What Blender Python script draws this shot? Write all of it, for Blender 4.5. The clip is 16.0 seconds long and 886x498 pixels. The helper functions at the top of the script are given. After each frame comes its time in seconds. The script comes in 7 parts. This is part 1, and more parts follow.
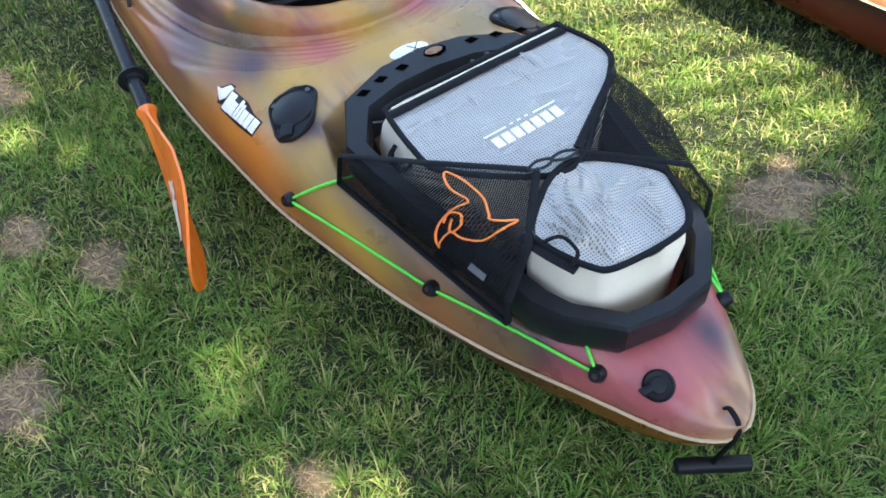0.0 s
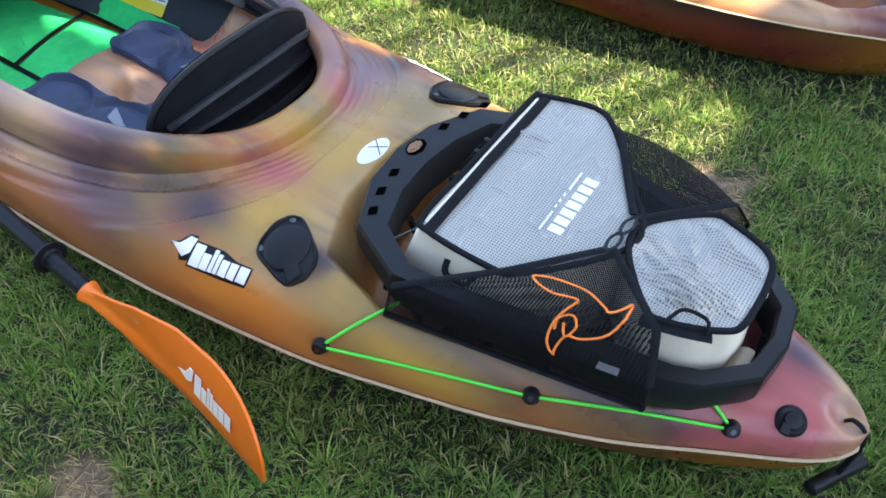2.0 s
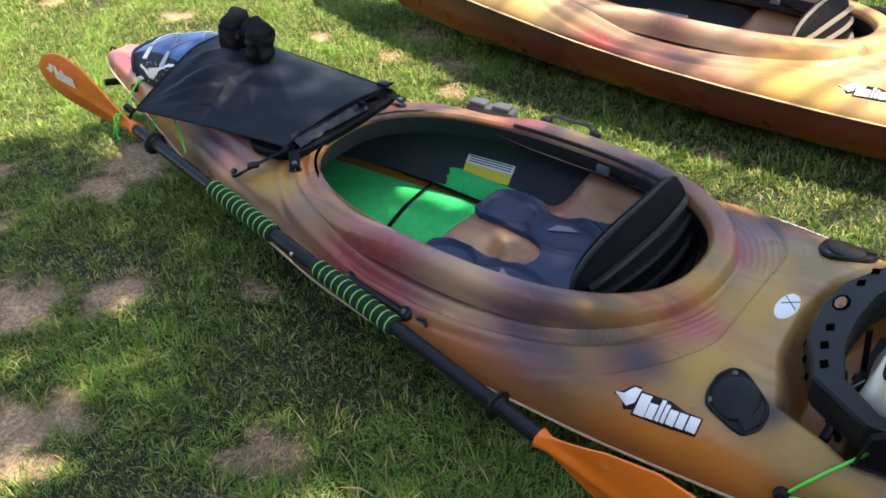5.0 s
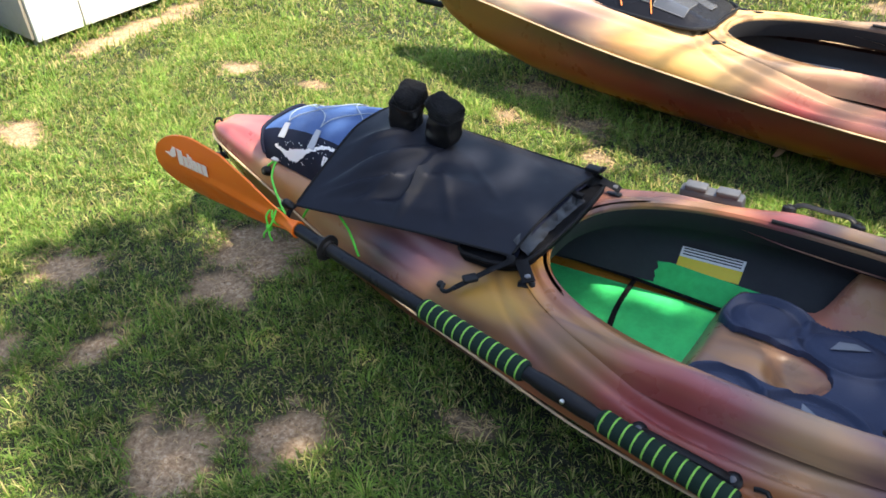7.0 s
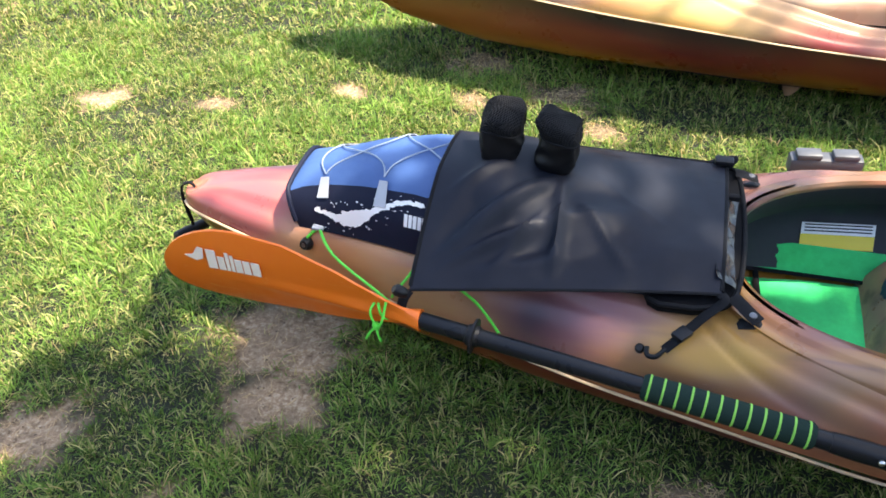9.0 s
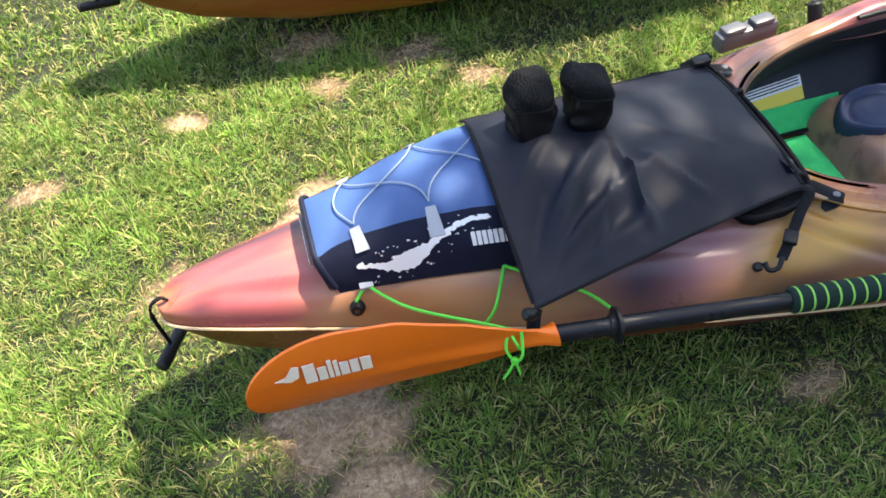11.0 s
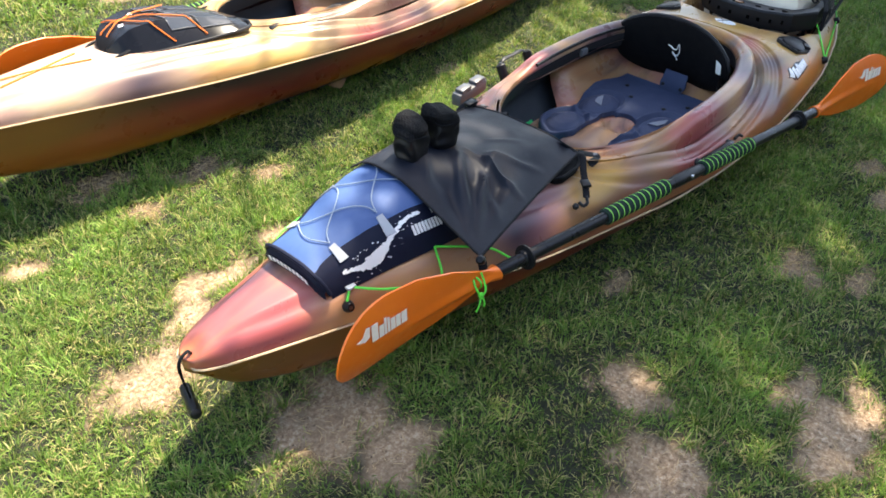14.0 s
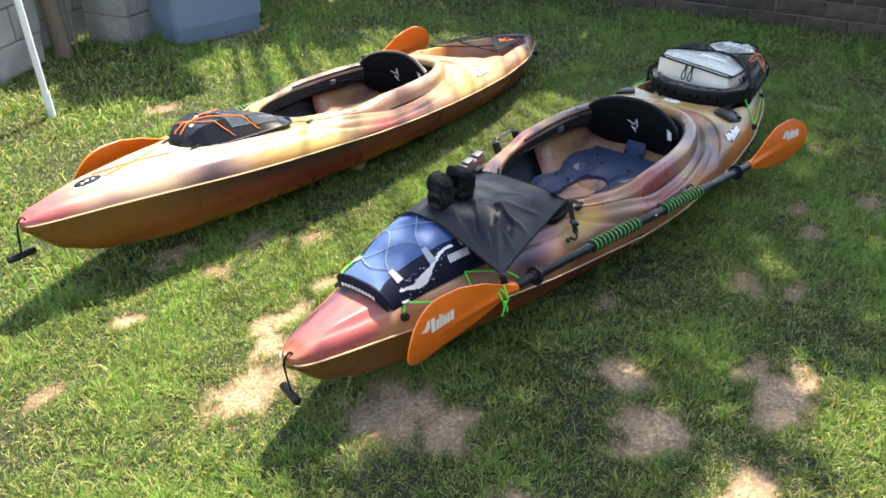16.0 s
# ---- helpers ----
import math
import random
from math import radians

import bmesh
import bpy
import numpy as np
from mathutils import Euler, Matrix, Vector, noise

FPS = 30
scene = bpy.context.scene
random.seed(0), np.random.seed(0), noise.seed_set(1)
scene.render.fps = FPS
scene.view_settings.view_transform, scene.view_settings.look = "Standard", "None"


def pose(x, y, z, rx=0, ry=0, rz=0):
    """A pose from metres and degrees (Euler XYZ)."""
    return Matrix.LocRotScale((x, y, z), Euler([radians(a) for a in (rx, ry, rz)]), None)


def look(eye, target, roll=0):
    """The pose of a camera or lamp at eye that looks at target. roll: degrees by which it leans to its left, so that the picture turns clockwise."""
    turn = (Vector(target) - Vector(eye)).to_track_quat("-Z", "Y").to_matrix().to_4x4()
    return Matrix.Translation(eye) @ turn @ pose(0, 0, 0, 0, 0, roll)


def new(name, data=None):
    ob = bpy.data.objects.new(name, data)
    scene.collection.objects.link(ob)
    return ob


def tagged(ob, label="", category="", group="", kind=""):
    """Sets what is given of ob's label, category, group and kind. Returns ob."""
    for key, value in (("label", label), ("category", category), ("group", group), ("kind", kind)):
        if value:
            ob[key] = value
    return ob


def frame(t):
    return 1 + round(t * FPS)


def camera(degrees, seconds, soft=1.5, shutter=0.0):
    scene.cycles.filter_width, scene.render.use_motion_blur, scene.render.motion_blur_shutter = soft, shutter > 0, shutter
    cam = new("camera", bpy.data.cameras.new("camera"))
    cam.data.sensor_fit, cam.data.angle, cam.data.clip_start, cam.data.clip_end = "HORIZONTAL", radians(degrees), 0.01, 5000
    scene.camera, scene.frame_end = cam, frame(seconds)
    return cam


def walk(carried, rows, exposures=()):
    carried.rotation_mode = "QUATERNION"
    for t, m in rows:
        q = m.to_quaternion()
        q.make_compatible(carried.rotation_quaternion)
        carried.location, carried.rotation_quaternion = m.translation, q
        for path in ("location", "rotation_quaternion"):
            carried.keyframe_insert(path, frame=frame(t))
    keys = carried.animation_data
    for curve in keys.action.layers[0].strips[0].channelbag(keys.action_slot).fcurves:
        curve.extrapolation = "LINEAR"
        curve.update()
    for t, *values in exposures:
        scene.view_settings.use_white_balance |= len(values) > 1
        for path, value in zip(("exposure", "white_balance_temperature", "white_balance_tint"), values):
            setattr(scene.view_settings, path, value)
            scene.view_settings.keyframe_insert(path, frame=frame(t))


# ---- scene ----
cam = camera(55.1, 16.0, soft=1.7)
PATH = [
    (0, (-0.293, 0.591, 1.169), (0.835, -0.081, -0.34), -1.9),
    (0.5, (-0.187, 0.718, 1.169), (0.83, -0.095, -0.349), -1.1),
    (1, (-0.096, 0.801, 1.184), (0.759, -0.201, -0.32), 2.0),
    (1.5, (0.037, 0.818, 1.173), (0.808, -0.291, -0.303), 4.8),
    (2, (0.138, 0.83, 1.187), (0.858, -0.323, -0.279), 2.6),
    (2.5, (0.177, 0.969, 1.219), (0.746, -0.309, -0.21), 0.4),
    (3, (0.22, 1.049, 1.24), (0.77, -0.251, -0.177), 0.1),
    (3.5, (0.25, 1.086, 1.262), (0.821, -0.237, -0.125), -0.0),
    (4, (0.285, 1.132, 1.29), (1.072, -0.168, -0.01), -4.2),
    (4.5, (0.355, 1.176, 1.302), (1.363, -0.039, 0.074), -5.7),
    (5, (0.469, 1.178, 1.293), (1.581, 0.035, 0.086), -6.0),
    (5.2, (0.548, 1.165, 1.293), (1.656, 0.023, 0.082), -5.5),
    (7.3, (1.331, 1.259, 1.302), (2.336, 0.001, 0.116), -4.5),
    (7.5, (1.413, 1.251, 1.302), (2.416, 0.0, 0.107), -4.7),
    (8, (1.637, 1.257, 1.301), (2.549, -0.034, 0.076), -3.4),
    (8.5, (1.88, 1.28, 1.318), (2.59, -0.083, 0.037), -4.6),
    (9, (2.05, 1.176, 1.278), (2.513, -0.246, -0.05), -4.4),
    (9.5, (2.196, 1.072, 1.279), (2.351, -0.388, -0.079), -2.1),
    (9.7, (2.281, 1.064, 1.282), (2.36, -0.397, -0.082), -2.6),
    (11.8, (2.843, 0.934, 1.31), (2.334, -0.26, -0.212), -2.4),
    (12, (2.895, 0.983, 1.316), (2.277, -0.233, -0.147), -0.7),
    (12.5, (3.042, 1.043, 1.348), (2.218, -0.09, -0.079), 2.5),
    (13, (3.206, 1.002, 1.353), (2.242, -0.056, -0.044), 1.3),
    (13.5, (3.329, 1.027, 1.371), (2.258, -0.044, 0.066), 1.3),
    (14, (3.496, 1.102, 1.407), (2.306, 0.065, 0.18), 1.6),
    (14.5, (3.683, 1.12, 1.425), (2.43, 0.098, 0.247), 1.0),
    (15, (3.843, 1.168, 1.458), (2.592, 0.137, 0.286), 0.6),
    (15.5, (3.924, 1.296, 1.504), (2.633, 0.216, 0.423), 0.2),
    (16, (4.022, 1.354, 1.566), (2.685, 0.276, 0.54), -0.5),
]
walk(cam, [(t, look(eye, target, roll)) for t, eye, target, roll in PATH], exposures=[(0.0, 2.60, 6900, 6), (1.0, 2.74, 6900, 6), (2.0, 2.52, 6900, 6), (3.5, 2.48, 7000, 6), (4.5, 1.98, 7200, 8), (5.0, 1.78, 7300, 8), (7.5, 1.90, 7200, 10), (9.5, 2.22, 7100, 10), (12.0, 2.06, 7300, 10), (16.0, 2.04, 7300, 8)])

# world, sun and exposure
world = bpy.data.worlds.new("sky")
scene.world = world
world.use_nodes = True
wn = world.node_tree.nodes
sky = wn.new("ShaderNodeTexSky")
sky.sky_type, sky.sun_disc = "NISHITA", False
SUN_EL, SUN_FROM = 60.0, (-0.97, -0.24)
sky.sun_elevation, sky.sun_rotation = radians(SUN_EL), math.atan2(SUN_FROM[0], SUN_FROM[1])
world.node_tree.links.new(sky.outputs[0], wn["Background"].inputs[0])
wn["Background"].inputs[1].default_value = 0.148
sun_data = bpy.data.lights.new("sun", "SUN")
sun_data.energy, sun_data.angle, sun_data.color = 4.2, radians(0.6), (1.0, 0.94, 0.84)
sun = new("sun", sun_data)
sun.matrix_world = look((SUN_FROM[0] * 10, SUN_FROM[1] * 10, 10 * math.tan(radians(SUN_EL))), (0, 0, 0))


# ---- materials ----
class Mat:
    """A node material with a few short ways to write its graph."""

    def __init__(self, name, colour=(0.5, 0.5, 0.5), rough=0.5, metal=0.0, **inputs):
        self.m = bpy.data.materials.new(name)
        self.m.use_nodes = True
        self.n, self.l = self.m.node_tree.nodes, self.m.node_tree.links
        self.b = self.n["Principled BSDF"]
        self.set(self.b, "Base Color", (*colour, 1))
        self.set(self.b, "Roughness", rough)
        self.set(self.b, "Metallic", metal)
        for key, value in inputs.items():
            self.set(self.b, key.replace("_", " "), value)

    def set(self, node, key, value):
        if isinstance(value, bpy.types.NodeSocket):
            self.l.new(value, node.inputs[key])
        else:
            node.inputs[key].default_value = value

    def coords(self, scale=(1, 1, 1), turn=(0, 0, 0), kind="Object"):
        tc, mp = self.n.new("ShaderNodeTexCoord"), self.n.new("ShaderNodeMapping")
        mp.inputs["Scale"].default_value = scale
        mp.inputs["Rotation"].default_value = [radians(a) for a in turn]
        self.l.new(tc.outputs[kind], mp.inputs[0])
        return mp.outputs[0]

    def noise(self, vec, scale=5, detail=4, rough=0.55, distort=0.0, out=0):
        nd = self.n.new("ShaderNodeTexNoise")
        for key, value in (("Scale", scale), ("Detail", detail), ("Roughness", rough), ("Distortion", distort)):
            nd.inputs[key].default_value = value
        self.l.new(vec, nd.inputs["Vector"])
        return nd.outputs[out]

    def ramp(self, fac, stops, mode="LINEAR"):
        nd = self.n.new("ShaderNodeValToRGB")
        nd.color_ramp.interpolation = mode
        el = nd.color_ramp.elements
        while len(el) < len(stops):
            el.new(0.5)
        for e, (p, c) in zip(el, stops):
            e.position, e.color = p, (*c, 1) if not isinstance(c, (int, float)) else (c, c, c, 1)
        self.l.new(fac, nd.inputs[0])
        return nd.outputs[0]

    def mix(self, fac, a, b, mode="MIX"):
        nd = self.n.new("ShaderNodeMix")
        nd.data_type, nd.blend_type = "RGBA", mode
        for key, value in (("Factor", fac), (6, a), (7, b)):
            if isinstance(value, tuple):
                value = (*value, 1)
            self.set(nd, key, value)
        return nd.outputs[2]

    def math(self, op, a, b=0.0, clamp=False):
        nd = self.n.new("ShaderNodeMath")
        nd.operation, nd.use_clamp = op, clamp
        self.set(nd, 0, a), self.set(nd, 1, b)
        return nd.outputs[0]

    def split(self, vec):
        nd = self.n.new("ShaderNodeSeparateXYZ")
        self.l.new(vec, nd.inputs[0])
        return nd.outputs

    def bump(self, height, strength=0.3, distance=0.002):
        nd = self.n.new("ShaderNodeBump")
        nd.inputs["Strength"].default_value, nd.inputs["Distance"].default_value = strength, distance
        self.l.new(height, nd.inputs["Height"])
        self.l.new(nd.outputs[0], self.b.inputs["Normal"])

    def grain(self, colour, scale=60, amount=0.25, rough=0.5, bump=0.15, distance=0.001, kind="Object"):
        """Base colour with fine grain and broad blotches, uneven gloss and relief."""
        v = self.coords(kind=kind)
        fine, broad = self.noise(v, scale, 5), self.noise(v, scale / 12, 3)
        if max(colour) < 0.03:
            self.set(self.b, "Specular IOR Level", 0.2 if rough < 0.6 else 0.12)
        dark = tuple(c * (1 - amount) for c in colour)
        pale = tuple(min(1, c * (1 + amount * 0.6) + min(0.004, 0.15 * c)) for c in colour)
        c = self.mix(self.math("MULTIPLY_ADD", fine, 0.6), dark, pale)
        c = self.mix(self.math("MULTIPLY", broad, 0.5), c, self.mix(0.5, c, dark))
        self.set(self.b, "Base Color", c)
        self.set(self.b, "Roughness", self.ramp(broad, [(0.3, max(0, rough - 0.08)), (0.7, min(1, rough + 0.08))]))
        self.bump(fine, bump, distance)
        return self


def swirl(name, stops, skew, blots=(), gloss=0.38):
    """Rotomoulded plastic: soft bands and clouds of several pigments run into one another along the boat."""
    k = Mat(name, rough=0.34, Specular_IOR_Level=gloss)
    v = k.coords()
    x, y, z = k.split(v)
    warp = k.noise(k.coords((0.9, 2.0, 2.0)), 2.6, 2, 0.5, 0.3)
    small = k.noise(k.coords((1.6, 7.0, 7.0)), 3.0, 3, 0.55, 0.2)
    s = k.math("ADD", k.math("DIVIDE", x, 3.0), k.math("MULTIPLY", y, skew))
    s = k.math("ADD", s, k.math("MULTIPLY", k.math("SUBTRACT", warp, 0.5), 0.16))
    s = k.math("ADD", s, k.math("MULTIPLY", k.math("SUBTRACT", small, 0.5), 0.05))
    c = k.ramp(s, stops, "B_SPLINE")
    streak = k.noise(k.coords((0.8, 5.0, 5.0), (0, 0, 12)), 3.3, 3, 0.5, 0.4)
    c = k.mix(k.ramp(streak, [(0.53, 0.0), (0.68, 0.62)]), c, (0.075, 0.042, 0.044))
    wine = k.noise(k.coords((1.0, 4.0, 4.0), (0, 0, -18)), 2.9, 3, 0.5, 0.4)
    c = k.mix(k.ramp(wine, [(0.58, 0.0), (0.72, 0.55)]), c, WINE)
    tan = k.noise(k.coords((0.9, 5.0, 5.0), (0, 0, 5)), 3.6, 3, 0.5, 0.3)
    c = k.mix(k.ramp(tan, [(0.56, 0.0), (0.70, 0.5)]), c, (0.44, 0.22, 0.07))
    # clouds of pigment of their own: centre, half widths, colour
    wx = k.math("ADD", x, k.math("MULTIPLY", k.math("SUBTRACT", k.noise(v, 4.5, 2), 0.5), 0.10))
    wy = k.math("ADD", y, k.math("MULTIPLY", k.math("SUBTRACT", k.noise(k.coords((2.0, 5.0, 5.0)), 1.3, 2), 0.5), 0.04))
    for cx, cy, rx, ry, colour in blots:
        a = k.math("DIVIDE", k.math("SUBTRACT", wx, cx), rx)
        b = k.math("DIVIDE", k.math("SUBTRACT", wy, cy), ry)
        d = k.math("ADD", k.math("MULTIPLY", a, a), k.math("MULTIPLY", b, b))
        c = k.mix(k.math("MULTIPLY", k.math("POWER", 0.42, d), 0.92), c, colour)
    # shading of the down-turned flank put into colour: rust brown towards the seam
    low = k.ramp(k.math("ADD", z, k.math("MULTIPLY", k.math("SUBTRACT", warp, 0.5), 0.05)), [(0.150, 0.60), (0.198, 0.0)])
    if blots:
        c = k.mix(low, c, (0.33, 0.095, 0.022))
    scuff = k.noise(k.coords((6, 60, 60)), 4, 3)
    c = k.mix(k.ramp(scuff, [(0.70, 0.0), (0.84, 0.15)]), c, (0.5, 0.42, 0.34))
    k.set(k.b, "Base Color", c)
    k.set(k.b, "Roughness", k.ramp(k.noise(v, 9, 4), [(0.3, 0.25), (0.75, 0.38)]))
    k.bump(k.noise(v, 260, 2), 0.10, 0.0006)
    return k.m


GOLD, OLIVE, RUST, PLUM, WINE, PINK, SAND = (0.42, 0.235, 0.044), (0.215, 0.140, 0.048), (0.30, 0.095, 0.030), (0.040, 0.028, 0.040), (0.24, 0.042, 0.044), (0.36, 0.085, 0.086), (0.44, 0.275, 0.135)
MAUVE = (0.20, 0.095, 0.105)
ORANGE = (0.46, 0.150, 0.020)
BLOTS_A = [(0.95, 0.235, 0.055, 0.055, PLUM), (0.90, 0.12, 0.05, 0.05, PINK), (0.93, -0.10, 0.04, 0.04, PINK), (0.95, -0.17, 0.07, 0.07, MAUVE), (1.0, -0.21, 0.10, 0.05, MAUVE), (0.90, -0.26, 0.10, 0.05, PLUM), (0.84, 0.02, 0.04, 0.10, GOLD), (0.85, 0.19, 0.04, 0.06, GOLD),
           (0.735, 0.22, 0.035, 0.05, PLUM), (0.80, -0.15, 0.05, 0.05, OLIVE), (0.80, 0.315, 0.16, 0.030, ORANGE), (0.52, 0.26, 0.15, 0.025, GOLD), (0.45, 0.19, 0.16, 0.022, OLIVE), (0.28, 0.165, 0.07, 0.035, PLUM), (0.09, -0.05, 0.05, 0.03, PLUM), (0.06, 0.05, 0.07, 0.05, PINK),
           (1.57, 0.30, 0.12, 0.025, WINE), (2.13, 0.20, 0.11, 0.05, MAUVE), (2.22, 0.21, 0.06, 0.03, PLUM), (1.92, 0.24, 0.10, 0.035, GOLD), (2.0, 0.28, 0.12, 0.02, PLUM), (1.30, 0.345, 0.18, 0.022, RUST), (2.78, 0.045, 0.15, 0.05, PINK), (2.80, -0.045, 0.18, 0.026, PLUM)]
# the cream and gold clouds here are lightened to carry sun on the deck
BLOTS_B = [(2.40, 0.02, 0.30, 0.10, (0.68, 0.48, 0.36)), (2.34, 0.19, 0.13, 0.035, PLUM), (2.02, 0.31, 0.24, 0.06, (0.50, 0.285, 0.075)), (1.62, 0.34, 0.10, 0.04, WINE), (2.86, 0.02, 0.13, 0.08, PINK), (1.38, 0.33, 0.10, 0.04, PLUM), (1.02, 0.33, 0.14, 0.06, (0.50, 0.285, 0.075)), (0.76, 0.0, 0.14, 0.14, (0.50, 0.285, 0.075)), (0.15, 0.0, 0.12, 0.10, PLUM)]
PLASTIC_A = swirl("camo_plastic", [(0.0, SAND), (0.015, PINK), (0.055, PINK), (0.075, PLUM), (0.10, OLIVE), (0.14, RUST), (0.17, PLUM), (0.205, OLIVE), (0.235, GOLD), (0.262, SAND), (0.285, OLIVE), (0.305, GOLD), (0.325, RUST), (0.345, OLIVE), (0.37, PLUM),
                                  (0.41, MAUVE), (0.45, SAND), (0.49, MAUVE), (0.525, PINK), (0.56, OLIVE), (0.60, MAUVE), (0.635, RUST), (0.68, GOLD), (0.72, MAUVE), (0.76, WINE), (0.81, SAND), (0.85, RUST), (0.885, SAND), (0.915, PINK), (0.965, PINK), (1.0, RUST)], 0.06, BLOTS_A)
# pale pigments, raised further so the colour itself looks sunlit
SUNLIT_PALE_SAND, SUNLIT_PALE_GOLD = (0.60, 0.40, 0.24), (0.50, 0.285, 0.075)
PLASTIC_B = swirl("camo_plastic_pale_sunlit", [(0.0, PLUM), (0.04, WINE), (0.08, SUNLIT_PALE_SAND), (0.15, RUST), (0.22, SUNLIT_PALE_GOLD), (0.28, SUNLIT_PALE_SAND), (0.33, SUNLIT_PALE_GOLD), (0.37, MAUVE), (0.42, SUNLIT_PALE_SAND), (0.46, WINE), (0.50, SUNLIT_PALE_SAND), (0.54, PLUM), (0.58, SUNLIT_PALE_SAND), (0.63, SUNLIT_PALE_GOLD), (0.67, SUNLIT_PALE_SAND), (0.71, SUNLIT_PALE_GOLD),
                                       (0.745, SUNLIT_PALE_SAND), (0.78, MAUVE), (0.81, SUNLIT_PALE_SAND), (0.85, SUNLIT_PALE_SAND), (0.88, MAUVE), (0.92, SUNLIT_PALE_SAND), (0.955, PINK), (1.0, PINK)], -0.05, BLOTS_B)
SEAT_PLASTIC = swirl("seat_plastic", [(0.0, SAND), (0.34, PINK), (0.38, SAND), (0.42, RUST), (0.45, SAND), (0.475, PINK), (0.50, SAND), (0.53, MAUVE), (0.56, SAND), (1.0, SAND)], 0.05)
HGOLD, HRUST, HPLUM, HWINE = (0.25, 0.105, 0.013), (0.165, 0.036, 0.014), (0.030, 0.016, 0.018), (0.13, 0.022, 0.016)


def hull_plastic():
    """Smooth two-tone bottom: burnt gold below, a dark red-brown band under the seam, run together along the boat."""
    k = Mat("hull_plastic", rough=0.32, Specular_IOR_Level=0.28)
    v = k.coords()
    x, y, z = k.split(v)
    long = k.noise(k.coords((0.8, 2.0, 2.5)), 2.2, 2, 0.45, 0.2)
    band = k.math("ADD", z, k.math("MULTIPLY", k.math("SUBTRACT", long, 0.5), 0.16))
    c = k.ramp(band, [(0.045, HGOLD), (0.085, HRUST), (0.13, HWINE), (0.19, HPLUM)])
    tone = k.noise(k.coords((0.7, 1.5, 4.0)), 3.0, 2, 0.45)
    c = k.mix(k.ramp(tone, [(0.54, 0.0), (0.74, 0.5)]), c, HRUST)
    ends = k.ramp(k.math("ADD", k.math("DIVIDE", x, 3.0), k.math("MULTIPLY", k.math("SUBTRACT", long, 0.5), 0.2)), [(0.04, 0.7), (0.13, 0.0), (0.72, 0.0), (0.90, 0.55)])
    c = k.mix(ends, c, HGOLD)
    c = k.mix(k.ramp(k.noise(k.coords((5, 60, 60)), 4, 3), [(0.66, 0.0), (0.84, 0.18)]), c, (0.30, 0.20, 0.13))
    k.set(k.b, "Base Color", c)
    k.set(k.b, "Roughness", k.ramp(k.noise(v, 9, 4), [(0.3, 0.24), (0.75, 0.40)]))
    k.bump(k.noise(v, 260, 2), 0.08, 0.0005)
    return k.m


HULL = hull_plastic()
BLACK = Mat("black_plastic").grain((0.0085, 0.0086, 0.0096), 140, 0.4, 0.40, 0.2, 0.0006).m
GREY = Mat("grey_plastic").grain((0.10, 0.10, 0.105), 120, 0.3, 0.45, 0.15, 0.0006).m
PALE = Mat("seam_plastic").grain((0.46, 0.33, 0.20), 70, 0.3, 0.45, 0.15, 0.001).m


# ---- meshes ----
ROOT = {}


def thing(name, at, label, category, group=""):
    ob = new(name)
    ob.location, ob.empty_display_size = at, 0.05
    ROOT[ob.name] = Vector(at)
    return tagged(ob, label, category, group)


def part(name, bm, material, parent, label="", angle=38, kind=""):
    """One mesh, modelled in the place's own coordinates, under a thing or under a part."""
    me = bpy.data.meshes.new(name)
    bm.normal_update()
    bm.to_mesh(me)
    bm.free()
    at = ROOT[parent.name] if parent else Vector()
    me.transform(Matrix.Translation(-at))
    for m in material if isinstance(material, (list, tuple)) else [material]:
        me.materials.append(m)
    me.polygons.foreach_set("use_smooth", [True] * len(me.polygons))
    me.set_sharp_from_angle(angle=radians(angle))
    ob = new(name, me)
    if parent:
        ob.parent = parent
        ROOT[ob.name] = at
    return tagged(ob, label, kind=kind)


def grid(rows, close_u=False, close_v=False, caps=False, bm=None):
    """A skin over rows of points, all rows of one length."""
    bm = bm or bmesh.new()
    vs = [[bm.verts.new(p) for p in row] for row in rows]
    n, m = len(vs), len(vs[0])
    for i in range(n if close_u else n - 1):
        for j in range(m if close_v else m - 1):
            quad = [vs[i][j], vs[(i + 1) % n][j], vs[(i + 1) % n][(j + 1) % m], vs[i][(j + 1) % m]]
            if len(set(quad)) == 4:
                bm.faces.new(quad)
    if caps:
        bm.faces.new(vs[0][::-1]), bm.faces.new(vs[-1])
    bmesh.ops.recalc_face_normals(bm, faces=bm.faces)
    return bm


def smooth_path(points, steps=6, closed=False):
    """A Catmull-Rom line through the points."""
    p = [Vector(q) for q in points]
    n, out = len(p), []
    for i in range(n if closed else n - 1):
        a, b, c, d = (p[(i + k) % n] if closed else p[min(max(i + k, 0), n - 1)] for k in (-1, 0, 1, 2))
        for s in range(steps):
            t = s / steps
            out.append(0.5 * (2 * b + (c - a) * t + (2 * a - 5 * b + 4 * c - d) * t * t + (3 * b - a - 3 * c + d) * t**3))
    return out if closed else out + [p[-1]]


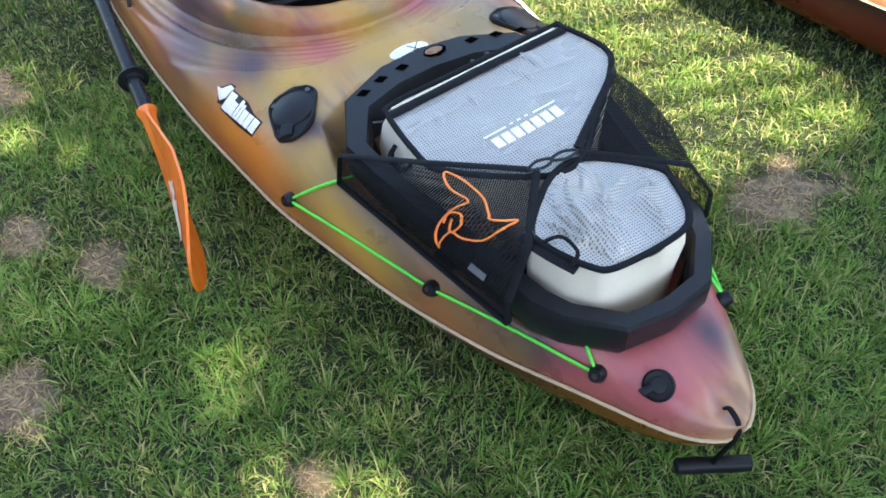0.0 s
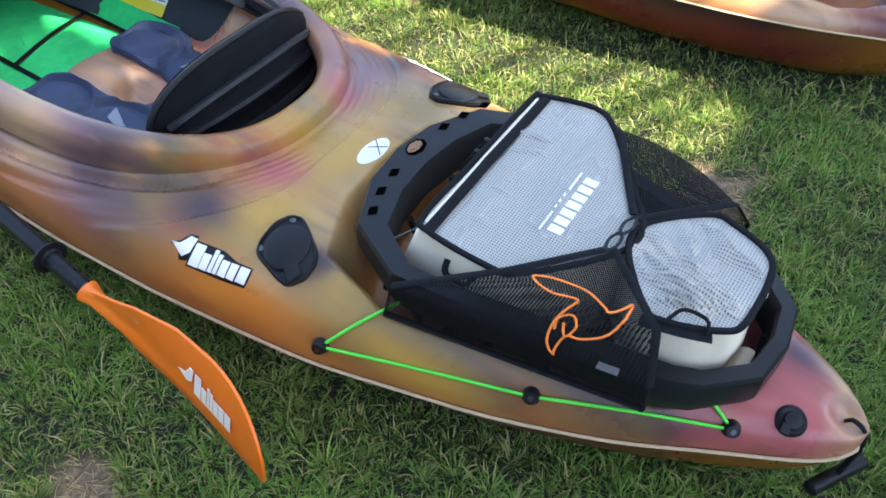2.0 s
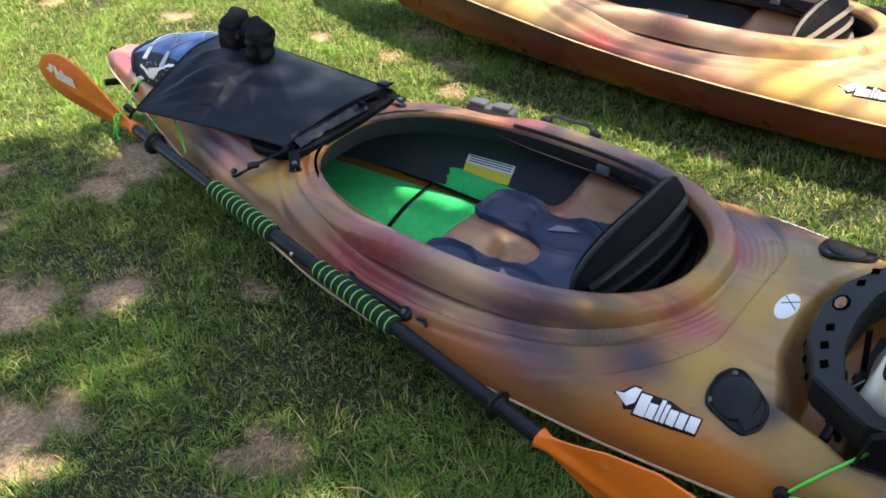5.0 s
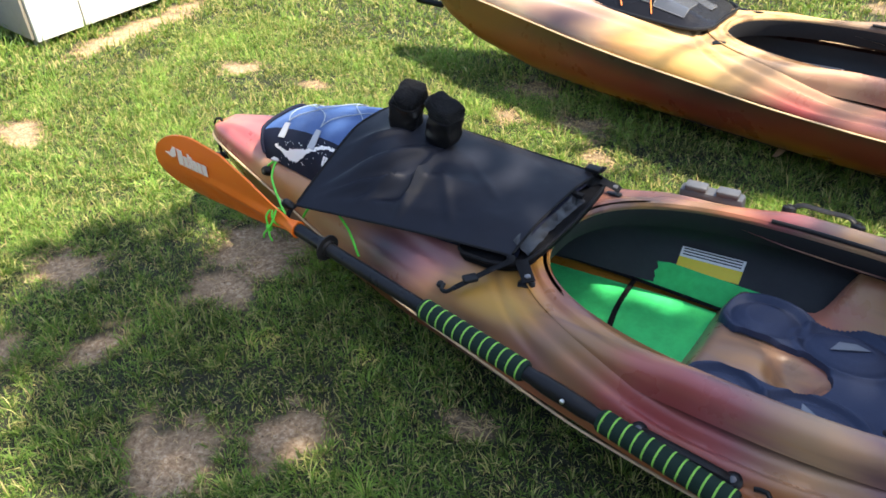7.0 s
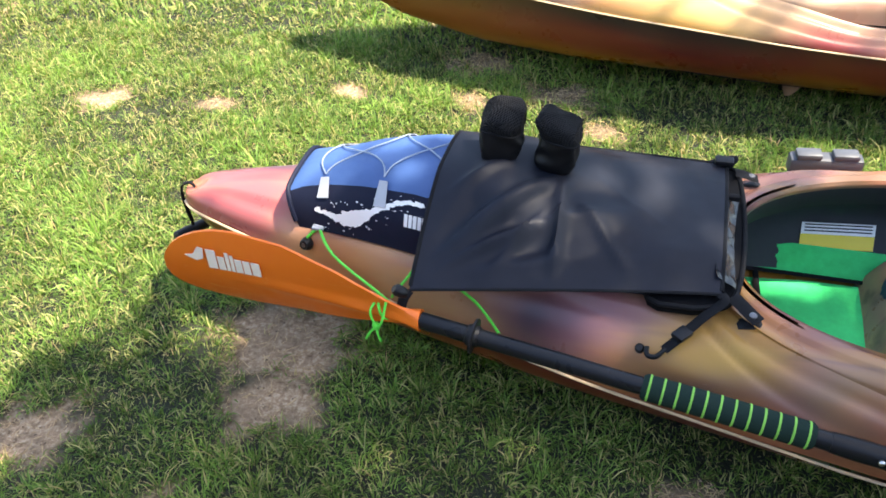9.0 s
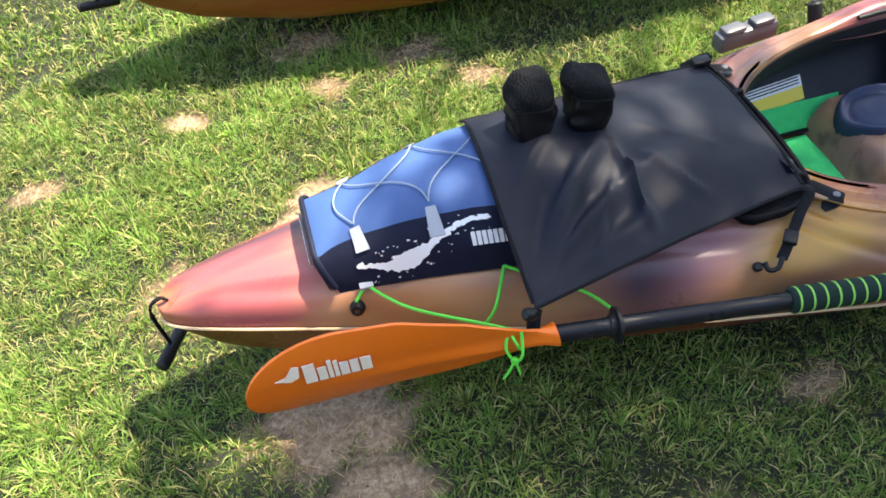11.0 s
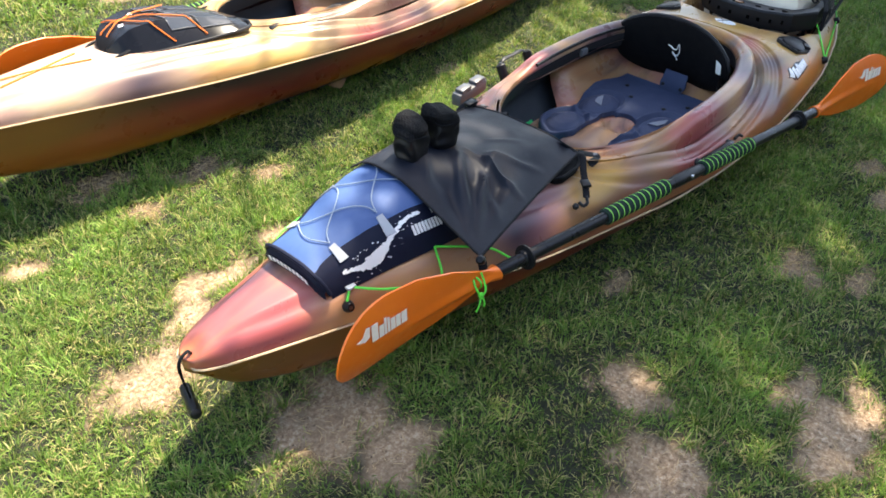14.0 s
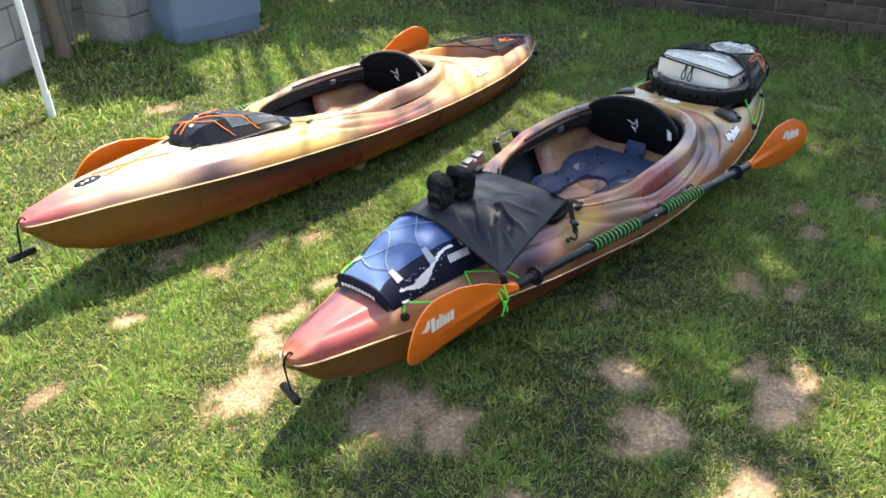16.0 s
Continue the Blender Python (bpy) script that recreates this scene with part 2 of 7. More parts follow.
def tube(points, radius, sides=8, closed=False, flat=1.0, up=(0, 0, 1), caps=True, bm=None):
    """A round or flattened rod along a line; radius: one number or one for each point."""
    p = [Vector(q) for q in points]
    n, rows = len(p), []
    for i, q in enumerate(p):
        a, b = (p[i - 1], p[(i + 1) % n]) if closed else (p[max(i - 1, 0)], p[min(i + 1, n - 1)])
        d = (b - a).normalized()
        side = d.cross(Vector(up))
        side = side.normalized() if side.length > 1e-4 else d.orthogonal().normalized()
        top, r = side.cross(d), radius if isinstance(radius, (int, float)) else radius[i]
        rows.append([q + r * (math.cos(2 * math.pi * k / sides) * side + flat * math.sin(2 * math.pi * k / sides) * top) for k in range(sides)])
    return grid(rows, closed, True, caps and not closed, bm)


def slab(outline, thickness, bevel=0.0, normal=None, bm=None, segments=2):
    """A plate of the given outline (points in space, on about one plane), thickened along the normal and bevelled."""
    bm = bm or bmesh.new()
    p = [Vector(q) for q in outline]
    nrm = Vector(normal) if normal else sum(((p[i] - p[0]).cross(p[i + 1] - p[0]) for i in range(1, len(p) - 1)), Vector()).normalized()
    a, b = [bm.verts.new(q) for q in p], [bm.verts.new(q + nrm * thickness) for q in p]
    n = len(p)
    faces = [bm.faces.new(a[::-1]), bm.faces.new(b)] + [bm.faces.new((a[i], a[(i + 1) % n], b[(i + 1) % n], b[i])) for i in range(n)]
    bmesh.ops.recalc_face_normals(bm, faces=faces)
    if bevel:
        rim = [e for e in faces[0].edges] + [e for e in faces[1].edges]
        bmesh.ops.bevel(bm, geom=rim, offset=bevel, segments=segments, affect="EDGES", profile=0.5)
    return bm


def box(cx, cy, cz, sx, sy, sz, bevel=0.003, rz=0.0, bm=None):
    bm = bm or bmesh.new()
    made = bmesh.ops.create_cube(bm, size=1, matrix=Matrix.Translation((cx, cy, cz)) @ Matrix.Rotation(radians(rz), 4, "Z") @ Matrix.Diagonal((sx, sy, sz, 1)))
    if bevel:
        edges = list({e for v in made["verts"] for e in v.link_edges})
        bmesh.ops.bevel(bm, geom=edges, offset=bevel, segments=2, affect="EDGES", profile=0.5)
    return bm


def lathe(profile, at, axis=(0, 0, 1), sides=20, bm=None):
    """A turned form: rows of (radius, height) about an axis."""
    q = Vector(axis).normalized().to_track_quat("Z", "Y")
    rows = [[Vector(at) + q @ Vector((r * math.cos(2 * math.pi * k / sides), r * math.sin(2 * math.pi * k / sides), h)) for k in range(sides)] for r, h in profile]
    return grid(rows, False, True, True, bm)


def superellipse(cx, cy, a, b, power=2.4, steps=80, z=0.0):
    out = []
    for i in range(steps):
        t = 2 * math.pi * i / steps
        c, s = math.cos(t), math.sin(t)
        out.append(Vector((cx + a * math.copysign(abs(c) ** (2 / power), c), cy + b * math.copysign(abs(s) ** (2 / power), s), z)))
    return out


# ---- the boats' form ----
HALF = np.array([(-0.032, 0.0), (-0.028, 0.018), (-0.01, 0.045), (0.02, 0.070), (0.06, 0.092), (0.126, 0.122), (0.24, 0.184), (0.41, 0.248), (0.68, 0.314), (0.975, 0.348), (1.2, 0.36), (1.45, 0.357), (1.7, 0.333),
                 (2.1, 0.262), (2.32, 0.214), (2.55, 0.155), (2.70, 0.114), (2.82, 0.083), (2.90, 0.060), (2.94, 0.044), (2.962, 0.026), (2.968, 0.0)])
SEAM_Z = np.array([(-0.03, 0.180), (0.3, 0.165), (0.8, 0.145), (1.6, 0.142), (2.2, 0.172), (2.7, 0.222), (2.985, 0.245)])
# the second boat's seam runs higher amidships
SEAM_A, SEAM_B = SEAM_Z, SEAM_Z + np.array([[0, 0.048 * math.sin(math.pi * max(0, min(1, x / 3)))] for x in SEAM_Z[:, 0]])
CREST_Z = np.array([(-0.03, 0.198), (0.0, 0.216), (0.06, 0.230), (0.2, 0.246), (0.6, 0.268), (0.9, 0.272), (1.4, 0.252), (1.85, 0.276), (2.2, 0.300), (2.5, 0.304), (2.7, 0.300), (2.85, 0.288), (2.95, 0.273), (2.985, 0.255)])
KEEL_Z = np.array([(-0.03, 0.160), (0.02, 0.10), (0.08, 0.055), (0.2, 0.025), (0.45, 0.004), (1.2, 0.0), (2.2, 0.004), (2.5, 0.022), (2.75, 0.075), (2.88, 0.135), (2.94, 0.20), (2.968, 0.232)])
# the coaming's section: metres outward from the opening, metres above its inner edge
RIM_D = np.array([-0.002, 0.003, 0.011, 0.025, 0.037, 0.045, 0.050, 0.053, 0.055])
RIM_H = np.array([-0.004, 0.005, 0.010, 0.012, 0.010, 0.004, -0.006, -0.018, -0.038])
HOLE_X, HOLE_A, HOLE_B, HOLE_P, RIM_Z = 1.440, 0.468, 0.238, 2.45, 0.292


def curve_at(table, x, blur=0.05):
    """The table's value at x, with its corners rounded off."""
    return sum(np.interp(np.asarray(x) + d * blur, table[:, 0], table[:, 1]) for d in (-1, -0.5, 0, 0.5, 1)) / 5


def half_at(x):
    x = np.asarray(x, float)
    near = np.clip(np.minimum(x + 0.032, 2.968 - x) * 0.5, 0, 0.05)
    return sum(np.interp(x + d * near, HALF[:, 0], HALF[:, 1]) for d in (-1, -0.5, 0, 0.5, 1)) / 5


def step(a, b, v):
    t = np.clip((v - a) / (b - a), 0, 1)
    return t * t * (3 - 2 * t)


def hole_distance(x, y):
    def e(u, v):
        return ((np.abs(u - HOLE_X) / HOLE_A) ** HOLE_P + (np.abs(v) / HOLE_B) ** HOLE_P + 1e-9) ** (1 / HOLE_P)
    h = 1e-4
    g = np.hypot((e(x + h, y) - e(x - h, y)) / (2 * h), (e(x, y + h) - e(x, y - h)) / (2 * h))
    v = e(x, y)
    return (v - 1) / np.maximum(g, 0.5), v


WELL = [(0.752, 0.0), (0.742, 0.10), (0.705, 0.185), (0.60, 0.212), (0.24, 0.125), (0.195, 0.095), (0.155, 0.04), (0.15, 0.0)]


def well_inside(x, y):
    """Metres inside the outline of the stern's tank well (negative outside)."""
    ya, best = np.abs(y), np.full(np.shape(x), -9.0)
    d = np.full(np.shape(x), 9.0)
    for (x0, y0), (x1, y1) in zip(WELL[:-1], WELL[1:]):
        ex, ey = x1 - x0, y1 - y0
        ln = math.hypot(ex, ey)
        d = np.minimum(d, ((x - x0) * -ey + (ya - y0) * ex) / ln)
    return np.maximum(d, best)


def deck_z(x, y, well=True, rolled=True):
    """The height of the deck over the boat's own plan."""
    x, y = np.asarray(x, float), np.asarray(y, float)
    w, zs, zt = np.maximum(half_at(x), 1e-4), curve_at(SEAM_Z, x, 0.1), curve_at(CREST_Z, x, 0.03)
    u = np.clip(np.abs(y) / w, 0, 1)
    z = zs + (zt - zs) * (1 - u**4.4) ** 0.52
    d, _ = hole_distance(x, y)
    # a channel runs beside the cockpit and on towards the bow
    z = z - 0.013 * np.exp(-(((d - 0.070) / 0.008) ** 2)) * step(0.93, 1.05, x) - 0.008 * np.exp(-(((d - 0.098) / 0.006) ** 2)) * step(1.05, 1.2, x)
    # the rim stands up behind and beside the sitter and sinks into the deck in front
    raised = step(1.80, 1.50, x)
    z = z + (RIM_Z - 0.005 - z) * (1 - step(0.02, 0.13, d)) * (1 - raised)
    rim = raised * (RIM_Z + np.interp(d, RIM_D, RIM_H)) + (1 - raised) * (z + 0.006 * (1 - step(0.024, 0.030, d)))
    z = np.where(d < 0.055, np.maximum(rim, z - 0.004 * raised), z) if rolled else z - 0.008 * (1 - step(0.03, 0.056, d))
    # ribbed panels behind the cockpit, sunk a little below the deck
    pan = step(0.0, 0.006, x - 0.858) * step(0.136, 0.129, d) * step(0.052, 0.058, d) * step(1.20, 1.02, x)
    z = z - pan * (0.0060 + 0.0010 * np.sin((d + 0.05 * np.abs(y)) * 2 * math.pi / 0.0125) * step(0.05, 0.09, np.abs(y)))
    # the fore deck's raised middle, which narrows towards the bow
    mid = np.interp(x, [1.9, 2.1, 2.4, 2.7, 2.88], [0.215, 0.185, 0.125, 0.07, 0.03])
    z = z + 0.007 * (1 - step(-0.008, 0.010, np.abs(y) - mid)) * step(1.93, 2.06, x) * step(2.93, 2.8, x) - 0.004 * np.exp(-(((np.abs(y) - mid - 0.014) / 0.010) ** 2)) * step(1.95, 2.1, x) * step(2.9, 2.75, x)
    # a bulge along each flank of the stern
    z = z + 0.006 * np.exp(-(((u - 0.74) / 0.06) ** 2)) * step(0.75, 0.6, x) * step(0.15, 0.3, x)
    # the thumb-wide dish round the grab loop's hole
    for cx in (0.002, 2.948):
        r = np.hypot(x - cx, y)
        z = z - 0.011 * (1 - step(0.008, 0.036, r))
    if well:
        z = z - (z - 0.125) * step(-0.034, 0.030, well_inside(x, y))
    return z


def stations():
    a = np.concatenate([-0.032 + 0.10 * np.linspace(0, 1, 16) ** 2, np.linspace(0.075, 2.86, 400), np.linspace(0.68, 1.06, 190), 2.968 - 0.10 * np.linspace(1, 0, 16) ** 2])
    return np.unique(a.round(5))


def deck_mesh(well):
    xs, vs = stations(), np.linspace(-1, 1, 151)
    yy = np.sin(vs * math.pi / 2)[None, :] * half_at(xs)[:, None]
    xx = np.repeat(xs[:, None], len(vs), 1)
    d, e = hole_distance(xx, yy)
    inside = d < 0
    sx, sy = np.where(inside, HOLE_X + (xx - HOLE_X) / np.maximum(e, 0.05), xx), np.where(inside, yy / np.maximum(e, 0.05), yy)
    zz = deck_z(sx, sy, well, False)
    n, m = xx.shape
    bm = bmesh.new()
    verts = {}

    def vert(i, j):
        if (i, j) not in verts:
            verts[i, j] = bm.verts.new((sx[i, j], sy[i, j], zz[i, j]))
        return verts[i, j]
    for i in range(n - 1):
        for j in range(m - 1):
            quad = [(i, j), (i + 1, j), (i + 1, j + 1), (i, j + 1)]
            if sum(d[q] for q in quad) / 4 > -0.001:
                bm.faces.new([vert(*q) for q in quad])
    bmesh.ops.remove_doubles(bm, verts=bm.verts, dist=1e-5)
    return bm


def hull_mesh(shrink=0.0, x0=-0.032, x1=2.968, low=0.0):
    xs = np.array([x for x in stations() if x0 <= x <= x1])
    rows = []
    for x, w, zs, zk in zip(xs, half_at(xs), curve_at(SEAM_Z, xs, 0.1), curve_at(KEEL_Z, xs, 0.02)):
        w, zk, row = max(w - shrink, 1e-4), min(zk + shrink + low, zs - 1e-3), []
        for a in np.linspace(-90, 90, 37):
            s, c = math.sin(radians(a)), math.cos(radians(a))
            # a soft chine, and a shallow keel line between two tunnels
            z = zs - (zs - zk) * abs(c) ** 0.62
            row.append((x, w * math.copysign(abs(s) ** 0.80, s) * (0.76 + 0.24 * (z - zk) / max(zs - zk, 1e-4)), z))
        rows.append(row)
    return grid(rows)


def seam_line(side, off=0.004, x0=-0.03, x1=2.966):
    xs = [x for x in stations() if x0 <= x <= x1][::2]
    return [(x, side * (float(half_at(x)) + off), float(curve_at(SEAM_Z, x, 0.1))) for x in xs]


# ---- ground ----
BARE = [(2.581, -0.424, 0.15, 0.055), (2.748, -0.357, 0.11, 0.06), (2.404, -0.471, 0.11, 0.045), (2.718, 0.123, 0.184, 0.147), (2.698, 0.304, 0.138, 0.092), (2.924, -0.241, 0.184, 0.092), (2.659, -0.446, 0.11, 0.064), (2.207, 0.553, 0.083, 0.12), (2.384, 0.73, 0.156, 0.12), (2.031, 0.957, 0.184, 0.11), (2.423, 1.009, 0.129, 0.074), (3.13, 0.455, 0.129, 0.092), (3.032, 0.757, 0.12, 0.083), (2.797, 0.592, 0.064, 0.101), (3.946, 0.1, 0.166, 0.092), (4.37, -0.74, 0.10, 0.45), (1.962, 0.838, 0.092, 0.055), (2.993, 0.968, 0.184, 0.092), (3.405, 0.61, 0.11, 0.074), (3.651, -0.645, 0.11, 0.064), (2.944, -0.801, 0.092, 0.046), (0.685, -2.987, 0.322, 0.129)]
DRY = [(0.332, -0.551, 0.09, 0.128), (0.882, 0.609, 0.075, 0.053), (1.049, 0.716, 0.075, 0.06), (0.685, 0.803, 0.09, 0.06), (1.942, 0.338, 0.105, 0.038), (2.6, -1.034, 0.14, 0.08), (2.335, -0.889, 0.12, 0.08), (1.52, 0.646, 0.105, 0.06), (2.571, -0.824, 0.09, 0.045), (3.307, -0.668, 0.075, 0.038), (1.569, 0.706, 0.068, 0.045), (1.471, 0.797, 0.075, 0.038), (0.302, 0.47, 0.045, 0.03), (1.765, -2.258, 0.105, 0.075), (1.324, -0.8, 0.09, 0.045), (2.207, -0.717, 0.075, 0.06), (-0.297, -0.168, 0.112, 0.15), (-0.248, 0.331, 0.075, 0.09)]


def patches(x, y, spots, wob=0.35):
    """0 to 1: how far a place lies within one of the worn spots, whose edges wander."""
    edge = 0.55 * np.sin(x * 23.1 + 1.3 * np.sin(y * 17.7)) * np.sin(y * 27.3 + 1.7 * np.sin(x * 14.9)) + 0.45 * np.sin(x * 57 + y * 31 + 2 * np.sin(y * 43)) * np.sin(y * 61 - x * 19) + 0.40 * np.sin(x * 131 + 3 * np.sin(y * 97)) * np.sin(y * 149 - x * 61)
    out = np.zeros(np.shape(x))
    for cx, cy, a, b in spots:
        r = np.hypot((x - cx) / a, (y - cy) / b) + wob * edge
        out = np.maximum(out, 1 - step(0.50, 1.0, r))
    return out


def lumps(x, y):
    return 0.006 * np.sin(x * 3.1 + 0.7) * np.sin(y * 2.7 + 0.3) + 0.004 * np.sin(x * 9.3 + 2 * np.sin(y * 3.7)) * np.sin(y * 8.1) - 0.004


def soil():
    k = Mat("soil_and_gap_shade_thatch", rough=0.95)
    v = k.coords()
    at = k.n.new("ShaderNodeAttribute")
    at.attribute_name = "bare"
    fine, mid = k.noise(v, 90, 6, 0.7), k.noise(v, 11, 4)
    dirt = k.ramp(fine, [(0.34, (0.15, 0.092, 0.050)), (0.5, (0.31, 0.205, 0.120)), (0.66, (0.48, 0.37, 0.25))])
    dirt = k.mix(k.ramp(mid, [(0.45, 0.0), (0.65, 0.5)]), dirt, (0.20, 0.135, 0.080))
    # thatch coloured near black, so its colour carries the shade between blades
    gap_shade_thatch = k.ramp(fine, [(0.3, (0.004, 0.006, 0.002)), (0.55, (0.018, 0.022, 0.008)), (0.75, (0.045, 0.036, 0.017))])
    k.set(k.b, "Base Color", k.mix(at.outputs["Fac"], gap_shade_thatch, dirt))
    k.bump(fine, 0.8, 0.008)
    return k.m


def ground():
    xs = np.concatenate([[-2500, -300, -60, -20, -9, -6, -4, -3], np.arange(-2.5, 5.6, 0.03), [6, 7, 9, 14, 30, 80, 300, 2500]])
    ys = np.concatenate([[-2500, -300, -60, -20, -9, -7, -5.5, -4.6], np.arange(-4.2, 2.2, 0.03), [2.5, 3, 4, 6, 10, 30, 300, 2500]])
    xx, yy = np.meshgrid(xs, ys, indexing="ij")
    zz = np.where((np.abs(xx - 1.5) < 6) & (np.abs(yy) < 6), lumps(xx, yy) - 0.006 * patches(xx, yy, BARE), 0.0)
    n, m = xx.shape
    me = bpy.data.meshes.new("ground")
    idx = np.arange(n * m).reshape(n, m)
    faces = np.stack([idx[:-1, :-1], idx[1:, :-1], idx[1:, 1:], idx[:-1, 1:]], -1).reshape(-1, 4)
    me.from_pydata(np.stack([xx, yy, zz], -1).reshape(-1, 3), [], faces.tolist())
    at = me.attributes.new("bare", "FLOAT", "POINT")
    at.data.foreach_set("value", np.clip(patches(xx, yy, BARE, 0.45) + 0.6 * patches(xx, yy, DRY, 0.5), 0, 1).ravel().astype(np.float32))
    me.polygons.foreach_set("use_smooth", [True] * len(me.polygons))
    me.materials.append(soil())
    return tagged(new("ground", me), "lawn soil with worn bare earth patches and thatch darkened as shaded gaps", kind="structure")


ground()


def grass_material():
    k = Mat("grass_blades", rough=0.5)
    at = k.n.new("ShaderNodeAttribute")
    at.attribute_name = "tint"
    k.set(k.b, "Base Color", at.outputs["Color"])
    k.set(k.b, "Specular IOR Level", 0.2)
    thin = k.n.new("ShaderNodeBsdfTranslucent")
    k.l.new(k.mix(0.5, at.outputs["Color"], (0.24, 0.36, 0.03)), thin.inputs[0])
    both = k.n.new("ShaderNodeMixShader")
    both.inputs[0].default_value = 0.30
    k.l.new(k.b.outputs[0], both.inputs[1])
    k.l.new(thin.outputs[0], both.inputs[2])
    k.l.new(both.outputs[0], k.n["Material Output"].inputs[0])
    return k.m


GRASS = grass_material()


def lawn(name, x0, x1, y0, y1, per_m2, length, width, label):
    """Many bent, tapering blades over one stretch of ground."""
    rng = np.random.default_rng(int((x0 + 9) * 100 + (y0 + 9) * 10))
    n = int((x1 - x0) * (y1 - y0) * per_m2)
    x, y = rng.uniform(x0, x1, n), rng.uniform(y0, y1, n)
    # most blades gather in tufts with a growth of their own
    cell = 0.05
    ix, iy = np.floor(x / cell).astype(int) % 211, np.floor(y / cell).astype(int) % 211
    table = np.random.default_rng(4).random((6, 211, 211))
    cx, cy = (np.floor(x / cell) + 0.15 + 0.7 * table[0, ix, iy]) * cell, (np.floor(y / cell) + 0.15 + 0.7 * table[1, ix, iy]) * cell
    in_tuft = rng.random(n) < 0.55
    rad = np.abs(rng.normal(0, 0.016, n)) * (0.6 + 0.8 * table[2, ix, iy])
    way = rng.uniform(0, 2 * math.pi, n)
    x, y = np.where(in_tuft, cx + rad * np.cos(way), x), np.where(in_tuft, cy + rad * np.sin(way), y)
    grown, shade = table[3, ix, iy], table[4, ix, iy]
    thick = 0.5 + 0.5 * np.sin(x * 5.3 + 2 * np.sin(y * 4.1)) * np.sin(y * 6.1 + 1.5 * np.sin(x * 3.3))
    bare, dry = patches(x, y, BARE), patches(x, y, DRY, 0.45)
    keep = rng.random(n) > np.maximum(bare * 0.97, dry * 0.80) + 0.22 * (1 - thick)
    x, y, thick, bare, dry, in_tuft, way, grown, shade = (q[keep] for q in (x, y, thick, bare, dry, in_tuft, way, grown, shade))
    n = len(x)
    z = lumps(x, y) - 0.004
    ln = length * rng.gamma(7, 1 / 7, n) * (0.62 + 0.55 * thick) * (1 - 0.45 * np.maximum(dry, bare)) * np.where(in_tuft, 0.75 + 0.6 * grown, 0.8)
    # tufts lean together
    lean = np.arctan2(np.sin(x * 7.7 + 3 * np.sin(y * 5.1)), np.cos(y * 8.3 + 3 * np.sin(x * 6.1))) + rng.normal(0, 1.7, n)
    lean = np.where(in_tuft, way + rng.normal(0, 0.5, n), lean)
    tilt = np.clip(rng.normal(0.72, 0.34, n), 0.06, 1.4)
    dx, dy = np.cos(lean), np.sin(lean)
    px, py = -dy, dx
    twist = rng.uniform(-0.8, 0.8, n)
    wx, wy, wz = px * np.cos(twist), py * np.cos(twist), np.sin(twist)
    wd = width * rng.uniform(0.65, 1.35, n)
    pts = []
    for s, wide, bend in ((0.0, 0.9, 0.5), (0.55, 1.0, 0.9), (1.0, 0.0, 1.35)):
        h, r = ln * s * np.cos(tilt * bend), ln * s * np.sin(tilt * bend)
        cx, cy, cz = x + dx * r, y + dy * r, z + np.maximum(h, 0.003 * s)
        if wide:
            for sg in (-0.5, 0.5):
                pts.append(np.stack([cx + wx * wd * wide * sg, cy + wy * wd * wide * sg, cz + wz * wd * wide * sg], -1))
        else:
            pts.append(np.stack([cx, cy, cz], -1))
    co = np.stack(pts, 1).reshape(-1, 3)
    base = np.arange(n)[:, None] * 5
    tris = (base[:, :, None] + np.array([[0, 1, 3], [0, 3, 2], [2, 3, 4]])[None]).reshape(-1)
    me = bpy.data.meshes.new(name)
    me.vertices.add(n * 5), me.loops.add(n * 9), me.polygons.add(n * 3)
    me.vertices.foreach_set("co", co.ravel().astype(np.float32))
    me.loops.foreach_set("vertex_index", tris.astype(np.int32))
    me.polygons.foreach_set("loop_start", np.arange(0, n * 9, 3, dtype=np.int32))
    me.update(calc_edges=True)
    me.polygons.foreach_set("use_smooth", np.ones(n * 3, bool))
    # living green, some yellowed, more straw in the dry spots
    g = rng.random((n, 1))
    col = (1 - g) * np.array([0.052, 0.118, 0.020]) + g * np.array([0.205, 0.320, 0.062])
    pale = (rng.random(n) < 0.16 + 0.16 * (1 - thick))[:, None]
    col = col * (0.62 + 0.55 * thick + 0.25 * np.sin(x * 17 + 3 * np.sin(y * 13)) * np.sin(y * 19))[:, None] * np.where(in_tuft, 0.74 + 0.6 * shade, 0.9)[:, None]
    col = np.where(pale, np.array([0.42, 0.39, 0.15]) * rng.uniform(0.6, 1.1, (n, 1)), col)
    straw = (rng.random(n) < np.maximum(dry * 0.9, bare * 0.6) + 0.03)[:, None]
    col = np.where(straw, np.array([0.46, 0.33, 0.16]) * rng.uniform(0.6, 1.25, (n, 1)), col)
    col = np.repeat(np.concatenate([col, np.ones((n, 1))], 1), 5, 0)
    at = me.color_attributes.new("tint", "FLOAT_COLOR", "POINT")
    at.data.foreach_set("color", col.ravel().astype(np.float32))
    me.materials.append(GRASS)
    return tagged(new(name, me), label, "grass", kind="stuff")


DENSE = 54000 * 1.0
